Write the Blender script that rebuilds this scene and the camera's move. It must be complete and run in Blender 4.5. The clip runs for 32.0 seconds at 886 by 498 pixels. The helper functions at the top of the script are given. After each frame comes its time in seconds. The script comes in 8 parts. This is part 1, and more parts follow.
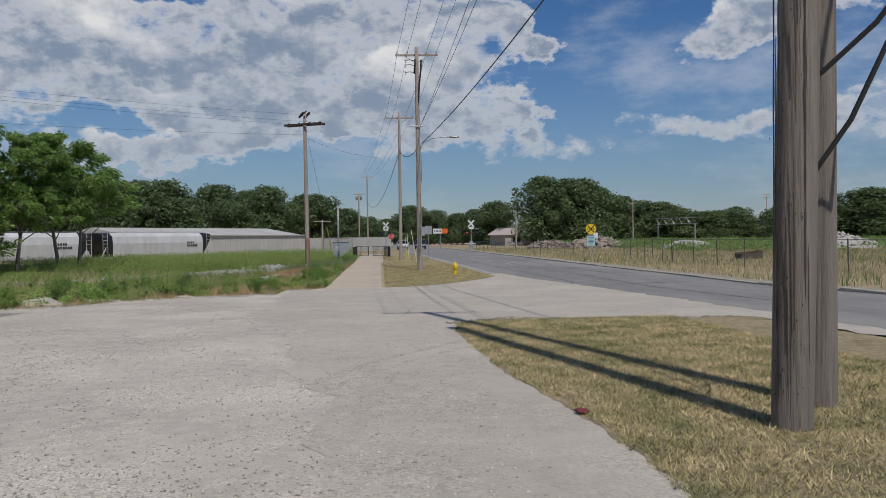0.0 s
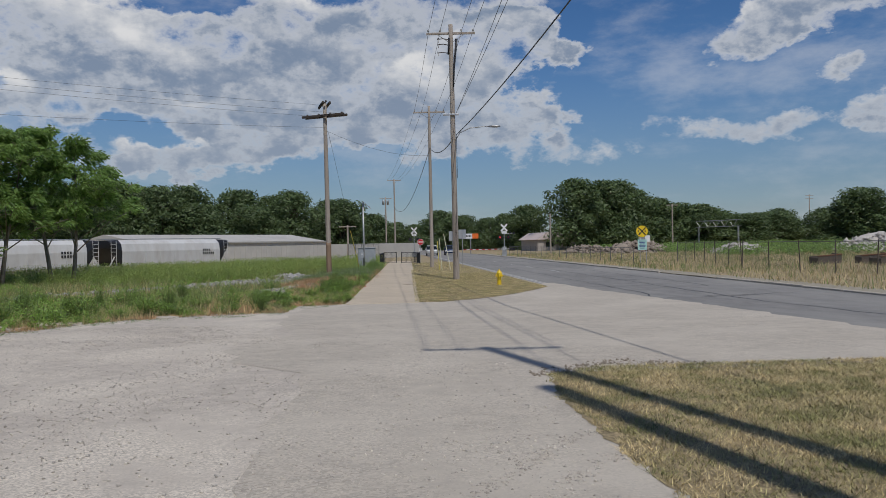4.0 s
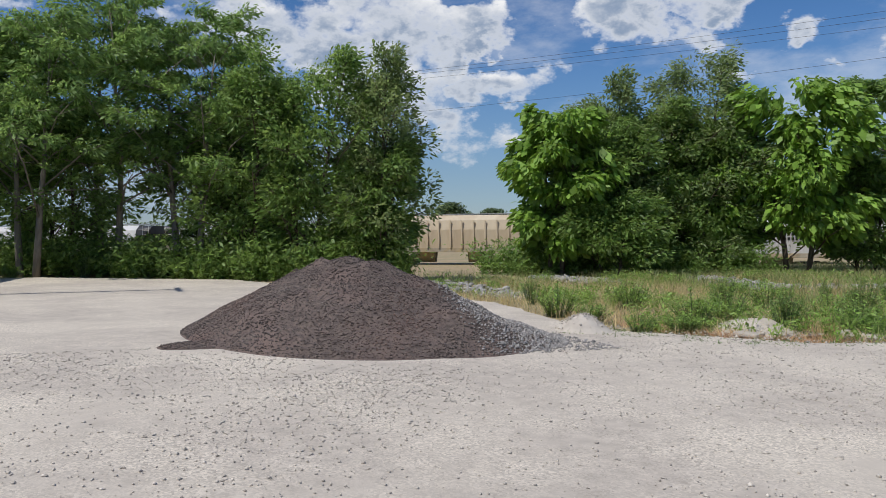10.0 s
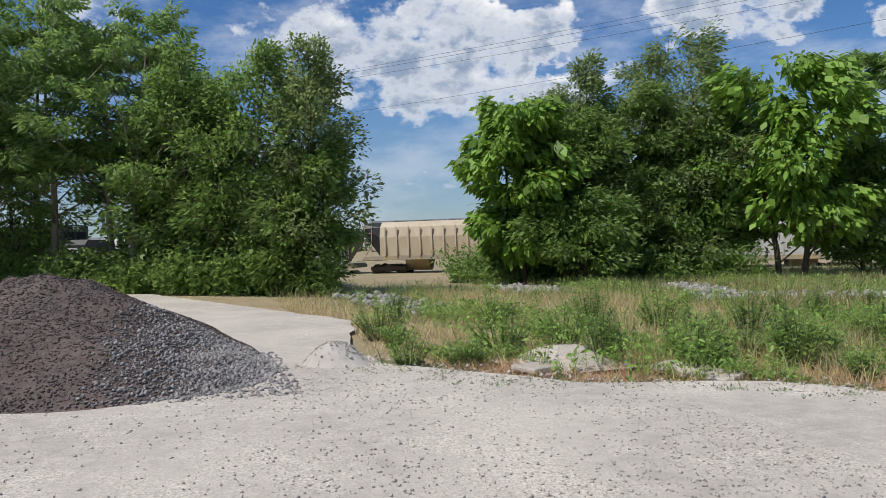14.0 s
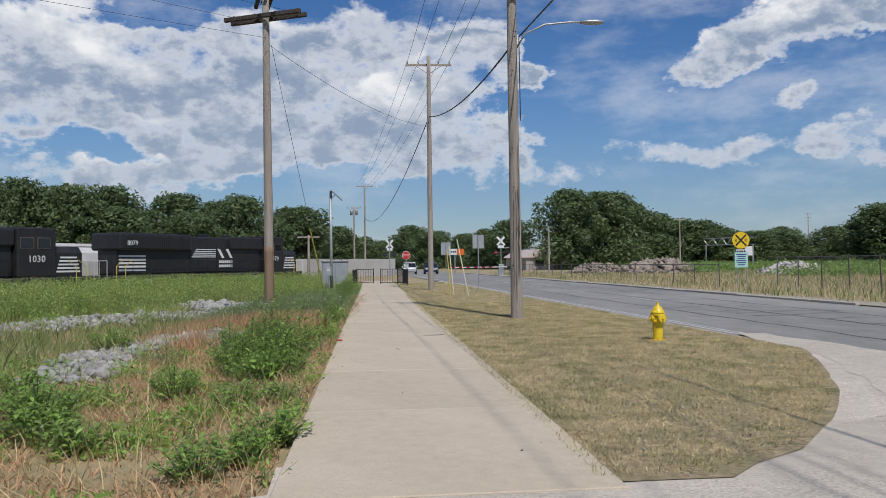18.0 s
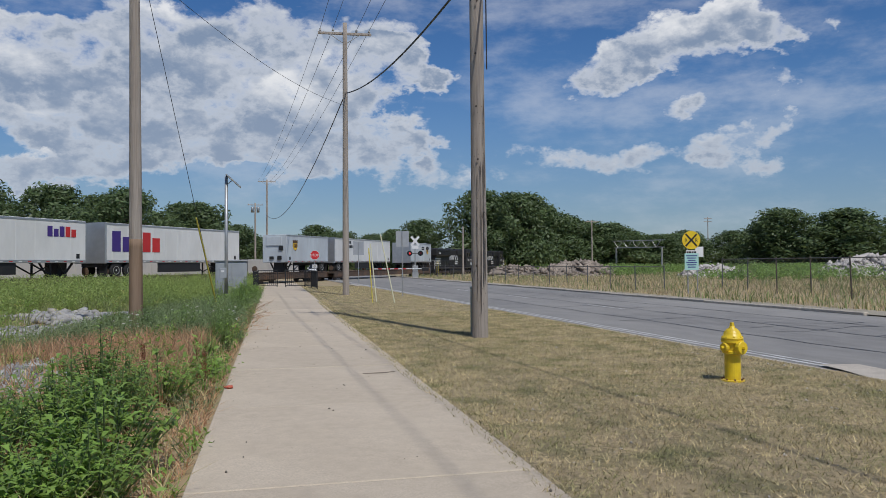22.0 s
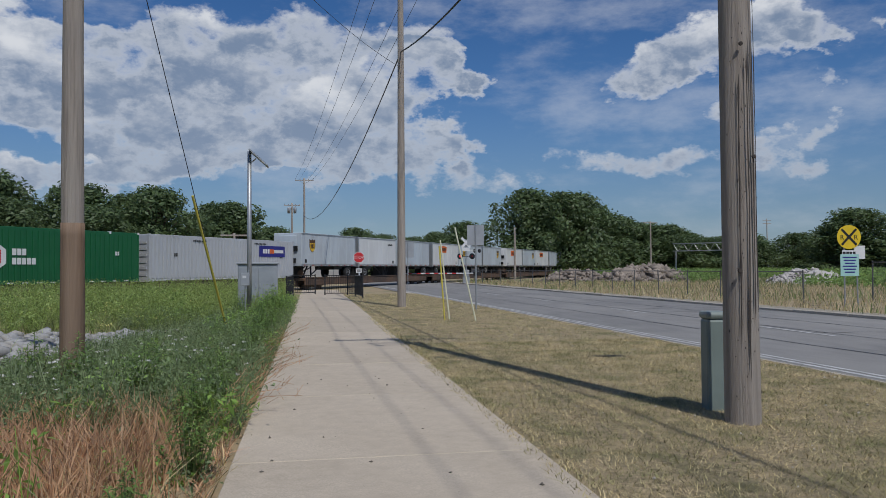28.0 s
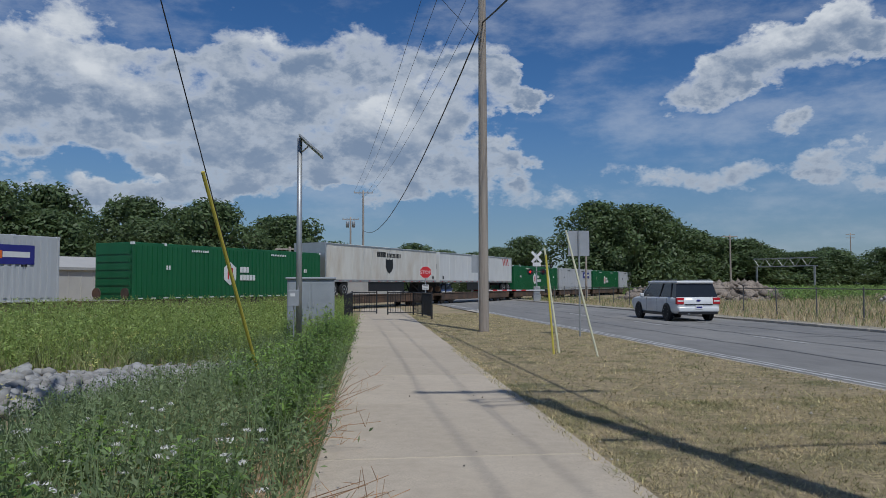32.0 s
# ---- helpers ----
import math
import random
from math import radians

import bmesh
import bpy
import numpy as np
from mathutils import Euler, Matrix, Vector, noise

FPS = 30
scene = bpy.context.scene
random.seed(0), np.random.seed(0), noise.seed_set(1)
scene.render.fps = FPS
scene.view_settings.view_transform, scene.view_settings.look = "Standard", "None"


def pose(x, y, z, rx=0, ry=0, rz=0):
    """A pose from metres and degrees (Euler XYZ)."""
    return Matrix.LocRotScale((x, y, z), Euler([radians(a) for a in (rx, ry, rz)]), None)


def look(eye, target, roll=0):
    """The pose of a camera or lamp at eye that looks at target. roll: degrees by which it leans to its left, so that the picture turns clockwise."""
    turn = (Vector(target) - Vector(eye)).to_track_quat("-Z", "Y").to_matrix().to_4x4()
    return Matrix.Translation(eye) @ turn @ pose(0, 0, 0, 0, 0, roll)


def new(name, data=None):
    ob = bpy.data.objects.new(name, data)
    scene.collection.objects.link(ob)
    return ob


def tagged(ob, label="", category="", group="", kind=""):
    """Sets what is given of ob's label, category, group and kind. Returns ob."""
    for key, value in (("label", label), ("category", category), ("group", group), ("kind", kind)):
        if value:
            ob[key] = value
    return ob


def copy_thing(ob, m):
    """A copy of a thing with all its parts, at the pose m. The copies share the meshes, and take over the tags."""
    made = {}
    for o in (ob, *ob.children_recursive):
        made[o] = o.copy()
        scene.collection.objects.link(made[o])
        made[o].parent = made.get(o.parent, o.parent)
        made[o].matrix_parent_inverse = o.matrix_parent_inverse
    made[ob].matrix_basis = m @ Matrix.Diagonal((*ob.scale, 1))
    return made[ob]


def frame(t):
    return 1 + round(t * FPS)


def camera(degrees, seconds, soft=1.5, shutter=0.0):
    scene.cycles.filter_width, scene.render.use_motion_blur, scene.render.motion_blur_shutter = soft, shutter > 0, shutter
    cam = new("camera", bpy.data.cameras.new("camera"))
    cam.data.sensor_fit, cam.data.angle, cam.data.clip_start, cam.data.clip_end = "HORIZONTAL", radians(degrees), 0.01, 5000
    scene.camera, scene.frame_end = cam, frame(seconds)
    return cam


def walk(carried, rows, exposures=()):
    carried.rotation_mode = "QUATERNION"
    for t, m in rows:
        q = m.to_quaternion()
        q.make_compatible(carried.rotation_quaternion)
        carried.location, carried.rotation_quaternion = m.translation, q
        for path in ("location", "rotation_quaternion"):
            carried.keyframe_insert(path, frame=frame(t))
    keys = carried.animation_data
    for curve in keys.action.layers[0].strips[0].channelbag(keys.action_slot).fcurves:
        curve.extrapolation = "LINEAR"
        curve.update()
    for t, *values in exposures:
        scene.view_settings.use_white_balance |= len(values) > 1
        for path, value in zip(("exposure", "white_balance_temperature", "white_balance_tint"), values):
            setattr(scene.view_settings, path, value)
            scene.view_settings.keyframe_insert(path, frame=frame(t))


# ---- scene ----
from mathutils import geometry

cam = camera(61.5, 32.0, soft=0.85)
PATH = [
    (0.0, 1.047, 2.699, 2.103, -4.73, -0.92, 0.73),
    (0.5, 0.979, 3.454, 2.090, -4.74, -1.56, 0.64),
    (1.0, 0.929, 4.213, 2.091, -4.44, -0.61, 0.14),
    (1.5, 0.890, 4.972, 2.096, -3.45, 0.83, 0.10),
    (2.0, 0.879, 5.718, 2.080, -2.32, 1.43, -0.09),
    (2.5, 0.886, 6.459, 2.061, -2.41, -0.52, -0.12),
    (3.0, 0.884, 7.202, 2.044, -2.47, -0.38, -0.10),
    (3.5, 0.865, 7.955, 2.030, -2.68, -0.40, 1.30),
    (5.5, 0.667, 11.026, 1.971, -2.80, -0.61, 0.31),
    (6.0, 0.630, 11.774, 1.960, -2.86, -0.69, 0.20),
    (6.5, 0.601, 12.485, 1.947, -3.15, -1.73, 0.89),
    (7.0, 0.557, 13.182, 1.941, -2.87, -1.28, -0.67),
    (7.5, 0.506, 13.879, 1.937, -2.08, 1.70, -0.76),
    (8.0, 0.440, 14.572, 1.931, 3.17, 0.49, 0.29),
    (8.5, 0.378, 15.245, 1.925, 26.40, 0.68, 1.67),
    (9.0, 0.341, 15.859, 1.880, 46.02, 0.99, 2.52),
    (9.5, 0.311, 16.485, 1.837, 62.00, -1.12, 2.10),
    (10.0, 0.298, 17.123, 1.818, 66.81, -0.88, 0.42),
    (10.5, 0.299, 17.758, 1.811, 77.70, -1.02, 0.49),
    (11.0, 0.223, 18.392, 1.823, 83.16, -1.50, 2.86),
    (11.5, 0.121, 19.092, 1.806, 87.11, -1.80, 3.77),
    (12.0, -0.008, 19.849, 1.787, 82.89, -3.41, 3.01),
    (12.5, -0.117, 20.655, 1.779, 78.84, -2.82, 2.28),
    (13.0, -0.224, 21.413, 1.778, 74.12, -1.92, 1.74),
    (13.5, -0.325, 22.157, 1.777, 73.77, -0.85, 1.76),
    (15.5, -0.570, 25.138, 1.719, 54.93, 1.23, 1.08),
    (16.0, -0.561, 25.955, 1.691, 42.37, 1.00, 1.60),
    (16.5, -0.558, 26.753, 1.658, 20.59, 0.21, 1.27),
    (17.0, -0.609, 27.520, 1.638, 7.72, 1.26, 1.10),
    (17.5, -0.604, 28.286, 1.620, -4.32, 1.05, 1.39),
    (18.0, -0.619, 29.042, 1.605, -5.50, 1.05, 0.66),
    (18.5, -0.634, 29.796, 1.591, -8.93, 0.68, 0.74),
    (19.0, -0.650, 30.537, 1.575, -8.86, 0.53, 0.53),
    (19.5, -0.666, 31.255, 1.559, -9.63, 0.49, 0.63),
    (20.0, -0.688, 31.962, 1.554, -9.58, 0.62, 0.32),
    (20.5, -0.698, 32.661, 1.548, -11.34, 0.45, 0.16),
    (21.0, -0.715, 33.383, 1.544, -11.62, 0.83, 0.22),
    (21.5, -0.725, 34.112, 1.547, -12.63, 0.48, 0.55),
    (22.0, -0.736, 34.861, 1.551, -12.86, 1.13, 0.38),
    (22.5, -0.747, 35.598, 1.537, -12.87, 2.31, 0.09),
    (23.0, -0.771, 36.320, 1.528, -12.50, 1.64, -0.09),
    (23.5, -0.760, 36.995, 1.536, -12.47, 0.90, 0.63),
    (24.0, -0.766, 37.681, 1.529, -12.19, 0.57, 0.43),
    (24.5, -0.770, 38.376, 1.530, -12.28, 0.25, 0.05),
    (25.0, -0.782, 39.083, 1.530, -12.05, -0.58, 0.64),
    (25.5, -0.781, 39.785, 1.527, -12.13, -0.67, 0.80),
    (26.0, -0.776, 40.482, 1.530, -12.04, 0.64, 0.99),
    (26.5, -0.761, 41.157, 1.525, -10.38, 1.93, 0.80),
    (28.5, -0.710, 43.766, 1.557, -10.08, 1.37, 0.29),
    (29.0, -0.749, 44.470, 1.583, -10.67, 1.16, 3.08),
    (29.5, -0.776, 45.143, 1.567, -10.24, 0.57, 2.15),
    (30.0, -0.802, 45.815, 1.548, -9.85, 0.94, 1.41),
    (30.5, -0.824, 46.497, 1.540, -7.26, 3.82, -0.11),
    (31.0, -0.856, 47.181, 1.539, -7.18, 3.02, 0.27),
    (31.5, -0.879, 47.856, 1.537, -6.29, 2.46, 0.00),
    (32.0, -0.895, 48.523, 1.536, -5.72, 2.76, 0.19),
]
walk(cam, [(t, pose(x, y, z, 90 + pitch, roll, yaw)) for t, x, y, z, yaw, pitch, roll in PATH],
     exposures=[(0, -0.6, 6400, 10), (8.0, -0.72, 6300, 10), (9.2, -0.27, 6350, 10), (13.5, -0.18, 6350, 10), (16, 0.0, 6450, 8), (17.5, -0.3, 6300, 10), (19, -0.28, 6400, 10), (22, -0.46, 6200, 10), (26, -0.58, 6150, 10), (28.5, -0.70, 6000, 10), (32, -0.74, 5900, 8)])

# ---- light ----
SUN_TO = Vector((0.25, -0.968, 1.47)).normalized()
sun = new("sun", bpy.data.lights.new("sun", "SUN"))
sun.data.energy, sun.data.angle, sun.data.color = 4.3, radians(0.53), (1.0, 0.95, 0.87)
sun.matrix_world = look((0, 0, 60), Vector((0, 0, 60)) - SUN_TO)


# Heaps of cloud: bearing and height in degrees, half width, half height, thickness.
CLOUDS_AHEAD = [
    (-18.9, 14.3, 5.8, 2.3, 1.1), (-10.1, 13.9, 7.8, 2.5, 1.0), (-1.6, 17.2, 13.4, 2.4, 1.0), (-15.8, 10.4, 6.8, 1.8, 0.9), (-19.9, 6.3, 6.7, 1.5, 0.8),
    (-7.4, 10.5, 8.8, 3.4, 1.1), (2.6, 11.2, 8.2, 4.4, 1.3), (8.3, 14.6, 3.3, 2.0, 1.2), (-0.8, 7.8, 11.0, 2.2, 0.8), (8.3, 9.4, 3.3, 1.5, 0.8),
    (13.0, 6.6, 4.8, 1.5, 0.6), (21.5, 7.8, 4.1, 1.1, 0.6), (25.2, 14.1, 3.8, 1.6, 1.0), (31.0, 15.9, 6.0, 2.1, 1.1), (37.0, 16.8, 3.4, 2.0, 1.0),
    (30.2, 11.6, 1.7, 1.0, 0.8), (36.4, 12.0, 3.1, 1.3, 0.9), (35.7, 8.3, 4.5, 1.9, 1.0), (28.0, 7.4, 4.4, 1.2, 0.6)]
CLOUDS_BESIDE = [
    (-69.8, 15.4, 5.5, 2.9, 1.2), (-62.9, 16.5, 2.5, 2.4, 1.0), (-52.0, 16.1, 4.9, 3.0, 1.2), (-46.0, 18.3, 4.3, 2.2, 1.0), (-40.4, 13.9, 2.1, 1.5, 1.0),
    (-45.2, 10.9, 2.4, 1.4, 0.9), (-29.3, 9.9, 6.2, 2.5, 1.0), (-23.3, 14.0, 5.4, 4.7, 1.3), (-33.1, 13.3, 3.8, 1.3, 0.9), (-15.6, 6.6, 5.2, 1.6, 0.8),
    (-76.5, 15.0, 10.3, 3.6, 1.2), (-69.2, 11.1, 5.6, 2.6, 1.0), (-64.4, 7.8, 3.7, 2.0, 0.9), (-61.3, 11.7, 3.7, 1.5, 1.0), (-70.5, 5.2, 5.2, 1.7, 0.6),
    (-112.5, 13.0, 5.1, 2.7, 1.1), (-107.3, 11.1, 3.4, 3.7, 1.0), (-96.7, 16.1, 5.1, 1.6, 0.8)]


def sky_world():
    w = bpy.data.worlds.new("sky")
    scene.world = w
    w.use_nodes = True
    nt = w.node_tree
    nt.nodes.clear()
    N, L = nt.nodes.new, nt.links.new

    def mth(op, a, b=None, c=None, clamp=False):
        m = N("ShaderNodeMath")
        m.operation, m.use_clamp = op, clamp
        for k, val in enumerate((a, b, c)):
            if val is None:
                continue
            if isinstance(val, (int, float)):
                m.inputs[k].default_value = val
            else:
                L(val, m.inputs[k])
        return m.outputs[0]

    def smooth(f, a, b, lo=0.0, hi=1.0):
        r = N("ShaderNodeMapRange")
        r.interpolation_type = "SMOOTHSTEP"
        r.inputs["From Min"].default_value, r.inputs["From Max"].default_value = a, b
        r.inputs["To Min"].default_value, r.inputs["To Max"].default_value = lo, hi
        L(f, r.inputs["Value"])
        return r.outputs[0]

    def mixc(f, a, b):
        x = N("ShaderNodeMix")
        x.data_type = "RGBA"
        L(f, x.inputs["Factor"])
        for sock, val in (("A", a), ("B", b)):
            if isinstance(val, tuple):
                x.inputs[sock].default_value = (*val, 1)
            else:
                L(val, x.inputs[sock])
        return x.outputs["Result"]

    out, bg = N("ShaderNodeOutputWorld"), N("ShaderNodeBackground")
    tc = N("ShaderNodeTexCoord")
    sky = N("ShaderNodeTexSky")
    sky.sky_type, sky.sun_disc = "NISHITA", False
    sky.sun_elevation, sky.sun_rotation = math.asin(SUN_TO.z), math.atan2(SUN_TO.x, SUN_TO.y)
    sky.air_density, sky.dust_density, sky.ozone_density = 1.0, 0.15, 3.5
    sep = N("ShaderNodeSeparateXYZ")
    L(tc.outputs["Generated"], sep.inputs[0])

    def fbm(scale, det, rough, shift, squash=1.6):
        mp, nz = N("ShaderNodeMapping"), N("ShaderNodeTexNoise")
        mp.inputs["Location"].default_value = shift
        mp.inputs["Scale"].default_value = (1, 1, squash)
        L(tc.outputs["Generated"], mp.inputs["Vector"])
        L(mp.outputs[0], nz.inputs["Vector"])
        nz.inputs["Scale"].default_value, nz.inputs["Detail"].default_value, nz.inputs["Roughness"].default_value = scale, det, rough
        return nz

    # bearing and height in degrees, bent by noise so that the heaps billow
    bend = N("ShaderNodeSeparateColor")
    L(fbm(7.0, 6, 0.6, (1.3, 0.2, 0.7)).outputs["Color"], bend.inputs[0])
    az = mth("MULTIPLY", mth("ARCTAN2", sep.outputs[0], sep.outputs[1]), 57.296)
    el = mth("MULTIPLY", mth("ARCSINE", sep.outputs[2]), 57.296)
    u = mth("MULTIPLY_ADD", mth("SUBTRACT", bend.outputs[0], 0.5), 15.0, az)
    v = mth("MULTIPLY_ADD", mth("SUBTRACT", bend.outputs[1], 0.5), 8.0, el)
    total = lift = mass = None
    for a, e, wa, we, thick in CLOUDS_AHEAD + CLOUDS_BESIDE:
        du = mth("MULTIPLY_ADD", u, 1 / (wa * 1.35), -a / (wa * 1.35))
        dv = mth("MULTIPLY_ADD", v, 1 / (we * 1.35), -e / (we * 1.35))
        one = mth("SUBTRACT", 1.0, mth("MULTIPLY_ADD", du, du, mth("MULTIPLY", dv, dv)), clamp=True)
        total = mth("MULTIPLY", one, thick) if total is None else mth("MULTIPLY_ADD", one, thick, total)
        cube = mth("POWER", one, 3.0)
        mass = cube if mass is None else mth("ADD", mass, cube)
        lift = mth("MULTIPLY", cube, dv) if lift is None else mth("MULTIPLY_ADD", cube, dv, lift)
    # the rest of the sky, above and behind: broken cloud
    rest = smooth(fbm(2.6, 4, 0.55, (4.3, 1.4, 0.0)).outputs["Fac"], 0.50, 0.72)
    away = mth("MAXIMUM", smooth(el, 20, 27), smooth(mth("ABSOLUTE", mth("ADD", az, 38.0)), 86, 96))
    total = mth("MULTIPLY_ADD", rest, away, total)
    puff = N("ShaderNodeTexVoronoi")
    puff.feature = "SMOOTH_F1"
    puff.inputs["Scale"].default_value, puff.inputs["Detail"].default_value, puff.inputs["Roughness"].default_value, puff.inputs["Smoothness"].default_value = 17.0, 4, 0.55, 0.4
    sq = N("ShaderNodeMapping")
    sq.inputs["Scale"].default_value = (1, 1, 1.5)
    L(tc.outputs["Generated"], sq.inputs["Vector"])
    wv = N("ShaderNodeVectorMath")
    wv.operation = "MULTIPLY_ADD"
    L(fbm(18.0, 4, 0.6, (5, 2, 1)).outputs["Color"], wv.inputs[0])
    wv.inputs[1].default_value = (0.05, 0.05, 0.05)
    L(sq.outputs[0], wv.inputs[2])
    L(wv.outputs[0], puff.inputs["Vector"])
    fine = mth("SUBTRACT", fbm(16.0, 9, 0.62, (0.2, 5.1, 0.0)).outputs["Fac"], 0.5)
    dens = mth("MULTIPLY_ADD", fine, 1.8, mth("MINIMUM", mth("MULTIPLY_ADD", total, 1.12, 0.04), 1.2))
    dens = mth("SUBTRACT", dens, mth("MULTIPLY", puff.outputs["Distance"], 0.6))
    cover = mth("MULTIPLY", smooth(dens, -0.06, 0.55), smooth(el, 0.5, 4.0))
    veil = mth("MULTIPLY", smooth(fbm(5.0, 7, 0.62, (3.2, 0.9, 2.0), 2.6).outputs["Fac"], 0.44, 0.72), 0.34)
    cover = mth("MAXIMUM", cover, veil)
    # undersides and thick hearts turn blue-grey, tops and rims stay white
    where = mth("DIVIDE", lift, mth("MAXIMUM", mass, 0.02))
    swell = mth("SUBTRACT", fbm(10.0, 6, 0.55, (0.7, 3.3, 0.0)).outputs["Fac"], fbm(10.0, 6, 0.55, (0.7, 3.3, 0.045)).outputs["Fac"])
    knob = mth("MULTIPLY", mth("SUBTRACT", puff.outputs["Distance"], 0.35), 0.55)
    low = mth("ADD", mth("MULTIPLY_ADD", where, -1.15, knob), mth("MULTIPLY_ADD", swell, -2.0, mth("MULTIPLY", fine, -0.5)))
    grey = mth("MULTIPLY", smooth(low, -0.72, 0.34), smooth(dens, 0.05, 0.85))
    body = mixc(grey, (1.0, 0.985, 0.965), (0.28, 0.355, 0.48))
    near_ground = smooth(el, 1.0, 15.0, 0.55, 0.0)
    body = mixc(near_ground, body, (0.46, 0.52, 0.61))
    gain = N("ShaderNodeVectorMath")
    gain.operation = "SCALE"
    gain.inputs["Scale"].default_value = 11.3
    L(body, gain.inputs[0])
    blue = N("ShaderNodeHueSaturation")
    blue.inputs["Saturation"].default_value, blue.inputs["Value"].default_value, blue.inputs["Hue"].default_value = 1.26, 1.04, 0.508
    L(sky.outputs[0], blue.inputs["Color"])
    clear = mixc(near_ground, blue.outputs[0], (2.0, 3.1, 4.9))
    L(mixc(mth("MULTIPLY", cover, 0.95), clear, gain.outputs[0]), bg.inputs["Color"])
    bg.inputs["Strength"].default_value = 0.1
    L(bg.outputs[0], out.inputs[0])


sky_world()

# ---- helpers ----
RND = random.Random(7)
NPR = np.random.default_rng(11)
HEAD = radians(32.3)
TRACK_U, TRACK_N = (math.sin(HEAD), math.cos(HEAD)), (-math.cos(HEAD), math.sin(HEAD))


def on_track(s, off):
    """A place s metres along the railway, off metres from the plan's origin across it."""
    return s * TRACK_U[0] + off * TRACK_N[0], s * TRACK_U[1] + off * TRACK_N[1]


def gz(y):
    return 0.544 * min(1.0, max(0.0, (32 - y) / 27))


def table(x, xs, ys):
    """Straight lines between the given points."""
    if x <= xs[0]:
        return ys[0]
    for k in range(1, len(xs)):
        if x < xs[k]:
            return ys[k - 1] + (ys[k] - ys[k - 1]) * (x - xs[k - 1]) / (xs[k] - xs[k - 1])
    return ys[-1]


def swale(x, y):
    """The stony ditch beside the path."""
    if y < 24 or y > 84:
        return 0.0
    c = table(y, (24, 38, 45, 52, 60, 66, 84), (-24, -13, -8, -6.5, -5.3, -4.3, -4.2))
    d = (x - c) / (2.0 if y > 42 else 2.6)
    return -0.42 * math.exp(-d * d) * min(1, (y - 24) / 8) * min(1, (84 - y) / 8)


def part(name, bm, material, parent=None, label="", smooth=False):
    me = bpy.data.meshes.new(name)
    bm.to_mesh(me)
    bm.free()
    if smooth:
        me.shade_smooth()
    me.materials.append(material)
    ob = new(name, me)
    ob.parent = parent
    if label:
        ob["label"] = label
    return ob


def thing(name, m, label, category, group="", kind=""):
    ob = new(name)
    ob.empty_display_size = 0.2
    ob.matrix_basis = m
    return tagged(ob, label, category, group, kind)


def from_arrays(name, verts, faces, material, parent=None, label="", smooth=False):
    """faces: an (n, k) array of equal-sided polygons."""
    verts, faces = np.asarray(verts, np.float32), np.asarray(faces, np.int32)
    n, k = faces.shape
    me = bpy.data.meshes.new(name)
    me.vertices.add(len(verts))
    me.vertices.foreach_set("co", verts.ravel())
    me.loops.add(n * k)
    me.loops.foreach_set("vertex_index", faces.ravel())
    me.polygons.add(n)
    me.polygons.foreach_set("loop_start", np.arange(0, n * k, k, dtype=np.int32))
    me.update(calc_edges=True)
    if smooth:
        me.shade_smooth()
    me.materials.append(material)
    ob = new(name, me)
    ob.parent = parent
    if label:
        ob["label"] = label
    return ob


def box(bm, x0, y0, z0, x1, y1, z1, m=None):
    pts = [(x, y, z) for x in (x0, x1) for y in (y0, y1) for z in (z0, z1)]
    vs = [bm.verts.new(m @ Vector(p) if m else p) for p in pts]
    for f in ((0, 1, 3, 2), (4, 6, 7, 5), (0, 4, 5, 1), (2, 3, 7, 6), (0, 2, 6, 4), (1, 5, 7, 3)):
        bm.faces.new([vs[i] for i in f])
    return vs


def bbox(x0, y0, z0, x1, y1, z1, bevel=0.0, seg=2):
    bm = bmesh.new()
    box(bm, x0, y0, z0, x1, y1, z1)
    bmesh.ops.recalc_face_normals(bm, faces=bm.faces)
    if bevel:
        bmesh.ops.bevel(bm, geom=bm.edges[:], offset=bevel, segments=seg, affect="EDGES", profile=0.5)
    return bm


def tube(bm, pts, radii, sides=8, caps=True):
    """A tube through points."""
    pts = [Vector(p) for p in pts]
    rings = []
    for i, p in enumerate(pts):
        d = (pts[min(i + 1, len(pts) - 1)] - pts[max(i - 1, 0)]).normalized()
        a = d.orthogonal().normalized() if abs(d.z) < 0.98 else Vector((1, 0, 0))
        a = (a - d * a.dot(d)).normalized()
        b = d.cross(a)
        r = radii[i] if isinstance(radii, (list, tuple)) else radii
        rings.append([bm.verts.new(p + (a * math.cos(2 * math.pi * k / sides) + b * math.sin(2 * math.pi * k / sides)) * r) for k in range(sides)])
    for r0, r1 in zip(rings, rings[1:]):
        for k in range(sides):
            bm.faces.new((r0[k], r0[(k + 1) % sides], r1[(k + 1) % sides], r1[k]))
    if caps:
        bm.faces.new(rings[0][::-1])
        bm.faces.new(rings[-1])
    return bm


def tubes(pts, radii, sides=8):
    return tube(bmesh.new(), pts, radii, sides)


def lathe(profile, sides=20, m=None):
    """A turned shape: rows of radius, height."""
    bm = bmesh.new()
    rings = [[bm.verts.new((r * math.cos(2 * math.pi * k / sides), r * math.sin(2 * math.pi * k / sides), z)) for k in range(sides)] for r, z in profile]
    for r0, r1 in zip(rings, rings[1:]):
        for k in range(sides):
            bm.faces.new((r0[k], r0[(k + 1) % sides], r1[(k + 1) % sides], r1[k]))
    bm.faces.new(rings[0][::-1])
    bm.faces.new(rings[-1])
    if m:
        bmesh.ops.transform(bm, matrix=m, verts=bm.verts)
    return bm


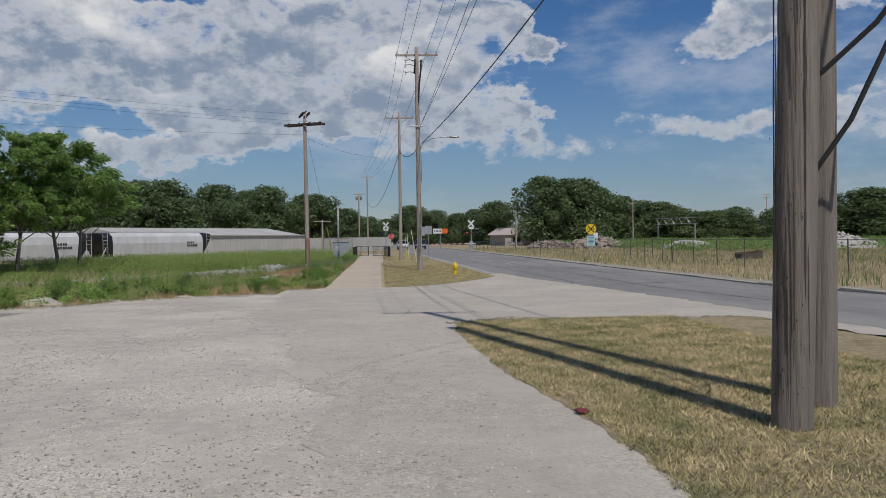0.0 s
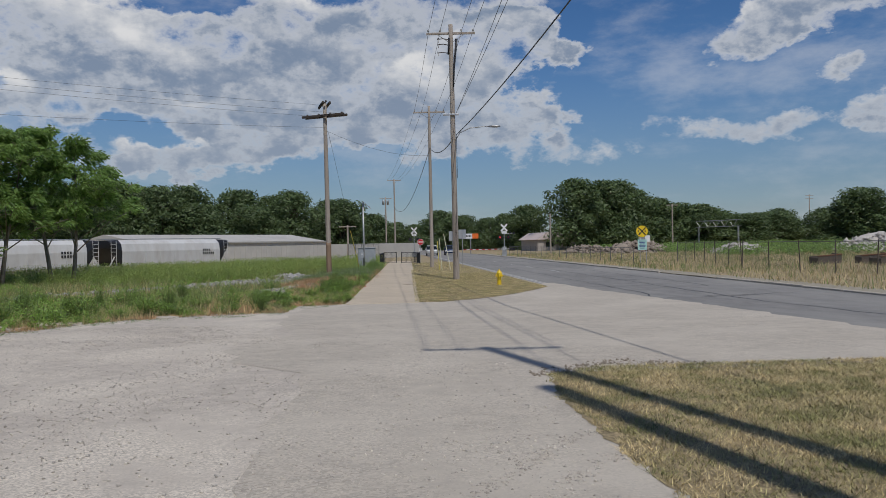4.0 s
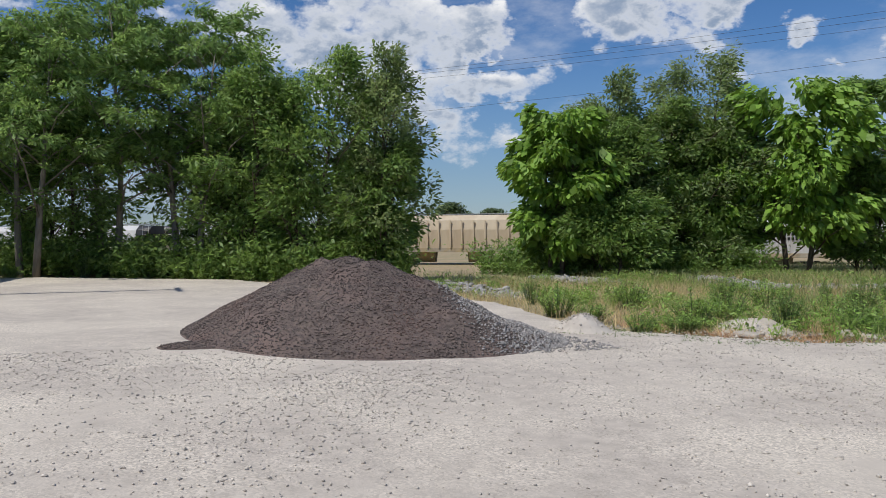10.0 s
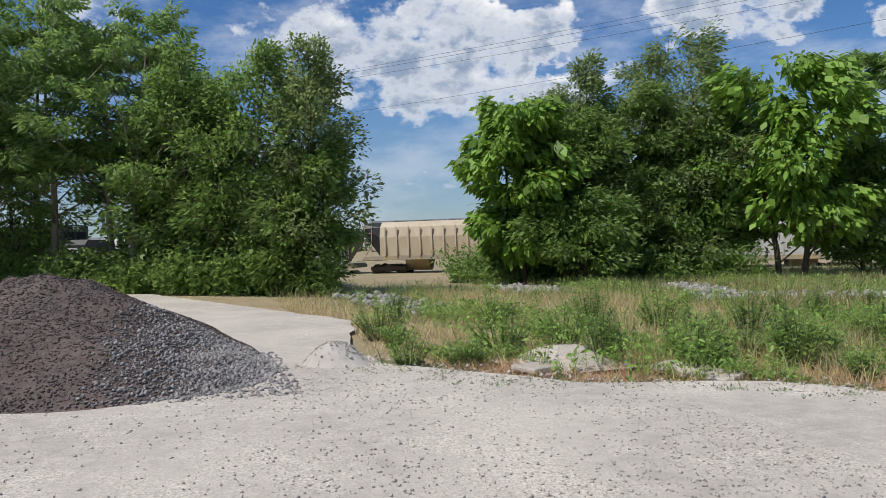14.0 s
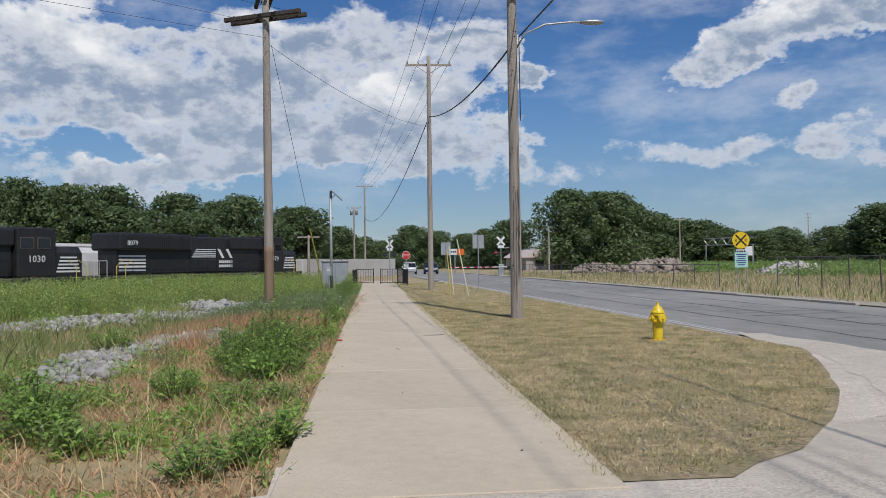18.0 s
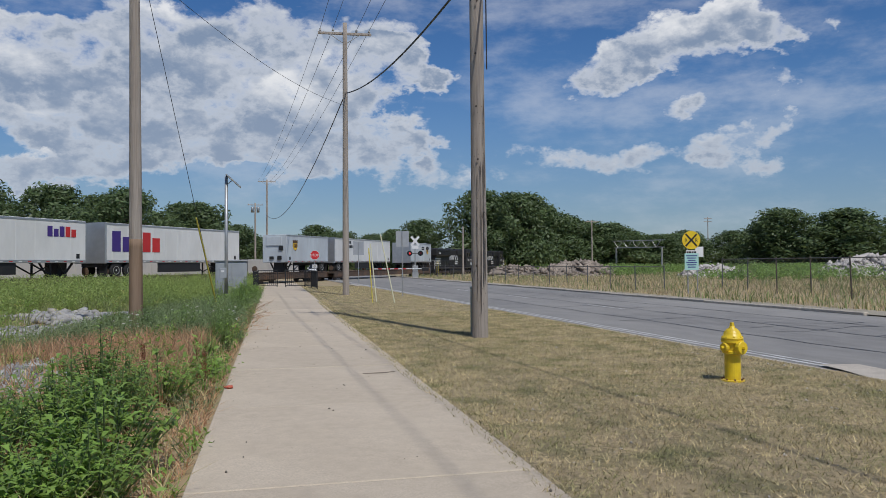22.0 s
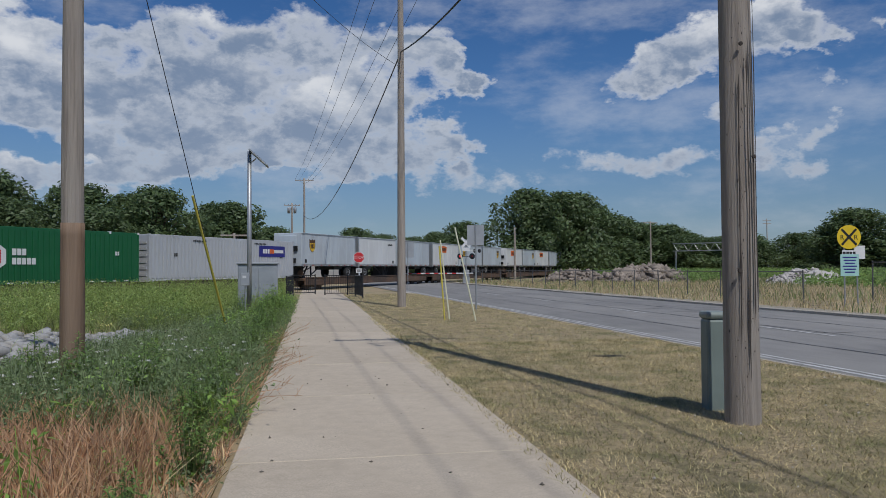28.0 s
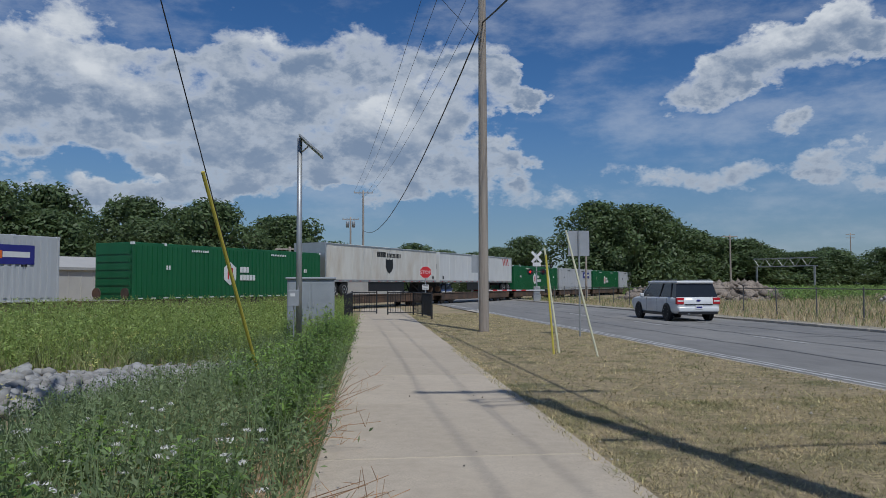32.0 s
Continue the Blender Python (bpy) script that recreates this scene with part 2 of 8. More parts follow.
def prism(outline, depth, m=None, bevel=0):
    """A flat outline (x, z) pulled along y by depth, centred."""
    bm = bmesh.new()
    a = [bm.verts.new((x, -depth / 2, z)) for x, z in outline]
    b = [bm.verts.new((x, depth / 2, z)) for x, z in outline]
    n = len(a)
    bm.faces.new(a)
    bm.faces.new(b[::-1])
    for i in range(n):
        bm.faces.new((a[i], b[i], b[(i + 1) % n], a[(i + 1) % n]))
    bmesh.ops.recalc_face_normals(bm, faces=bm.faces)
    if bevel:
        bmesh.ops.bevel(bm, geom=bm.edges[:], offset=bevel, segments=2, affect="EDGES")
    if m:
        bmesh.ops.transform(bm, matrix=m, verts=bm.verts)
    return bm


def text_part(name, body, size, material, parent, m, depth=0.004):
    cu = bpy.data.curves.new(name, "FONT")
    cu.body, cu.size, cu.extrude, cu.align_x, cu.align_y = body, size, depth, "CENTER", "CENTER"
    cu.resolution_u = 2
    tmp = bpy.data.objects.new(name, cu)
    scene.collection.objects.link(tmp)
    dg = bpy.context.evaluated_depsgraph_get()
    me = bpy.data.meshes.new_from_object(tmp.evaluated_get(dg))
    bpy.data.objects.remove(tmp)
    bpy.data.curves.remove(cu)
    me.materials.clear()
    me.materials.append(material)
    ob = new(name, me)
    ob.parent = parent
    ob.matrix_basis = m
    return ob


# ---- materials ----
def surf(name, c1, c2, scale=4.0, rough=0.7, metal=0.0, bump=0.0, bscale=40.0, c3=None, scale3=0.6, island=0.0, rnd=0.0, coord="Object", stretch=None, spec=0.5, dist=0.02, lo=0.35, hi=0.65, lo3=0.45, hi3=0.7, speck=None):
    """Two tones mixed by grain, a third by broad stains; relief from fine noise."""
    m = bpy.data.materials.new(name)
    m.use_nodes = True
    nt = m.node_tree
    N, L = nt.nodes.new, nt.links.new
    bs = nt.nodes["Principled BSDF"]
    bs.inputs["Roughness"].default_value, bs.inputs["Metallic"].default_value = rough, metal
    bs.inputs["Specular IOR Level"].default_value = spec
    tc = N("ShaderNodeTexCoord")
    vec = tc.outputs[coord]
    if stretch:
        mp = N("ShaderNodeMapping")
        mp.inputs["Scale"].default_value = stretch
        L(vec, mp.inputs["Vector"])
        vec = mp.outputs[0]

    def nz(sc, det=4, ro=0.6):
        t = N("ShaderNodeTexNoise")
        t.inputs["Scale"].default_value, t.inputs["Detail"].default_value, t.inputs["Roughness"].default_value = sc, det, ro
        L(vec, t.inputs["Vector"])
        return t.outputs["Fac"]

    def step(f, a, b):
        r = N("ShaderNodeMapRange")
        r.inputs["From Min"].default_value, r.inputs["From Max"].default_value = a, b
        L(f, r.inputs["Value"])
        return r.outputs[0]

    def mixc(f, a, b):
        x = N("ShaderNodeMix")
        x.data_type = "RGBA"
        if isinstance(f, float):
            x.inputs["Factor"].default_value = f
        else:
            L(f, x.inputs["Factor"])
        for sock, val in (("A", a), ("B", b)):
            if isinstance(val, tuple):
                x.inputs[sock].default_value = (*val, 1)
            else:
                L(val, x.inputs[sock])
        return x.outputs["Result"]

    col = mixc(step(nz(scale, 6), lo, hi), c1, c2)
    if c3:
        col = mixc(step(nz(scale3, 5), lo3, hi3), col, c3)
    if speck:
        # single stones or tufts of a light or dark tone, thicker in some patches
        cells, amount, spread = speck
        vo, sc = N("ShaderNodeTexVoronoi"), N("ShaderNodeSeparateColor")
        vo.inputs["Scale"].default_value = cells
        L(vec, vo.inputs["Vector"])
        L(vo.outputs["Color"], sc.inputs[0])
        tone = N("ShaderNodeMapRange")
        tone.inputs["To Min"].default_value, tone.inputs["To Max"].default_value = 1 - amount, 1 + amount
        L(sc.outputs[0], tone.inputs["Value"])
        spot = N("ShaderNodeHueSaturation")
        L(tone.outputs[0], spot.inputs["Value"])
        L(step(nz(spread, 5, 0.7), 0.36, 0.60), spot.inputs["Fac"])
        L(col, spot.inputs["Color"])
        col = spot.outputs[0]
    if island or rnd:
        src = N("ShaderNodeNewGeometry").outputs["Random Per Island"] if island else N("ShaderNodeObjectInfo").outputs["Random"]
        hsv = N("ShaderNodeHueSaturation")
        r = N("ShaderNodeMapRange")
        amt = island or rnd
        r.inputs["To Min"].default_value, r.inputs["To Max"].default_value = 1 - amt, 1 + amt
        L(src, r.inputs["Value"])
        L(r.outputs[0], hsv.inputs["Value"])
        L(col, hsv.inputs["Color"])
        col = hsv.outputs[0]
    L(col, bs.inputs["Base Color"])
    if bump:
        b = N("ShaderNodeBump")
        b.inputs["Strength"].default_value, b.inputs["Distance"].default_value = bump, dist
        L(nz(bscale, 8, 0.65), b.inputs["Height"])
        L(b.outputs[0], bs.inputs["Normal"])
    rr = N("ShaderNodeMapRange")
    rr.inputs["To Min"].default_value, rr.inputs["To Max"].default_value = max(0.02, rough - 0.1), min(1, rough + 0.1)
    L(nz(scale * 0.7), rr.inputs["Value"])
    L(rr.outputs[0], bs.inputs["Roughness"])
    return m


def leafy(name, c1, c2, shine=0.35, trans=0.32):
    m = surf(name, c1, c2, scale=1.3, rough=0.55, island=0.35)
    nt = m.node_tree
    bs = nt.nodes["Principled BSDF"]
    tr, mx = nt.nodes.new("ShaderNodeBsdfTranslucent"), nt.nodes.new("ShaderNodeMixShader")
    src = bs.inputs["Base Color"].links[0].from_socket
    br = nt.nodes.new("ShaderNodeHueSaturation")
    br.inputs["Value"].default_value, br.inputs["Hue"].default_value = 1.5, 0.485
    nt.links.new(src, br.inputs["Color"])
    nt.links.new(br.outputs[0], tr.inputs["Color"])
    mx.inputs[0].default_value = trans
    nt.links.new(bs.outputs[0], mx.inputs[1])
    nt.links.new(tr.outputs[0], mx.inputs[2])
    nt.links.new(mx.outputs[0], nt.nodes["Material Output"].inputs["Surface"])
    return m


def plain(name, c, rough=0.5, metal=0.0, vary=0.12):
    d = tuple(max(0.0, v * (1 - vary)) for v in c)
    return surf(name, c, d, scale=3.0, rough=rough, metal=metal, c3=tuple(v * (1 - vary * 1.3) for v in c), scale3=0.7)


def glow(name, c, power):
    m = plain(name, c, 0.4)
    bs = m.node_tree.nodes["Principled BSDF"]
    bs.inputs["Emission Color"].default_value, bs.inputs["Emission Strength"].default_value = (*c, 1), power
    return m


M_FIELD = surf("field_earth", (0.40, 0.30, 0.185), (0.30, 0.235, 0.13), scale=2.4, rough=0.95, bump=0.6, bscale=14, c3=(0.24, 0.225, 0.11), scale3=0.35)
M_GRAVEL = surf("gravel_dust", (0.53, 0.472, 0.40), (0.42, 0.372, 0.315), scale=5, rough=0.95, bump=0.3, bscale=60, c3=(0.575, 0.515, 0.43), scale3=0.45, dist=0.03, lo3=0.42, hi3=0.62, speck=(60, 0.30, 0.9))
M_STONES = surf("gravel_stones", (0.56, 0.51, 0.44), (0.40, 0.36, 0.31), scale=2, rough=0.95, island=0.26)
M_APRON = surf("dusty_concrete", (0.485, 0.432, 0.355), (0.405, 0.36, 0.30), scale=4.0, rough=0.9, bump=0.4, bscale=60, c3=(0.53, 0.475, 0.395), scale3=0.4, speck=(48, 0.22, 0.7))
M_WALK = surf("path_concrete", (0.515, 0.432, 0.325), (0.455, 0.38, 0.285), scale=7.0, rough=0.88, bump=0.25, bscale=140, c3=(0.55, 0.465, 0.355), scale3=0.6, rnd=0.05, speck=(90, 0.12, 1.2))
M_JOINT = plain("joint_dirt", (0.16, 0.14, 0.11), 0.95)
M_ROAD = surf("worn_asphalt", (0.245, 0.235, 0.218), (0.19, 0.182, 0.17), scale=2.2, rough=0.88, bump=0.3, bscale=120, c3=(0.30, 0.285, 0.26), scale3=0.22, stretch=(1, 0.35, 1))
M_TAR = plain("tar_seal", (0.05, 0.05, 0.05), 0.6)
M_LINE = surf("road_paint", (0.62, 0.61, 0.58), (0.45, 0.44, 0.42), scale=5, rough=0.75, c3=(0.3, 0.29, 0.27), scale3=2.2)
M_LAWN = surf("dry_lawn_earth", (0.42, 0.325, 0.185), (0.27, 0.215, 0.12), scale=7, rough=0.95, bump=1.0, bscale=70, c3=(0.165, 0.155, 0.065), scale3=1.1, lo3=0.5, hi3=0.68, speck=(30, 0.4, 1.5))
M_BLADE = surf("dry_lawn_blades", (0.55, 0.44, 0.235), (0.245, 0.24, 0.095), scale=1.9, rough=0.8, island=0.65, lo=0.40, hi=0.62)
M_POLE = surf("weathered_pole", (0.37, 0.32, 0.27), (0.26, 0.22, 0.185), scale=9, rough=0.9, bump=0.7, bscale=26, c3=(0.41, 0.365, 0.315), scale3=1.6, stretch=(4, 4, 0.12), dist=0.03)
M_POLE_OLD = surf("old_dark_pole", (0.29, 0.245, 0.205), (0.18, 0.15, 0.125), scale=9, rough=0.92, bump=0.9, bscale=26, c3=(0.33, 0.29, 0.25), scale3=1.6, stretch=(4, 4, 0.15), dist=0.03)
M_POLE_BROWN = surf("brown_pole", (0.24, 0.155, 0.095), (0.15, 0.095, 0.06), scale=5, rough=0.9, bump=0.6, bscale=18, c3=(0.28, 0.20, 0.14), scale3=1.0, stretch=(4, 4, 0.18))
M_DARKWOOD = surf("dark_crossarm", (0.07, 0.055, 0.045), (0.04, 0.032, 0.028), scale=6, rough=0.9, bump=0.4, bscale=30)
M_WIRE = plain("wire", (0.03, 0.03, 0.032), 0.5)
M_GALV = surf("galvanised_steel", (0.42, 0.43, 0.43), (0.33, 0.34, 0.345), scale=8, rough=0.5, metal=0.6, c3=(0.48, 0.48, 0.48), scale3=2)
M_INSUL = plain("porcelain", (0.45, 0.44, 0.42), 0.25)
M_HYD = surf("hydrant_yellow", (0.80, 0.58, 0.02), (0.72, 0.50, 0.02), scale=7, rough=0.38, bump=0.1, bscale=60, c3=(0.62, 0.42, 0.03), scale3=3)
M_RUST = surf("rust", (0.20, 0.085, 0.04), (0.12, 0.06, 0.035), scale=9, rough=0.9, bump=0.4, bscale=60)
M_BLACK = plain("black_steel", (0.018, 0.018, 0.02), 0.45)
M_BARK = surf("bark", (0.16, 0.12, 0.085), (0.09, 0.068, 0.05), scale=6, rough=0.95, bump=0.8, bscale=20, stretch=(2, 2, 0.4))
M_BARK_PALE = surf("pale_bark", (0.30, 0.26, 0.21), (0.20, 0.17, 0.135), scale=6, rough=0.95, bump=0.6, bscale=20, stretch=(2, 2, 0.4))
L_DARK = leafy("foliage_deep", (0.145, 0.245, 0.058), (0.205, 0.310, 0.080), trans=0.48)
L_MID = leafy("foliage_mid", (0.155, 0.260, 0.070), (0.215, 0.325, 0.092), trans=0.48)
L_BRIGHT = leafy("foliage_catalpa", (0.170, 0.300, 0.038), (0.210, 0.345, 0.055))
L_BLUE = leafy("foliage_poplar", (0.175, 0.250, 0.085), (0.235, 0.300, 0.118), trans=0.48)
L_FAR = leafy("foliage_far", (0.080, 0.125, 0.044), (0.115, 0.160, 0.062))
L_WEED = leafy("weed_leaves", (0.190, 0.320, 0.055), (0.250, 0.360, 0.085))
L_WEED2 = leafy("weed_grey_leaves", (0.150, 0.215, 0.085), (0.200, 0.250, 0.115))
L_DRY = leafy("dry_grass", (0.60, 0.475, 0.255), (0.48, 0.40, 0.19), trans=0.3)
L_RED = leafy("rusty_weeds", (0.54, 0.325, 0.18), (0.44, 0.29, 0.16), trans=0.3)
M_ROCK = surf("riprap_limestone", (0.42, 0.41, 0.39), (0.29, 0.285, 0.275), scale=6, rough=0.95, bump=0.6, bscale=22, c3=(0.34, 0.31, 0.265), scale3=2.5, rnd=0.22)
M_ROCK_LAYER = surf("riprap_rest", (0.38, 0.37, 0.35), (0.26, 0.255, 0.245), scale=6, rough=0.95, bump=0.6, bscale=22, c3=(0.34, 0.31, 0.265), scale3=2.5, island=0.25)
M_PILE = surf("asphalt_millings", (0.115, 0.088, 0.074), (0.058, 0.045, 0.039), scale=9, rough=0.95, bump=0.9, bscale=60, c3=(0.13, 0.092, 0.078), scale3=0.8, dist=0.025, island=0.6)
M_LUMP = surf("millings_lumps", (0.155, 0.128, 0.114), (0.070, 0.056, 0.050), scale=1.5, rough=0.95, island=0.45, c3=(0.15, 0.10, 0.082), scale3=0.7)
M_PILE_GREY = surf("crushed_stone", (0.34, 0.32, 0.30), (0.2, 0.19, 0.18), scale=12, rough=0.95, island=0.35)


# ---- ground ----
def sheet(name, xs, ys, zf, material, label, category="ground", parent=None, kind="structure"):
    nx, ny = len(xs), len(ys)
    v = [(x, y, zf(x, y)) for y in ys for x in xs]
    f = [(j * nx + i, j * nx + i + 1, (j + 1) * nx + i + 1, (j + 1) * nx + i) for j in range(ny - 1) for i in range(nx - 1)]
    ob = from_arrays(name, v, f, material, parent, smooth=True)
    return tagged(ob, label, category, "", kind)


def strip(name, left, right, y0, y1, step, zf, material, label, category, across=4, rag=0.0):
    """A band of ground between two edges x = left(y), right(y)."""
    ys = list(np.arange(y0, y1 + 1e-6, step))
    v, f, n = [], [], across + 1
    for y in ys:
        a = left(y) + (noise.noise((y * 1.7, 3, 0)) * rag + noise.noise((y * 6.1, 9, 0)) * rag * 0.4)
        b = right(y) + (noise.noise((y * 1.7, 7, 5)) * rag + noise.noise((y * 6.1, 2, 4)) * rag * 0.4)
        v += [(a + (b - a) * k / across, y, zf(a + (b - a) * k / across, y)) for k in range(n)]
    for j in range(len(ys) - 1):
        f += [(j * n + i, j * n + i + 1, (j + 1) * n + i + 1, (j + 1) * n + i) for i in range(across)]
    return tagged(from_arrays(name, v, f, material, smooth=True), label, category, "", "structure")


def poly_sheet(name, pts, lift, material, label, category, rag=0.0, cell=0.6):
    """A level patch with the given outline, laid on the slope."""
    out = []
    for (x0, y0), (x1, y1) in zip(pts, pts[1:] + pts[:1]):
        k = max(1, int(math.hypot(x1 - x0, y1 - y0) / cell))
        for i in range(k):
            x, y = x0 + (x1 - x0) * i / k, y0 + (y1 - y0) * i / k
            out.append((x + noise.noise((x * 1.3, y * 1.3, 1)) * rag + noise.noise((x * 5, y * 5, 2)) * rag * 0.5, y + noise.noise((x * 1.3, y * 1.3, 4)) * rag + noise.noise((x * 5, y * 5, 6)) * rag * 0.5))
    n = len(out)
    vs, _, fs, _, _, _ = geometry.delaunay_2d_cdt([Vector(p) for p in out], [(i, (i + 1) % n) for i in range(n)], [], 1, 1e-5)
    bm = bmesh.new()
    made = [bm.verts.new((p.x, p.y, 0)) for p in vs]
    for fc in fs:
        bm.faces.new([made[i] for i in fc])
    for yy in range(-36, 40, 4):
        bmesh.ops.bisect_plane(bm, geom=bm.verts[:] + bm.edges[:] + bm.faces[:], plane_co=(0, yy, 0), plane_no=(0, 1, 0))
    for yy in (5.0, 30.5, 33.5):
        bmesh.ops.bisect_plane(bm, geom=bm.verts[:] + bm.edges[:] + bm.faces[:], plane_co=(0, yy, 0), plane_no=(0, 1, 0))
    for v in bm.verts:
        v.co.z = gz(v.co.y) + lift
    bmesh.ops.recalc_face_normals(bm, faces=bm.faces)
    for fc in bm.faces:
        if fc.normal.z < 0:
            fc.normal_flip()
    return tagged(part(name, bm, material), label, category, "", "structure")


XS = [-3000, -1200, -500, -250, -150, -110] + list(np.arange(-90, 90.1, 2.0)) + [110, 150, 250, 500, 1200, 3000]
YS = [-3000, -1000, -300, -120, -60] + list(np.arange(-40, 140.1, 1.5)) + [180, 260, 400, 800, 1500, 3500]
sheet("ground", XS, YS, lambda x, y: gz(y) - 0.07 + swale(x, y), M_FIELD, "rough earth with patchy dry grass", "ground")


def road_l(y):
    return 7.35 - 0.032 * (y - 46) if y > 40 else 7.54 - 0.01 * (40 - y)


def road_r(y):
    return 15.9 - 0.032 * (y - 55)


strip("road", lambda y: road_l(y) - 0.75, road_r, -300, 420, 2.0, lambda x, y: gz(y) - 0.03, M_ROAD, "worn grey asphalt road with cracks", "road", 6)
strip("edge_line", lambda y: road_l(y) + 0.10, lambda y: road_l(y) + 0.19, 33, 160, 2.0, lambda x, y: gz(y) - 0.024, M_LINE, "worn white edge line on the asphalt", "road marking", 1)
strip("edge_line", lambda y: road_l(y) - 0.10, lambda y: road_l(y) - 0.0, 33, 160, 2.0, lambda x, y: gz(y) - 0.024, M_LINE, "worn white edge line on the asphalt", "road marking", 1)
# open lot and drive
LOT = [(-60, -36), (3.6, -36), (3.6, 17.6), (7.0, 17.6), (7.3, 36), (7.1, 42), (5.5, 39), (2.7, 36.5), (1.3, 35.4), (-1.38, 35.0), (-1.38, 34.3), (-2.9, 33.9), (-2.95, 31.4), (-5.4, 30.8), (-7.6, 29.2), (-8.3, 27.1), (-10.6, 25.2), (-12.0, 25.0), (-17, 26), (-30, 21), (-33, 14), (-30, 9), (-24, 5), (-40, -10), (-60, -14)]
poly_sheet("gravel_lot", LOT, 0.0, M_GRAVEL, "pale dusty gravel yard with wheel marks", "gravel yard", rag=0.12)
APRON = [(-0.2, 12.6), (0.4, 10.6), (0.9, 4.0), (0.6, -30.0), (3.2, -30.0), (3.2, 17.9), (9.3, 17.9), (9.6, -30), (10.1, -30), (10.05, 20), (9.9, 26), (9.7, 32), (8.45, 38.5), (7.75, 44.5), (7.3, 44.5), (6.75, 40.2), (5.0, 36.6), (2.7, 35.0), (1.3, 34.3), (-1.38, 34.0), (-2.7, 33.6), (-2.6, 31.0), (-2.4, 27.5), (-1.6, 24.4), (-2.35, 22.4), (-2.1, 20.6), (-0.65, 19.0), (-0.58, 18.3)]
poly_sheet("driveway_apron", APRON, 0.004, M_APRON, "dust-covered concrete driveway apron", "driveway", rag=0.3)
strip("verge_lawn", lambda y: 1.06, lambda y: min(road_l(y) - 0.5, 1.35 + 5.6 * max(0.02, min(1, (y - 34.3) / 7.2)) ** 0.55 if y < 41.5 else 99), 34.3, 88, 0.35, lambda x, y: gz(y) + 0.012, M_LAWN, "strip of mown half-dry grass beside the path", "lawn", 5, rag=0.14)
strip("corner_lawn", lambda y: table(y, (-30, 8.8, 12, 17, 18.5), (2.95, 2.9, 2.55, 2.43, 2.7)), lambda y: 9.2, -30, 18.5, 0.12, lambda x, y: gz(y) + 0.008, M_LAWN, "corner of mown half-dry grass", "lawn", 5, rag=0.16)


def build_walk():
    tagged(sheet("path_bed", [-1.30, 1.15], [34.2, 60, 98], lambda x, y: gz(y) - 0.02, M_JOINT, "earth under the concrete path", "path"), "", "path")
    top = thing("pavement", pose(0, 0, 0), "pale tan concrete footpath in large slabs", "pavement", "", "structure")
    bm = bbox(-1.33, 0, -0.06, 1.17, 2.985, 0.02, 0.008, 1)
    me = bpy.data.meshes.new("slab")
    bm.to_mesh(me)
    bm.free()
    me.materials.append(M_WALK)
    y = 34.15
    while y < 96:
        ob = new("slab", me)
        ob.parent = top
        ob.matrix_basis = pose(0, y, RND.uniform(-0.003, 0.003))
        y += 3.0


build_walk()


# ---- trees ----
def leaf_cloud(rng, centres, radii, n, size, droop=0.2, flat=1.0, out=None, width=0.42):
    """Leaves as small folded quads on the skins of several lumps."""
    centres, radii = np.asarray(centres, float), np.asarray(radii, float)
    pick = rng.choice(len(centres), n, p=radii ** 2 / (radii ** 2).sum())
    d = rng.normal(size=(n, 3))
    d /= np.linalg.norm(d, axis=1)[:, None]
    rr = radii[pick] * (1 - 0.55 * rng.random(n) ** 1.7) * (1 + 0.10 * rng.normal(size=n))
    c = centres[pick] + d * rr[:, None] * np.array([1, 1, flat])
    nrm = d + rng.normal(size=(n, 3)) * 0.55 + np.array([0, 0, 0.35])
    nrm /= np.linalg.norm(nrm, axis=1)[:, None]
    a = np.cross(nrm, rng.normal(size=(n, 3))) if out is None else out[pick] + d * 0.6 + rng.normal(size=(n, 3)) * 0.35
    a /= np.linalg.norm(a, axis=1)[:, None]
    a[:, 2] -= droop
    b = np.cross(nrm, a)
    s = size * (0.6 + 0.8 * rng.random(n))[:, None]
    v = np.stack([c - a * s, c + b * s * width + nrm * s * 0.1, c + a * s * 0.9, c - b * s * width + nrm * s * 0.1], 1).reshape(-1, 3)
    return v, np.arange(4 * n).reshape(n, 4)


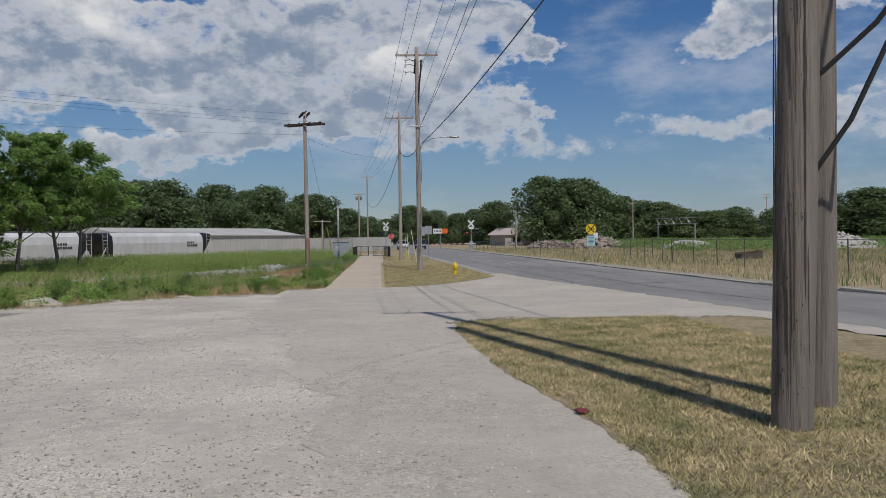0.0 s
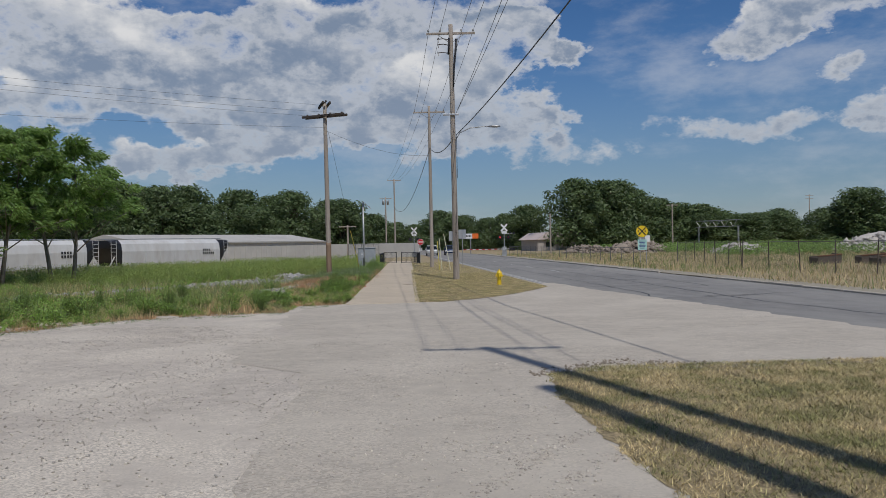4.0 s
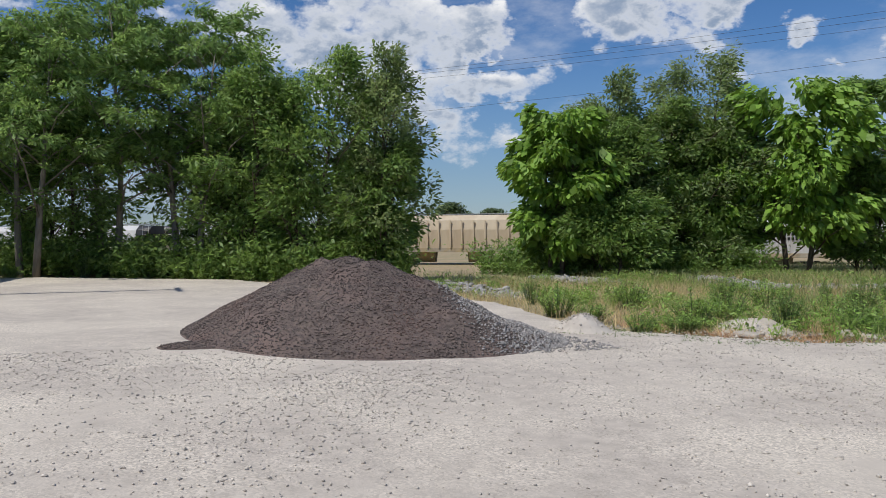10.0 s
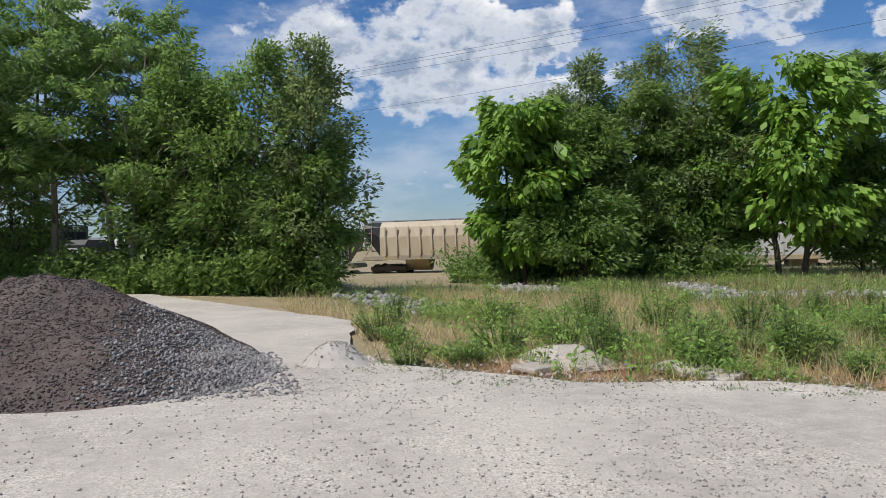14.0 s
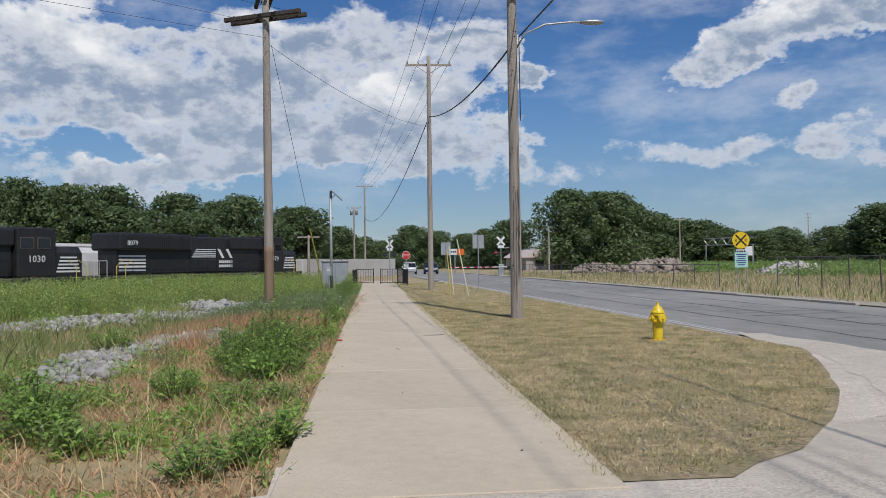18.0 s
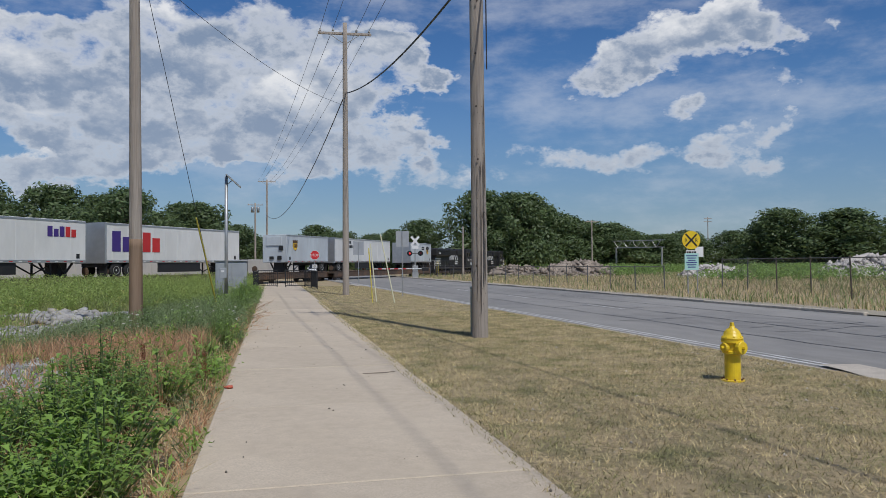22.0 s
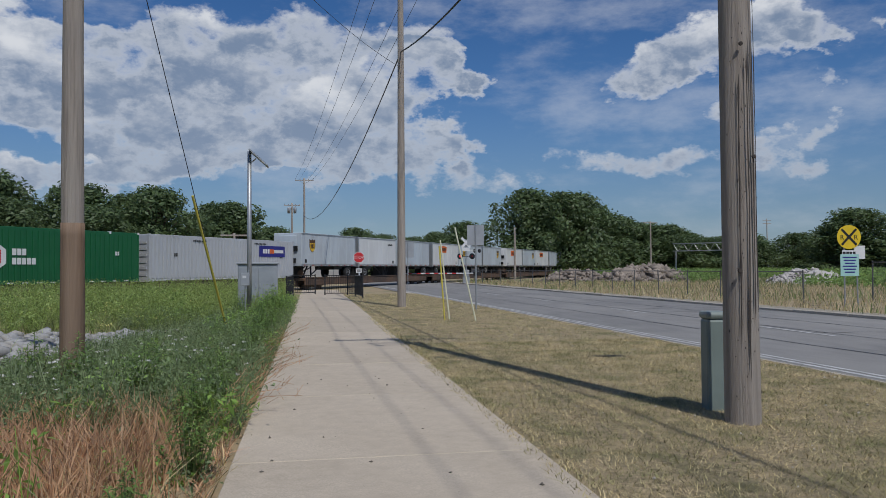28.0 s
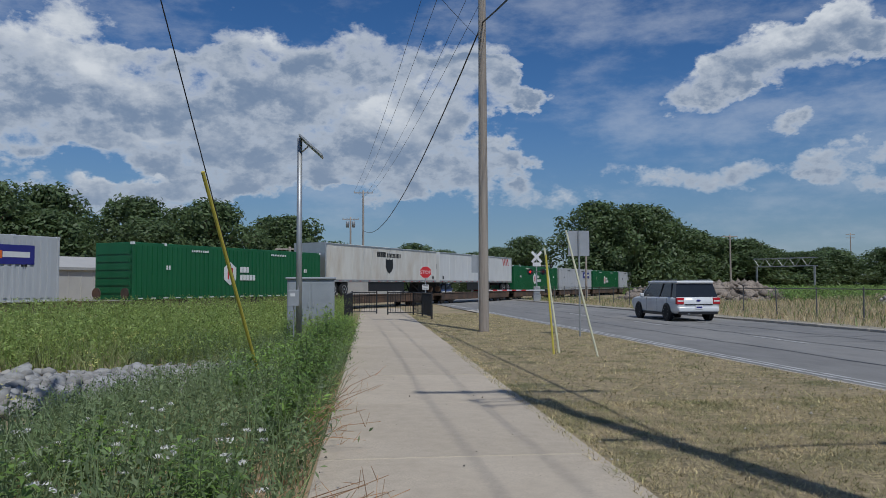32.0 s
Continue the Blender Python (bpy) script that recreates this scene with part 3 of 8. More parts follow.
def grown_tree(x, y, h, w, kind, seed):
    """A tree grown limb by limb: forked trunk, limbs, side branches, and a spray of leaves at each twig."""
    leaves, bark, n, size, label, base, limbs, stems, flat, spire, clump, droop, width = TREE_KIND[kind]
    rng = np.random.default_rng(seed)
    rnd = random.Random(seed)
    top = thing("tree", pose(x, y, gz(y) - 0.1), label, "tree", "trees beside the yard")
    bm = bmesh.new()
    twigs, rad, outw = [], [], []
    lean = [(rnd.uniform(-0.10, 0.10), rnd.uniform(-0.10, 0.10)) for _ in range(stems)]
    for s in range(stems):
        a = 6.283 * s / stems + rnd.uniform(0, 1)
        o = Vector((math.cos(a), math.sin(a), 0)) * (0 if stems == 1 else w * 0.07)
        r0 = (0.013 * h + 0.03) * (1.0 if stems == 1 else 0.75)
        hs = h * rnd.uniform(0.82, 0.97)
        spread = o.normalized() * w * 0.13 if stems > 1 else Vector()
        spine = [o + Vector((0, 0, -0.15))]
        for k in range(1, 7):
            f = k / 6
            spine.append(o + spread * f + Vector((lean[s][0] * h * f * f + rnd.uniform(-0.06, 0.06), lean[s][1] * h * f * f + rnd.uniform(-0.06, 0.06), hs * f)))
        tube(bm, spine, [r0 * (1.25 - 1.15 * k / 6) for k in range(7)], 7)
        for k in range(limbs // stems):
            f = base + (1 - base) * (k + rnd.random()) / (limbs // stems)
            i = min(5, int(f * 6))
            p = spine[i].lerp(spine[i + 1], f * 6 - i)
            ang = k * 2.4 + s + rnd.uniform(-0.5, 0.5)
            wide = w * 0.5 * (max(0.05, math.sin(math.pi * min(1, 0.22 + 0.74 * f))) ** 0.7) * (1 - spire * f) * rnd.uniform(0.6, 1.12)
            rise = wide * rnd.uniform(0.15, 0.75) + h * 0.03
            e = p + Vector((math.cos(ang) * wide, math.sin(ang) * wide, rise))
            e.z = min(e.z, h * rnd.uniform(0.93, 1.0))
            m = p.lerp(e, 0.5) + Vector((0, 0, wide * 0.10))
            rl = max(0.012, r0 * 0.42 * (1 - 0.7 * f))
            tube(bm, [p, m, e], [rl, rl * 0.7, 0.010], 5)
            d = (e - p).normalized()
            for q in range(5):
                g = 0.42 + 0.58 * (q + rnd.random() * 0.6) / 4.6
                t = p.lerp(m, g * 2) if g < 0.5 else m.lerp(e, min(1, g * 2 - 1))
                sd = Vector((-d.y, d.x, 0)) * (1 if q % 2 else -1) * wide * (0.34 if q < 4 else 0.0) * rnd.uniform(0.4, 1.1)
                tip = t + sd + Vector((0, 0, rnd.uniform(-0.08, 0.22) * wide))
                if sd.length > 0.1:
                    tube(bm, [t, t.lerp(tip, 0.6) + Vector((0, 0, 0.06)), tip], [0.012, 0.009, 0.005], 3)
                twigs.append(tip)
                rad.append(clump * w * rnd.uniform(0.55, 1.25))
                outw.append((tip - Vector((0, 0, tip.z))).normalized() * 0.8 + Vector((0, 0, 0.05)))
    part("trunk", bm, bark, top, smooth=True)
    v, f = leaf_cloud(rng, [tuple(t) for t in twigs], rad, n, size, droop, flat, np.array([tuple(o) for o in outw]), width)
    from_arrays("crown", v, f, leaves, top)
    return top


def tree(name, x, y, h, w, leaves, bark, n, size, label, seed, category="tree", base=0.25, lumps=16, stems=1, flat=0.85, z0=None, group="", spire=0.0, droop=0.2):
    rng = np.random.default_rng(seed)
    top = thing(name, pose(x, y, (gz(y) - 0.1) if z0 is None else z0, 0, 0, rng.uniform(0, 360)), label, category, group)
    cs, rs = [], []
    for k in range(lumps):
        f = (k + 0.5) / lumps
        zz = h * (base + (1 - base) * f)
        wide = w * 0.5 * (math.sin(math.pi * min(1, 0.28 + 0.70 * f)) ** 0.6) * (1 - spire * f)
        ang = k * 2.4 + rng.uniform(-0.5, 0.5)
        r = w * rng.uniform(0.09, 0.22) * (1 - 0.3 * f * (0.5 + spire))
        reach = max(0, wide - r * 0.6) * rng.uniform(0.25, 1.12)
        cs.append((math.cos(ang) * reach, math.sin(ang) * reach, min(zz, h - r * flat * 0.95)))
        rs.append(r)
    v, f = leaf_cloud(rng, cs, rs, n, size, droop, flat)
    bm = bmesh.new()
    for s in range(stems):
        ox, oy = (0, 0) if stems == 1 else (rng.uniform(-0.5, 0.5) * w * 0.25, rng.uniform(-0.5, 0.5) * w * 0.25)
        r0 = 0.018 * h * (1.0 if stems == 1 else 0.7) + 0.03
        tube(bm, [(ox, oy, -0.1), (ox * 0.9, oy * 0.9, h * 0.18), (ox * 0.6 + 0.1, oy * 0.6, h * 0.42), (ox * 0.4, oy * 0.4 + 0.1, h * 0.68), (ox * 0.2, oy * 0.2, h * 0.9)], [r0 * 1.25, r0, r0 * 0.8, r0 * 0.5, r0 * 0.15], 8)
    for c, r in list(zip(cs, rs)):
        zb = max(h * 0.15, c[2] - 0.25 * h - rng.uniform(0, 0.1) * h)
        tube(bm, [(0, 0, zb), (c[0] * 0.5, c[1] * 0.5, (zb + c[2]) * 0.5 + 0.05 * h), (c[0], c[1], c[2])], [0.008 * h + 0.01, 0.006 * h, 0.012], 5)
    part("trunk", bm, bark, top, smooth=True)
    from_arrays("crown", v, f, leaves, top)
    return top


NEAR_TREES = [
    ("a", -34.5, 13.4, 11.0, 6.4), ("a", -35.7, 16.6, 12.2, 6.9), ("a", -33.6, 19.7, 11.8, 6.0), ("m", -32.3, 22.1, 10.2, 4.8), ("m", -30.4, 24.2, 9.4, 4.6),
    ("p", -29.0, 26.5, 9.4, 4.4), ("m", -28.2, 26.2, 6.2, 3.2), ("a", -37.5, 11.5, 10.9, 5.2), ("m", -40.4, 9.5, 9.1, 4.2), ("m", -49.8, -0.8, 12.2, 6.8),
    ("c", -29.1, 35.3, 8.0, 3.6), ("p", -29.7, 38.3, 9.6, 4.2), ("p", -27.1, 41.2, 10.4, 5.0), ("m", -27.1, 36.8, 3.6, 4.0), ("c", -27.2, 42.8, 7.7, 3.6),
    ("c", -24.0, 44.7, 8.4, 4.3), ("a", -21.4, 49.4, 9.0, 5.0), ("a", -19.1, 52.6, 9.0, 5.3),
    ("m", -28.6, 37.6, 7.8, 3.9), ("m", -28.2, 40.0, 8.4, 4.0), ("m", -26.4, 42.6, 7.2, 3.6), ("m", -22.6, 47.2, 5.4, 3.4), ("m", -35.2, 20.6, 8.4, 5.0), ("m", -36.6, 14.6, 7.6, 4.6), ("m", -34.2, 23.0, 8.0, 4.6)]
TREE_KIND = {
    "a": (L_MID, M_BARK_PALE, 20000, 0.15, "tall airy tree of heaven with fine leaflets", 0.24, 40, 2, 0.5, 0.0, 0.075, 0.30, 0.32),
    "m": (L_DARK, M_BARK, 16000, 0.125, "dense dark green hedgerow tree", 0.04, 46, 2, 0.9, 0.25, 0.10, 0.2, 0.42),
    "p": (L_BLUE, M_BARK, 17000, 0.11, "tall narrow poplar with grey-green leaves", 0.04, 50, 2, 1.1, 0.45, 0.085, 0.1, 0.45),
    "c": (L_BRIGHT, M_BARK, 9500, 0.19, "bright green catalpa with large leaves", 0.08, 36, 2, 0.8, 0.12, 0.12, 0.6, 0.55)}
for i, (k, x, y, h, w) in enumerate(NEAR_TREES):
    grown_tree(x, y, h, w * 1.35, k, 100 + i)

FAR_TREES = [
    (-51.5, 119.4, 11.8, 9.4), (-48.6, 126.5, 13.2, 7.9), (-39.7, 125.0, 11.8, 9.0), (-31.4, 122.7, 9.1, 9.3), (-28.2, 139.2, 12.3, 11.4), (-18.8, 138.0, 11.9, 10.2), (-10.9, 145.1, 10.7, 9.9), (-7.5, 177.4, 9.3, 10.3),
    (-46.7, 114.7, 11.7, 7.9), (-43.2, 116.4, 12.2, 6.3), (-36.3, 122.7, 11.9, 9.1), (-24.2, 131.0, 9.0, 9.0), (-60, 108, 10, 10), (-68, 100, 9, 10), (-76, 92, 9.5, 10), (-84, 84, 9, 10), (-109.4, 65.7, 7.8, 8.2), (-106.7, 71.5, 6.8, 7.3),
    (10.6, 240.2, 12.6, 12.8), (19.4, 249.6, 11.4, 10.0), (23.1, 219.0, 9.3, 10.1), (31.5, 197.5, 11.6, 11.6), (38.8, 175.3, 16.3, 14.6), (48.9, 177.4, 15.9, 15.1), (60.5, 183.8, 12.0, 14.1), (70.7, 184.8, 10.5, 14.8),
    (87.3, 198.9, 8.5, 15.2), (100.2, 203.3, 9.8, 9.8), (109.0, 197.8, 9.5, 11.7), (100.3, 167.3, 12.7, 16.0), (110.2, 160.8, 12.3, 17.9), (79.7, 198.2, 9.4, 17.0), (122, 150, 12.7, 18.3), (95.3, 201.5, 8.9, 18), (132, 138, 12, 17), (140, 122, 12, 17),
    (-2, 200, 8, 9), (-16, 170, 10, 10), (3, 262, 9, 11), (116, 190, 9, 11), (124, 182, 8.5, 11), (-55, 116, 11, 9), (-34, 130, 12.4, 10), (-23, 143, 11.5, 10), (-14, 150, 11, 10), (-42, 121, 12.5, 9), (-49, 110, 9, 9), (-64, 104, 9.5, 10), (-72, 96, 10, 10), (-80, 88, 9, 10), (44, 172, 15.5, 13), (54, 181, 14, 13), (66, 186, 11, 13), (76, 192, 10, 13), (92, 190, 8.5, 13), (84, 186, 8, 12), (105, 178, 10.5, 13), (116, 168, 12, 14), (128, 146, 12, 15), (27, 208, 10, 11), (14, 226, 10, 11), (-12, 190, 9, 10), (136, 130, 12, 15), (145, 112, 11, 15), (150, 96, 11, 15)]
protos = []
for i, (x, y, h, w) in enumerate(FAR_TREES):
    if i < 7:
        t = tree("background_tree", x, y, 10.0, 9.0, L_FAR, M_BARK, 13000, 0.21, "dark green broadleaf tree in the far row", 300 + i, "tree", 0.02, 56, 1, 0.85, -0.3, "far trees")
        t.scale = (w / 7.2, w / 7.2, h / 10.0)
        protos.append(t)
    else:
        p = protos[i % 7]
        t = copy_thing(p, pose(x, y, -0.3, 0, 0, (i * 67) % 360))
        t.scale = (w / 7.2, w / 7.2, h / 10.0)


def far_woods():
    """The low line of distant woods all round."""
    rng = np.random.default_rng(5)
    cs, rs = [], []
    for k in range(520):
        a = rng.uniform(0, 2 * math.pi)
        d = rng.uniform(230, 330)
        r = rng.uniform(3.5, 6.0)
        x, y = math.sin(a) * d, 60 + math.cos(a) * d
        if abs(x + 4) < 14 and y > 0:
            continue
        cs.append((x, y, rng.uniform(0.3, 0.75) * r))
        rs.append(r)
    v, f = leaf_cloud(rng, cs, rs, 52000, 0.9)
    tagged(from_arrays("distant_woods", v, f, L_FAR), "dark line of distant woods", "woods", "", "stuff")


far_woods()


# ---- poles and wires ----
def pole_mesh(h, r0, r1, lean=(0, 0), sides=16, rough=0.008, seed=1):
    bm = bmesh.new()
    n = 14
    rings = []
    for i in range(n + 1):
        f = i / n
        r = r0 + (r1 - r0) * f
        ring = []
        for k in range(sides):
            a = 2 * math.pi * k / sides
            rr = r + rough * noise.noise((math.cos(a) * 3 + seed, math.sin(a) * 3, f * h * 0.4))
            ring.append(bm.verts.new((lean[0] * f + rr * math.cos(a), lean[1] * f + rr * math.sin(a), -0.3 + (h + 0.3) * f)))
        rings.append(ring)
    for a, b in zip(rings, rings[1:]):
        for k in range(sides):
            bm.faces.new((a[k], a[(k + 1) % sides], b[(k + 1) % sides], b[k]))
    bm.faces.new(rings[-1])
    return bm


def insulators(bm_parent, xs, z, y=0.0):
    for x in xs:
        part("insulator", lathe([(0.018, 0), (0.022, 0.05), (0.06, 0.06), (0.065, 0.09), (0.04, 0.11), (0.055, 0.13), (0.05, 0.16), (0.0, 0.18)], 10, Matrix.Translation((x, y, z))), M_INSUL, bm_parent, smooth=True)


def utility_pole(x, y, h, r0, r1, arm_z, arm_w, yaw, label, mat=None, lean=(0, 0), z0=None):
    top = thing("utility_pole", pose(x, y, gz(y) if z0 is None else z0, 0, 0, yaw), label, "utility pole", "utility poles")
    part("shaft", pole_mesh(h, r0, r1, lean, seed=x), mat or M_POLE, top, smooth=True)
    for z in arm_z:
        fx, fy = lean[0] * z / h, lean[1] * z / h
        part("crossarm", bbox(fx - arm_w / 2, fy + 0.10, z - 0.06, fx + arm_w / 2, fy + 0.20, z + 0.06, 0.01, 1), M_POLE, top)
        insulators(top, [fx - arm_w * 0.46, fx - arm_w * 0.22, fx + arm_w * 0.22, fx + arm_w * 0.46], z + 0.06, fy + 0.15)
        for sgn in (-1, 1):
            part("brace", tubes([(fx + sgn * arm_w * 0.28, fy + 0.10, z - 0.06), (fx + sgn * 0.08, fy + 0.12, z - 0.5)], 0.018, 6), M_GALV, top)
    return top


PB = utility_pole(3.46, 49.8, 14.1, 0.17, 0.115, [13.65], 2.7, -3, "weathered grey wooden utility pole with a street light", lean=(-0.05, 0.1))
PC = utility_pole(2.85, 72.6, 13.8, 0.17, 0.11, [13.3], 2.7, -3, "slender grey wooden utility pole with one crossarm")
PE = utility_pole(-1.6, 150, 14.4, 0.17, 0.12, [14.1], 2.6, -3, "distant wooden utility pole with one crossarm", z0=0)
PF = utility_pole(-3.5, 158, 11.5, 0.17, 0.12, [11.2], 2.4, -3, "distant wooden pole with transformer cans", z0=0)
P0 = utility_pole(4.43, 8.62, 13.2, 0.166, 0.15, [], 2.4, -3, "near weathered wooden pole with deep cracks and cables", mat=M_POLE_OLD, lean=(0.3, 0.0))
P02 = utility_pole(5.2, 9.45, 17.9, 0.145, 0.125, [17.4], 2.35, -3, "second weathered wooden pole close behind the first", mat=M_POLE_OLD)
for dx in (-0.45, 0.45):
    part("transformer_can", lathe([(0.0, -0.45), (0.22, -0.43), (0.24, 0.35), (0.20, 0.45), (0.0, 0.48)], 14, Matrix.Translation((dx, 0, 10.4))), M_GALV, PF, "grey transformer can", smooth=True)


def weathering(pole, r0, r1, h, face, seed):
    """Drying cracks and insect pits on the side of an old pole."""
    rnd = random.Random(seed)
    for k in range(5):
        a = face + rnd.uniform(-1.0, 1.0)
        z, top_z = rnd.uniform(0.1, 1.2), rnd.uniform(2.6, 5.5)
        bm = bmesh.new()
        pts = []
        while z < top_z:
            a += rnd.uniform(-0.025, 0.025)
            pts.append((a, z, rnd.uniform(0.004, 0.011)))
            z += rnd.uniform(0.12, 0.3)
        pts[0], pts[-1] = (pts[0][0], pts[0][1], 0.001), (pts[-1][0], pts[-1][1], 0.001)
        rows = []
        for b, zz, w in pts:
            r = r0 + (r1 - r0) * zz / h + 0.007
            rows.append([bm.verts.new((q * math.cos(b + d), q * math.sin(b + d), zz)) for d, q in ((-w / r, r), (0, r + 0.002), (w / r, r))])
        for p, q in zip(rows, rows[1:]):
            for i in (0, 1):
                bm.faces.new((p[i], p[i + 1], q[i + 1], q[i]))
        part("crack", bm, M_DARKWOOD, pole, "dark drying crack")
    bm = bmesh.new()
    for k in range(90):
        b, zz = face + rnd.gauss(0, 0.55), rnd.uniform(0.2, 4.8)
        r = r0 + (r1 - r0) * zz / h + 0.006
        w, l = rnd.uniform(0.003, 0.007) / r, rnd.uniform(0.004, 0.02)
        bm.faces.new([bm.verts.new((r * math.cos(b + d), r * math.sin(b + d), zz + e)) for d, e in ((-w, 0), (0, -l), (w, 0), (0, l))])
    part("pit", bm, M_DARKWOOD, pole, "dark insect pits")["kind"] = "stuff"


weathering(P0, 0.166, 0.15, 13.2, -2.09, 4)
weathering(PB, 0.17, 0.115, 14.1, -1.85, 6)


def street_light(pole):
    arm = part("lamp_arm", tubes([(0.1, 0, 7.7), (0.35, 0, 8.1), (0.9, 0, 8.35), (1.6, 0, 8.42), (2.0, 0, 8.42)], 0.028, 8), M_GALV, pole, "galvanised bracket arm", smooth=True)
    bm = lathe([(0.0, -0.34), (0.07, -0.32), (0.12, -0.1), (0.13, 0.15), (0.08, 0.33), (0.0, 0.35)], 14, pose(2.25, 0, 8.42, 0, 90, 0) @ Matrix.Diagonal((0.55, 1, 1, 1)))
    head = part("lamp_head", bm, M_GALV, arm, "grey cobra-head street lamp", smooth=True)


street_light(PB)
bx = thing("cable_pedestal", pose(3.56, 50.5, 0, 0, 0, -8), "grey-green plastic cable pedestal close behind a pole", "pedestal")
part("housing", bbox(-0.11, -0.11, -0.1, 0.11, 0.11, 0.98, 0.03), plain("guard_green_grey", (0.20, 0.245, 0.225), 0.5), bx)
part("lid", bbox(-0.122, -0.122, 0.98, 0.122, 0.122, 1.06, 0.03), plain("guard_lid", (0.24, 0.28, 0.26), 0.5), bx)
part("conduit", tubes([(0.165, -0.06, 5.6), (0.16, -0.06, 6.5), (0.15, -0.06, 8.0)], 0.014, 8), M_WIRE, PB)
for k in range(9):
    z = 1.5 + k * 1.1
    part("knot", lathe([(0.0, -0.012), (0.022, -0.01), (0.02, 0.008), (0.0, 0.01)], 8, pose(-0.02 + RND.uniform(-0.1, 0.1), -0.19 + z * 0.005, z, 90, 0, 0)), M_DARKWOOD, PB)


def cutouts(pole):
    """Fuse arms and risers hung below the crossarm."""
    for k, z in enumerate((13.2, 12.9, 12.45)):
        cut = part("fuse_cutout", tubes([(-0.12, -0.08, z), (-0.45, -0.16, z + 0.06), (-0.80, -0.2, z + 0.02)], [0.03, 0.02, 0.03], 6), M_DARKWOOD, pole, "dark fuse cutout on a short arm")
        part("fuse_tube", tubes([(-0.72, -0.2, z - 0.16), (-0.78, -0.2, z + 0.1)], 0.022, 6), M_INSUL, cut)
    part("riser", tubes([(0.26, -0.1, 13.25), (0.2, -0.12, 12.6), (0.1, -0.16, 11.6), (0.06, -0.17, 10.6)], [0.075, 0.06, 0.045, 0.03], 8), M_BLACK, pole, "thick black cable riser", smooth=True)
    part("riser", tubes([(-0.14, -0.1, 13.3), (-0.2, -0.1, 12.4)], [0.06, 0.05], 8), M_BLACK, pole, "thick black cable riser", smooth=True)
    part("bracket", bbox(-0.55, -0.14, 9.05, 0.3, -0.08, 9.15, 0.01), M_GALV, pole)


cutouts(PB)


def pole_a():
    top = thing("utility_pole", pose(-4.0, 54.3, 0.0, 0, 0, -24), "brown wooden pole with doubled dark crossarms", "utility pole", "utility poles")
    part("shaft", pole_mesh(10.7, 0.162, 0.11, (-0.1, 0.05), seed=4), M_POLE, top, smooth=True)
    part("butt", pole_mesh(2.2, 0.168, 0.157, (-0.02, 0.01), seed=4), M_POLE_BROWN, top, "reddish brown lower end", smooth=True)
    for z, w, turn in ((9.9, 2.9, 0), (10.55, 2.0, -52)):
        for s in (-1, 1):
            bm = bbox(-w / 2, -0.06, -0.07, w / 2, 0.06, 0.07, 0.012, 1)
            bmesh.ops.transform(bm, matrix=pose(-0.1, 0, z, 0, 0, turn) @ Matrix.Translation((0, s * 0.2, 0)), verts=bm.verts)
            part("crossarm", bm, M_DARKWOOD, top, "dark weathered double crossarm")
        for k in range(4):
            m = pose(-0.1, 0, z, 0, 0, turn) @ Matrix.Translation((-w / 2 + 0.25 + k * (w - 0.5) / 3, 0, 0.07))
            part("insulator", lathe([(0.02, 0), (0.06, 0.03), (0.065, 0.07), (0.03, 0.1), (0.0, 0.12)], 10, m), M_DARKWOOD, top, smooth=True)
    return top


PA = pole_a()


def wire(p, q, sag, r, name="overhead_wire", label="thin dark overhead wire between poles", n=20):
    p, q = Vector(p), Vector(q)
    pts = []
    for i in range(n + 1):
        f = i / n
        v = p.lerp(q, f)
        v.z -= sag * 4 * f * (1 - f)
        pts.append(v)
    return tagged(part(name, tubes(pts, r, 5), M_WIRE), label, "wire", "overhead wires")


for dx in (-1.24, -0.6, 0.6, 1.24):
    wire((3.46 + dx, 50.0, 13.87), (2.85 + dx, 72.8, 13.52), 0.25, 0.011)
    wire((2.85 + dx, 72.8, 13.52), (-1.6 + dx, 150.1, 14.3), 0.9, 0.011)
    wire((5.2 + dx * 0.9, 9.6, 17.65), (3.46 + dx, 50.0, 13.87), 0.5, 0.011)
for dx in (0.0, 0.55):
    wire((3.6, 49.8, 9.15), (4.9 + dx, 9.4, 12.6 + dx * 0.2), 0.45, 0.011)
wire((3.62, 49.75, 8.0), (6.7, 8.0, 9.8), 0.6, 0.022, label="thick black communication cable")
wire((3.4, 49.9, 7.75), (2.85, 72.5, 10.2), 0.55, 0.028, label="thick black communication cable")
wire((2.85, 72.7, 10.2), (-1.6, 150, 9.0), 2.6, 0.028, label="thick black communication cable")
for dx, dz in ((-1.2, 10.0), (0.9, 10.0), (-0.7, 10.65)):
    wire((-4.0 + dx * 0.9, 54.3 - dx * 0.4, dz), (-62 + dx, 6 + dx, 11.5), 1.2, 0.006)
wire((-4.0, 54.3, 9.2), (-62, 4, 9.0), 1.4, 0.006)
wire((-3.9, 54.4, 9.0), (-2.44, 59.8, 0.0), 0.0, 0.008, label="steel guy wire staked to the ground", n=4)
wire((-4.0, 54.3, 9.0), (2.85, 72.6, 9.6), 0.5, 0.008)


def guy_guard(x, y, lx, ly, ln, label, material):
    """A plastic sleeve on a guy wire."""
    d = Vector((lx, ly, 1.0)).normalized() * ln
    return tagged(part("guy_guard", tubes([(x, y, 0.0), (x + d.x, y + d.y, d.z)], 0.024, 8), material), label, "guy guard")


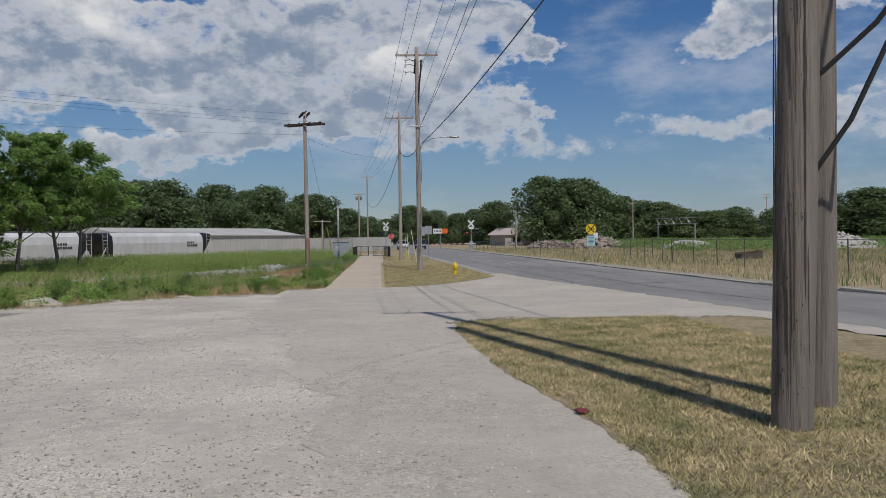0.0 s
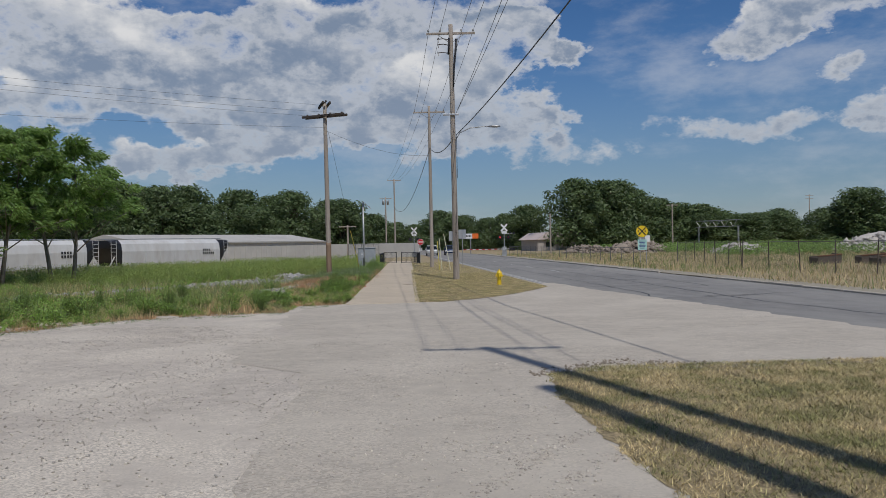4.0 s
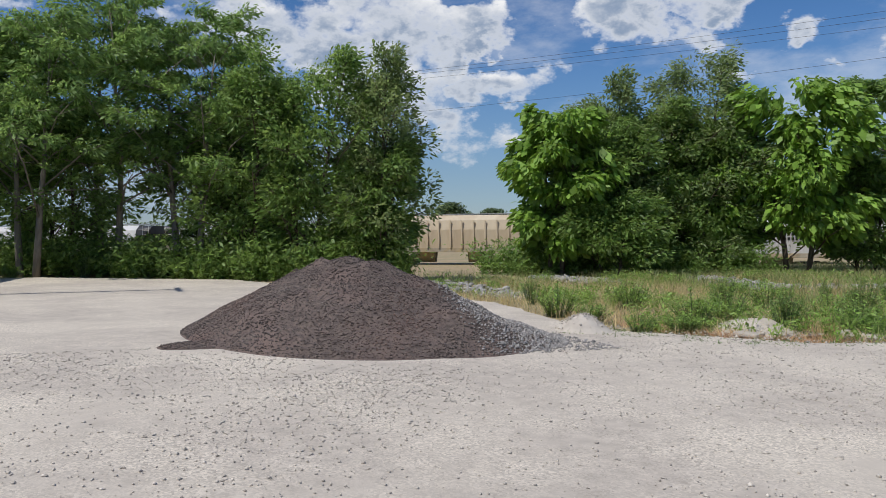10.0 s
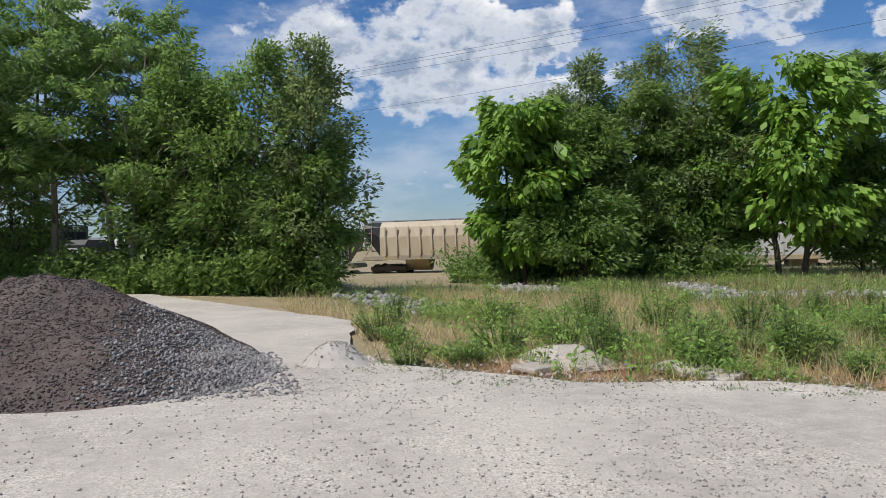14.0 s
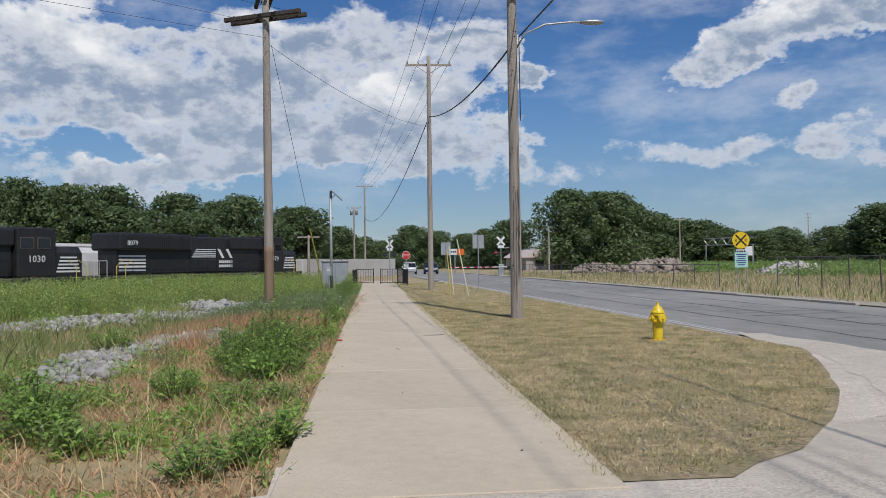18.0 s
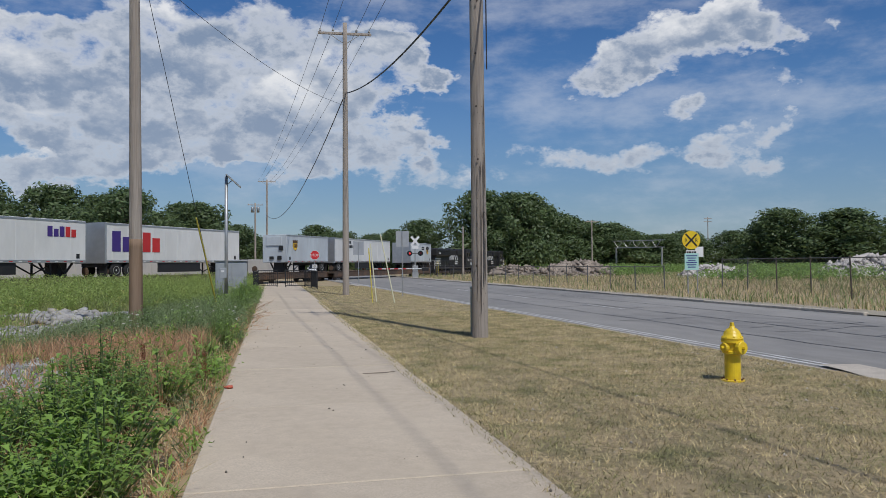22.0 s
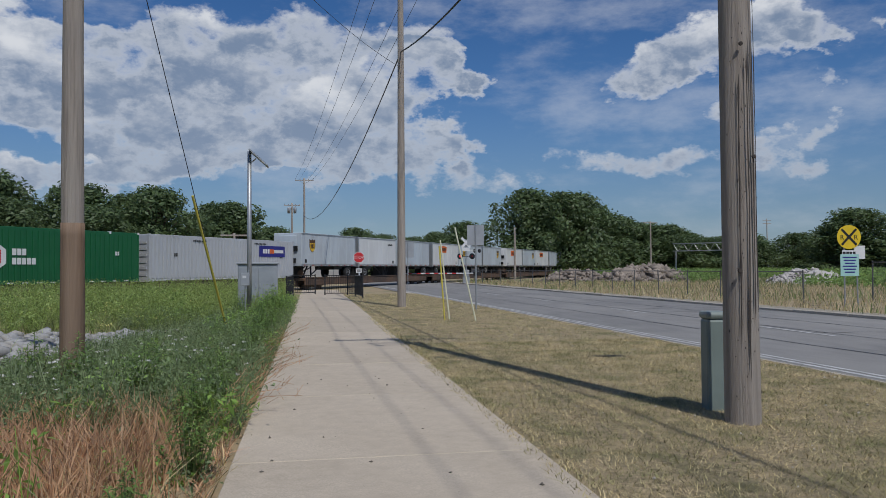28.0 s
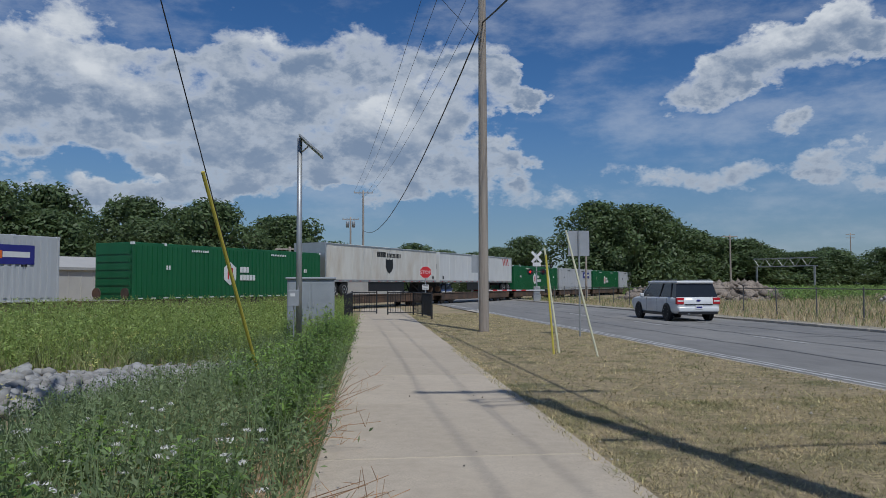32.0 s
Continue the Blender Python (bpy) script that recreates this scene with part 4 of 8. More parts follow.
M_GUARD = plain("guard_yellow", (0.62, 0.52, 0.08), 0.45)
M_GUARD_PALE = plain("guard_pale", (0.62, 0.60, 0.42), 0.5)
guy_guard(-2.44, 59.8, -0.173, -0.611, 3.5, "yellow plastic guard on a guy wire", M_GUARD)
guy_guard(3.15, 64.6, -0.06, 0.05, 2.2, "yellow plastic guard on a guy wire", M_GUARD)
guy_guard(3.35, 64.9, -0.06, 0.3, 2.5, "pale plastic guard on a guy wire", M_GUARD_PALE)
guy_guard(3.95, 64.0, -0.16, 0.3, 2.9, "pale plastic guard on a guy wire", M_GUARD_PALE)


# ---- hydrant ----
def hydrant():
    top = thing("fire_hydrant", pose(5.06, 43.45, 0, 0, 0, 12), "yellow painted cast-iron fire hydrant on the grass", "fire hydrant")
    part("barrel", lathe([(0.15, 0), (0.15, 0.03), (0.10, 0.035), (0.10, 0.36), (0.125, 0.37), (0.125, 0.40), (0.105, 0.41), (0.11, 0.50), (0.14, 0.51), (0.14, 0.545), (0.0, 0.55)], 24), M_HYD, top, smooth=False)
    part("bonnet", lathe([(0.135, 0.55), (0.135, 0.575), (0.12, 0.58), (0.105, 0.63), (0.075, 0.675), (0.035, 0.70), (0.035, 0.72), (0.0, 0.72)], 24), M_HYD, top, smooth=True)
    part("operating_nut", lathe([(0.03, 0.715), (0.026, 0.765), (0.0, 0.77)], 5), M_HYD, top)
    for ang, r, ln in ((0, 0.062, 0.10), (180, 0.062, 0.10), (-90, 0.085, 0.12)):
        m = pose(0, 0, 0.45, 0, 90, ang)
        noz = part("nozzle", lathe([(r * 0.8, 0.05), (r * 0.8, 0.05 + ln * 0.6), (r, 0.05 + ln * 0.6), (r, 0.05 + ln), (r * 0.9, 0.06 + ln), (0.0, 0.06 + ln)], 14, m), M_HYD, top, smooth=False)
        part("cap_nut", lathe([(0.022, 0.06 + ln), (0.02, 0.1 + ln), (0.0, 0.1 + ln)], 5, m), M_HYD, noz)
    for k in range(8):
        a = k * math.pi / 4 + 0.2
        part("bolt", lathe([(0.012, 0.0), (0.012, 0.02), (0.0, 0.022)], 6, Matrix.Translation((0.132 * math.cos(a), 0.132 * math.sin(a), 0.03))), M_RUST, top)
        part("bolt", lathe([(0.009, 0.0), (0.009, 0.016), (0.0, 0.018)], 6, Matrix.Translation((0.125 * math.cos(a), 0.125 * math.sin(a), 0.575))), M_HYD, top)


hydrant()


# ---- train ----
SPEED, OFF, RAIL = 22.4, 55.55, -0.15
TRAIN = []
M_LOCO = surf("locomotive_black", (0.014, 0.014, 0.015), (0.022, 0.020, 0.020), scale=2.5, rough=0.5, c3=(0.05, 0.038, 0.03), scale3=0.8, lo3=0.55, hi3=0.8)
M_WHITE = surf("trailer_white", (0.72, 0.72, 0.70), (0.66, 0.66, 0.645), scale=1.5, rough=0.4, c3=(0.60, 0.595, 0.57), scale3=0.5, stretch=(1, 1, 0.35))
M_CREAM = surf("trailer_cream", (0.68, 0.66, 0.60), (0.62, 0.60, 0.54), scale=1.5, rough=0.45, c3=(0.52, 0.46, 0.38), scale3=0.9, stretch=(1, 1, 0.3))
M_SILVER = surf("trailer_silver", (0.53, 0.58, 0.61), (0.49, 0.535, 0.565), scale=1.5, rough=0.4, c3=(0.41, 0.43, 0.45), scale3=0.5, stretch=(1, 1, 0.35))
M_GREY = surf("container_grey", (0.47, 0.485, 0.51), (0.43, 0.445, 0.465), scale=1.5, rough=0.5, c3=(0.38, 0.38, 0.385), scale3=0.5, stretch=(1, 1, 0.35))
M_GREEN = surf("container_green", (0.012, 0.115, 0.040), (0.010, 0.095, 0.032), scale=1.5, rough=0.42, c3=(0.02, 0.13, 0.05), scale3=0.6, stretch=(1, 1, 0.35))
M_RAILCAR = surf("railcar_brown", (0.10, 0.065, 0.045), (0.06, 0.045, 0.035), scale=3, rough=0.85, c3=(0.15, 0.085, 0.05), scale3=1.2)
M_HOPSILL = plain("sill_dust", (0.20, 0.17, 0.14), 0.8)
M_RUBBER = plain("tyre_rubber", (0.02, 0.02, 0.02), 0.85)
M_RIM = plain("wheel_rim", (0.55, 0.55, 0.54), 0.4, 0.3)
M_CHROME = plain("alloy_trim", (0.5, 0.51, 0.52), 0.35, 0.7)
M_GLASS = plain("dark_glass", (0.02, 0.024, 0.028), 0.06)
M_STEELWHEEL = surf("steel_wheel", (0.13, 0.10, 0.085), (0.08, 0.065, 0.055), scale=5, rough=0.7, metal=0.4)
M_RED, M_BLUE, M_ORANGE = plain("decal_red", (0.55, 0.03, 0.03), 0.4), plain("decal_blue", (0.03, 0.03, 0.22), 0.4), plain("decal_orange", (0.78, 0.16, 0.02), 0.4)
M_PURPLE, M_YELLOW, M_BROWN = plain("decal_purple", (0.06, 0.03, 0.20), 0.4), plain("decal_yellow", (0.80, 0.50, 0.02), 0.4), plain("decal_brown", (0.10, 0.05, 0.02), 0.4)
M_DECALW, M_DECALK = plain("decal_white", (0.75, 0.75, 0.74), 0.4), plain("decal_black", (0.02, 0.02, 0.02), 0.4)


def decal(parent, name, outline, material, y, z, x, label=""):
    """A thin flat sign on the side that faces +x; outline in (along, up), along counted backwards."""
    bm = prism([(-a, b) for a, b in outline], 0.012, pose(x, y, z, 0, 0, 90))
    return part(name, bm, material, parent, label)


def bar(w, h):
    return [(-w / 2, -h / 2), (w / 2, -h / 2), (w / 2, h / 2), (-w / 2, h / 2)]


def rib_row(top, name, x, y0, y1, z0, z1, step, depth, width, material):
    """Alike upright ribs, each an object on one shared mesh."""
    bm = bmesh.new()
    box(bm, x, -width / 2, z0, x + depth, width / 2, z1)
    bmesh.ops.recalc_face_normals(bm, faces=bm.faces)
    first = part(name, bm, material, top)
    y = y0 + step / 2
    first.matrix_basis = pose(0, y, 0)
    y += step
    while y < y1 - width:
        ob = new(name, first.data)
        ob.parent = top
        ob.matrix_basis = pose(0, y, 0)
        y += step


def shield(w, h):
    return [(-w / 2, h / 2), (-w / 2, -h * 0.1), (-w * 0.3, -h * 0.36), (0, -h / 2), (w * 0.3, -h * 0.36), (w / 2, -h * 0.1), (w / 2, h / 2), (w * 0.2, h * 0.42), (0, h * 0.5), (-w * 0.2, h * 0.42)]


def mark(top, kind, hw, ln, zm, hgt, rear=-1):
    x = hw + 0.012
    if kind == "shield":
        a = decal(top, "emblem", shield(0.8, 1.0), M_BROWN, -rear * (ln / 2 - 1.5), zm + 0.30, x, "brown shield emblem")
        decal(a, "emblem_field", shield(0.70, 0.66), M_YELLOW, -rear * (ln / 2 - 1.5), zm + 0.18, x + 0.008)
        for k in range(3):
            decal(a, "emblem_bar", bar(0.14, 0.34), M_BROWN, -rear * (ln / 2 - 1.5) + (k - 1) * 0.2, zm + 0.26, x + 0.016)
    elif kind == "tab":
        a = decal(top, "emblem", [(-0.95, -0.32), (0.95, -0.32), (1.02, 0.34), (0, 0.42), (-1.02, 0.34)], M_ORANGE, -ln * 0.1, zm + 0.55, x, "orange name panel")
        for k in range(6):
            decal(a, "letter_bar", bar(0.16, 0.34), M_DECALK, -ln * 0.1 - 0.62 + k * 0.25, zm + 0.55, x + 0.008)
    elif kind == "express":
        for k, c in enumerate((M_PURPLE, M_PURPLE, M_PURPLE, M_RED, M_RED)):
            decal(top, "letter_bar", bar(0.72, (1.3, 0.95, 1.3, 1.3, 0.95)[k]), c, -ln / 2 + 0.9 + k * 0.9, zm + 0.1 - (0.175 if k in (1, 4) else 0), x, "large coloured letter block")
    elif kind == "express_small":
        for k, c in enumerate((M_PURPLE, M_PURPLE, M_PURPLE, M_RED, M_RED)):
            decal(top, "letter_bar", bar(0.34, (0.6, 0.45, 0.6, 0.6, 0.45)[k]), c, ln / 2 - 2.6 + k * 0.42, zm + 0.55 - (0.075 if k in (1, 4) else 0), x, "coloured letter block")
    elif kind == "red_name":
        for k in range(4):
            decal(top, "letter_bar", [(-0.2, -0.32), (-0.08, -0.32), (0.2, 0.32), (0.02, 0.32)], M_RED, ln / 2 - 2.3 + k * 0.42, zm + 0.75, x)
    elif kind == "multi":
        a = decal(top, "emblem", bar(3.0, 0.75), M_BLUE, ln / 2 - 2.6, zm + 0.55, x, "dark blue name panel")
        for k in range(5):
            decal(a, "letter_bar", bar(0.2, 0.3), M_DECALW if k < 3 else M_ORANGE, ln / 2 - 3.6 + k * 0.27, zm + 0.55, x + 0.008)
        decal(a, "letter_bar", bar(1.1, 0.22), M_DECALW, ln / 2 - 1.85, zm + 0.55, x + 0.008)
    elif kind == "hexagon":
        hx = [(0.52 * math.sin(k * math.pi / 3), 0.62 * math.cos(k * math.pi / 3)) for k in range(6)]
        a = decal(top, "emblem", hx, M_DECALW, -ln * 0.06, zm - 0.05, x, "white hexagon emblem")
        for dx, w, h in ((-0.14, 0.1, 0.6), (0.14, 0.1, 0.6), (0, 0.3, 0.1)):
            decal(a, "emblem_bar", bar(w, h), M_RED, -ln * 0.06 + dx, zm - 0.05, x + 0.008)
        for row in range(2):
            for k in range(3 + 2 * row):
                decal(a, "letter_bar", bar(0.2, 0.3), M_DECALW, -ln * 0.06 + 0.85 + k * 0.25, zm + 0.17 - row * 0.42, x)
    elif kind == "crest":
        decal(top, "emblem", shield(1.0, 1.05), M_DECALK, 0.2, zm - 0.1, x, "black crest emblem")
        for k in range(5):
            decal(top, "letter_bar", bar(0.2, 0.36), M_DECALK, -1.4 + k * 0.24, zm + 0.72, x)
        for k in range(10):
            decal(top, "letter_bar", bar(0.13, 0.3), M_DECALK, -0.05 + k * 0.2, zm + 0.68, x)
    elif kind == "two_lines":
        for row, k in ((0.85, 5), (0.4, 7)):
            for j in range(k):
                decal(top, "letter_bar", bar(0.24, 0.3), M_DECALK, -ln / 2 + 2.2 + j * 0.33, zm + row, x)
    elif kind == "bars":
        for k in range(6):
            decal(top, "letter_bar", bar(0.11, 0.16), M_DECALK, ln / 2 - 1.6 + k * 0.16, zm + 0.7, x)


def wheel_pair(parent, y, z, r=0.48, hw=1.2):
    for sx in (1, -1):
        w = part("wheel", lathe([(0.12, -0.14), (r * 0.9, -0.14), (r, -0.09), (r, 0.09), (r * 0.9, 0.14), (0.12, 0.14)], 18, pose(sx * (hw - 0.16), y, z, 0, 90, 0)), M_RUBBER, parent, smooth=False)
        part("rim", lathe([(0.0, 0.0), (r * 0.52, 0.02), (r * 0.55, 0.15 if sx > 0 else -0.15), (r * 0.30, 0.11 * sx), (0.0, 0.16 * sx)], 14, pose(sx * (hw - 0.16), y, z, 0, 90, 0)), M_RIM, w)


def trailer(s0, s1, body, kind, label, deck=0.95, top_z=4.4, rear=-1):
    ln = s1 - s0 - 0.25
    top = thing("semi_trailer", pose(0, 0, 0), label, "trailer", "train load")
    zb, hw = deck + 0.95, 1.22
    part("body", bbox(-hw, -ln / 2, zb, hw, ln / 2, top_z, 0.03, 1), body, top)
    part("top_rail", bbox(hw - 0.01, -ln / 2 + 0.02, top_z - 0.13, hw + 0.018, ln / 2 - 0.02, top_z - 0.02), M_CHROME, top)
    part("side_rail", bbox(hw - 0.01, -ln / 2 + 0.02, zb + 0.01, hw + 0.02, ln / 2 - 0.02, zb + 0.16), M_CHROME, top)
    rib_row(top, "panel_rib", hw, -ln / 2, ln / 2, zb + 0.17, top_z - 0.14, 1.22, 0.012, 0.05, body)
    tape, k, y = (bmesh.new(), bmesh.new()), 0, -ln / 2 + 0.3
    while y < ln / 2 - 0.4:
        box(tape[k % 2], hw + 0.02, y, zb + 0.05, hw + 0.026, y + 0.22, zb + 0.09)
        y, k = y + 0.6, k + 1
    part("marker_tape", tape[0], M_RED, top)
    part("marker_tape", tape[1], M_DECALW, top)
    end = rear * ln / 2
    for dy in (0.55, 1.75) if ln > 10 else (0.8,):
        wheel_pair(top, end - rear * (dy + 0.4), deck + 0.47)
    for sx in (-0.7, 0.7):
        part("landing_leg", tubes([(sx, -end + rear * 2.1, zb), (sx, -end + rear * 2.1, deck + 0.05)], 0.07, 6), M_BLACK, top)
        part("leg_foot", bbox(sx - 0.14, -end + rear * 2.1 - 0.16, deck + 0.02, sx + 0.14, -end + rear * 2.1 + 0.16, deck + 0.07), M_BLACK, top)
        part("brace", tubes([(sx, -end + rear * 3.5, zb), (sx, -end + rear * 2.15, deck + 0.3)], 0.05, 6), M_BLACK, top)
        part("hitch_strut", tubes([(sx, -end + rear * 0.5, zb), (sx, -end + rear * 1.3, deck)], 0.07, 6), M_BLACK, top)
        part("hitch_strut", tubes([(sx, -end + rear * 1.6, zb), (sx, -end + rear * 0.9, deck)], 0.06, 6), M_BLACK, top)
    part("cross_brace", tubes([(-0.7, -end + rear * 2.1, deck + 0.25), (0.7, -end + rear * 2.1, zb - 0.1)], 0.04, 6), M_BLACK, top)
    part("hitch", bbox(-0.5, min(-end + rear * 0.7, -end + rear * 1.4), deck, 0.5, max(-end + rear * 0.7, -end + rear * 1.4), zb, 0.04), M_BLACK, top)
    part("slider_box", bbox(-0.9, min(end - rear * 0.2, end - rear * 3.0), zb - 0.28, 0.9, max(end - rear * 0.2, end - rear * 3.0), zb, 0.03), M_BLACK, top)
    if ln > 10:
        part("side_skirt", bbox(hw - 0.12, -ln * 0.16, deck + 0.30, hw - 0.06, ln * 0.16, zb, 0.01, 1), M_BLACK, top, "dark box slung under the floor")
    part("mud_flap", bbox(0.5, end - rear * 0.2 - 0.01, deck + 0.05, 1.15, end - rear * 0.2 + 0.01, zb - 0.2), M_RUBBER, top)
    mark(top, kind, hw, ln, (zb + top_z) / 2, top_z - zb, rear)
    part("rear_door_frame", bbox(-hw - 0.015, min(end + rear * 0.04, end - rear * 0.10), zb - 0.05, hw + 0.015, max(end + rear * 0.04, end - rear * 0.10), top_z + 0.01, 0.02, 1), M_CHROME, top)
    front = part("front_unit", bbox(-0.8, min(-end, -end - rear * 0.08), top_z - 1.0, 0.8, max(-end, -end - rear * 0.08), top_z - 0.2, 0.03), body, top)
    for sx, z0, z1 in ((0.35, 0.25, 0.6), (-0.45, 0.3, 0.55), (0.5, 1.1, 1.5)):
        part("placard", bbox(sx, min(-end, -end - rear * 0.09), zb + z0, sx + 0.4, max(-end, -end - rear * 0.09), zb + z1), M_DECALK, front)
    part("side_placard", bbox(hw, -end + rear * 0.6 - 0.12, zb + 0.25, hw + 0.014, -end + rear * 0.6 + 0.12, zb + 0.52), M_DECALK, top)
    TRAIN.append((top, (s0 + s1) / 2, OFF, RAIL))
    return top


def container(s0, s1, body, kind, label, zb=1.05, top_z=3.68):
    ln = s1 - s0 - 0.35
    top = thing("shipping_container", pose(0, 0, 0), label, "container", "train load")
    hw = 1.22
    part("body", bbox(-hw, -ln / 2, zb, hw, ln / 2, top_z, 0.02, 1), body, top)
    rib_row(top, "corrugation", hw - 0.001, -ln / 2 + 0.15, ln / 2 - 0.15, zb + 0.18, top_z - 0.14, 0.30, 0.03, 0.14, body)
    bm = bmesh.new()
    for k in range(6):
        z = zb + 0.3 + k * 0.36
        box(bm, -hw + 0.15, -ln / 2 - 0.03, z, hw - 0.15, -ln / 2, z + 0.14)
        box(bm, -hw + 0.15, ln / 2, z, hw - 0.15, ln / 2 + 0.03, z + 0.14)
    part("end_ribs", bm, body, top)
    for y in (-ln / 2, -ln * 0.37, ln * 0.37, ln / 2):
        part("corner_post", bbox(hw - 0.12, y - 0.09 if y > 0 else y, zb, hw + 0.035, y if y > 0 else y + 0.09, top_z + 0.012, 0.01, 1), body, top)
        part("corner_fitting", bbox(hw - 0.15, y - 0.10 if y > 0 else y - 0.005, top_z - 0.10, hw + 0.045, y + 0.005 if y > 0 else y + 0.10, top_z + 0.02), M_DECALW if body is M_GREEN else body, top)
    bm = bmesh.new()
    y = -ln / 2 + 0.3
    while y < ln / 2 - 0.4:
        box(bm, hw + 0.032, y, zb + 0.04, hw + 0.037, y + 0.3, zb + 0.09)
        y += 0.75
    part("marker_tape", bm, M_DECALW, top)
    for dy, dz, k in ((-ln / 2 + 2.0, 2.0, 2), (ln / 2 - 1.6, 2.0, 2), (-ln / 2 + 3.6, 2.35, 8), (2.5, 2.35, 9)):
        for j in range(k):
            decal(top, "letter_bar", bar(0.1, 0.2 if k == 2 else 0.1), M_DECALW if body is M_GREEN else M_DECALK, dy + j * 0.15, zb + dz - (0.5 if k == 2 else 0), hw + 0.036)
    mark(top, kind, hw + 0.025, ln, (zb + top_z) / 2, top_z - zb)
    TRAIN.append((top, (s0 + s1) / 2, OFF, RAIL))
    return top


def truck(parent, y, z=0.0):
    """A railway truck with two axles."""
    fr = part("truck", bbox(0.75, y - 1.25, z + 0.38, 0.98, y + 1.25, z + 0.66, 0.05), M_STEELWHEEL, parent, "rusty railway truck")
    part("truck_bolster", bbox(-0.98, y - 0.25, z + 0.3, 1.02, y + 0.25, z + 0.78, 0.05), M_STEELWHEEL, fr)
    for dy in (-0.85, 0.85):
        for sx in (1, -1):
            part("rail_wheel", lathe([(0.0, -0.06), (0.40, -0.06), (0.42, -0.02), (0.40, 0.06), (0.0, 0.07)], 18, pose(sx * 0.72, y + dy, z + 0.41, 0, 90, 0)), M_STEELWHEEL, fr)


def flat_car(s0, s1, well=False):
    ln = s1 - s0
    top = thing("flat_car", pose(0, 0, 0), "long rust-brown intermodal flat car", "rail car", "train cars")
    part("deck", bbox(-1.15, -ln / 2 + 0.5, 0.78, 1.15, ln / 2 - 0.5, 0.98, 0.03, 1), M_RAILCAR, top)
    part("sill", bbox(1.02, -ln / 2 + 0.6, 0.45, 1.16, ln / 2 - 0.6, 0.80, 0.02, 1), M_RAILCAR, top)
    part("centre_sill", bbox(-0.35, -ln / 2, 0.45, 0.35, ln / 2, 0.8), M_RAILCAR, top)
    part("guard_rail", bbox(1.10, -ln / 2 + 0.7, 0.98, 1.18, ln / 2 - 0.7, 1.06), M_RAILCAR, top)
    for e in (-1, 1):
        truck(top, e * (ln / 2 - 2.3))
        part("coupler", bbox(-0.12, min(e * ln / 2, e * (ln / 2 + 0.35)), 0.5, 0.12, max(e * ln / 2, e * (ln / 2 + 0.35)), 0.75), M_STEELWHEEL, top)
        part("handbrake_wheel", lathe([(0.0, -0.02), (0.26, -0.02), (0.26, 0.02), (0.0, 0.02)], 14, pose(0.8, e * (ln / 2 - 0.5), 1.35, 90, 0, 0)), M_RAILCAR, top)
    TRAIN.append((top, (s0 + s1) / 2, OFF, RAIL))


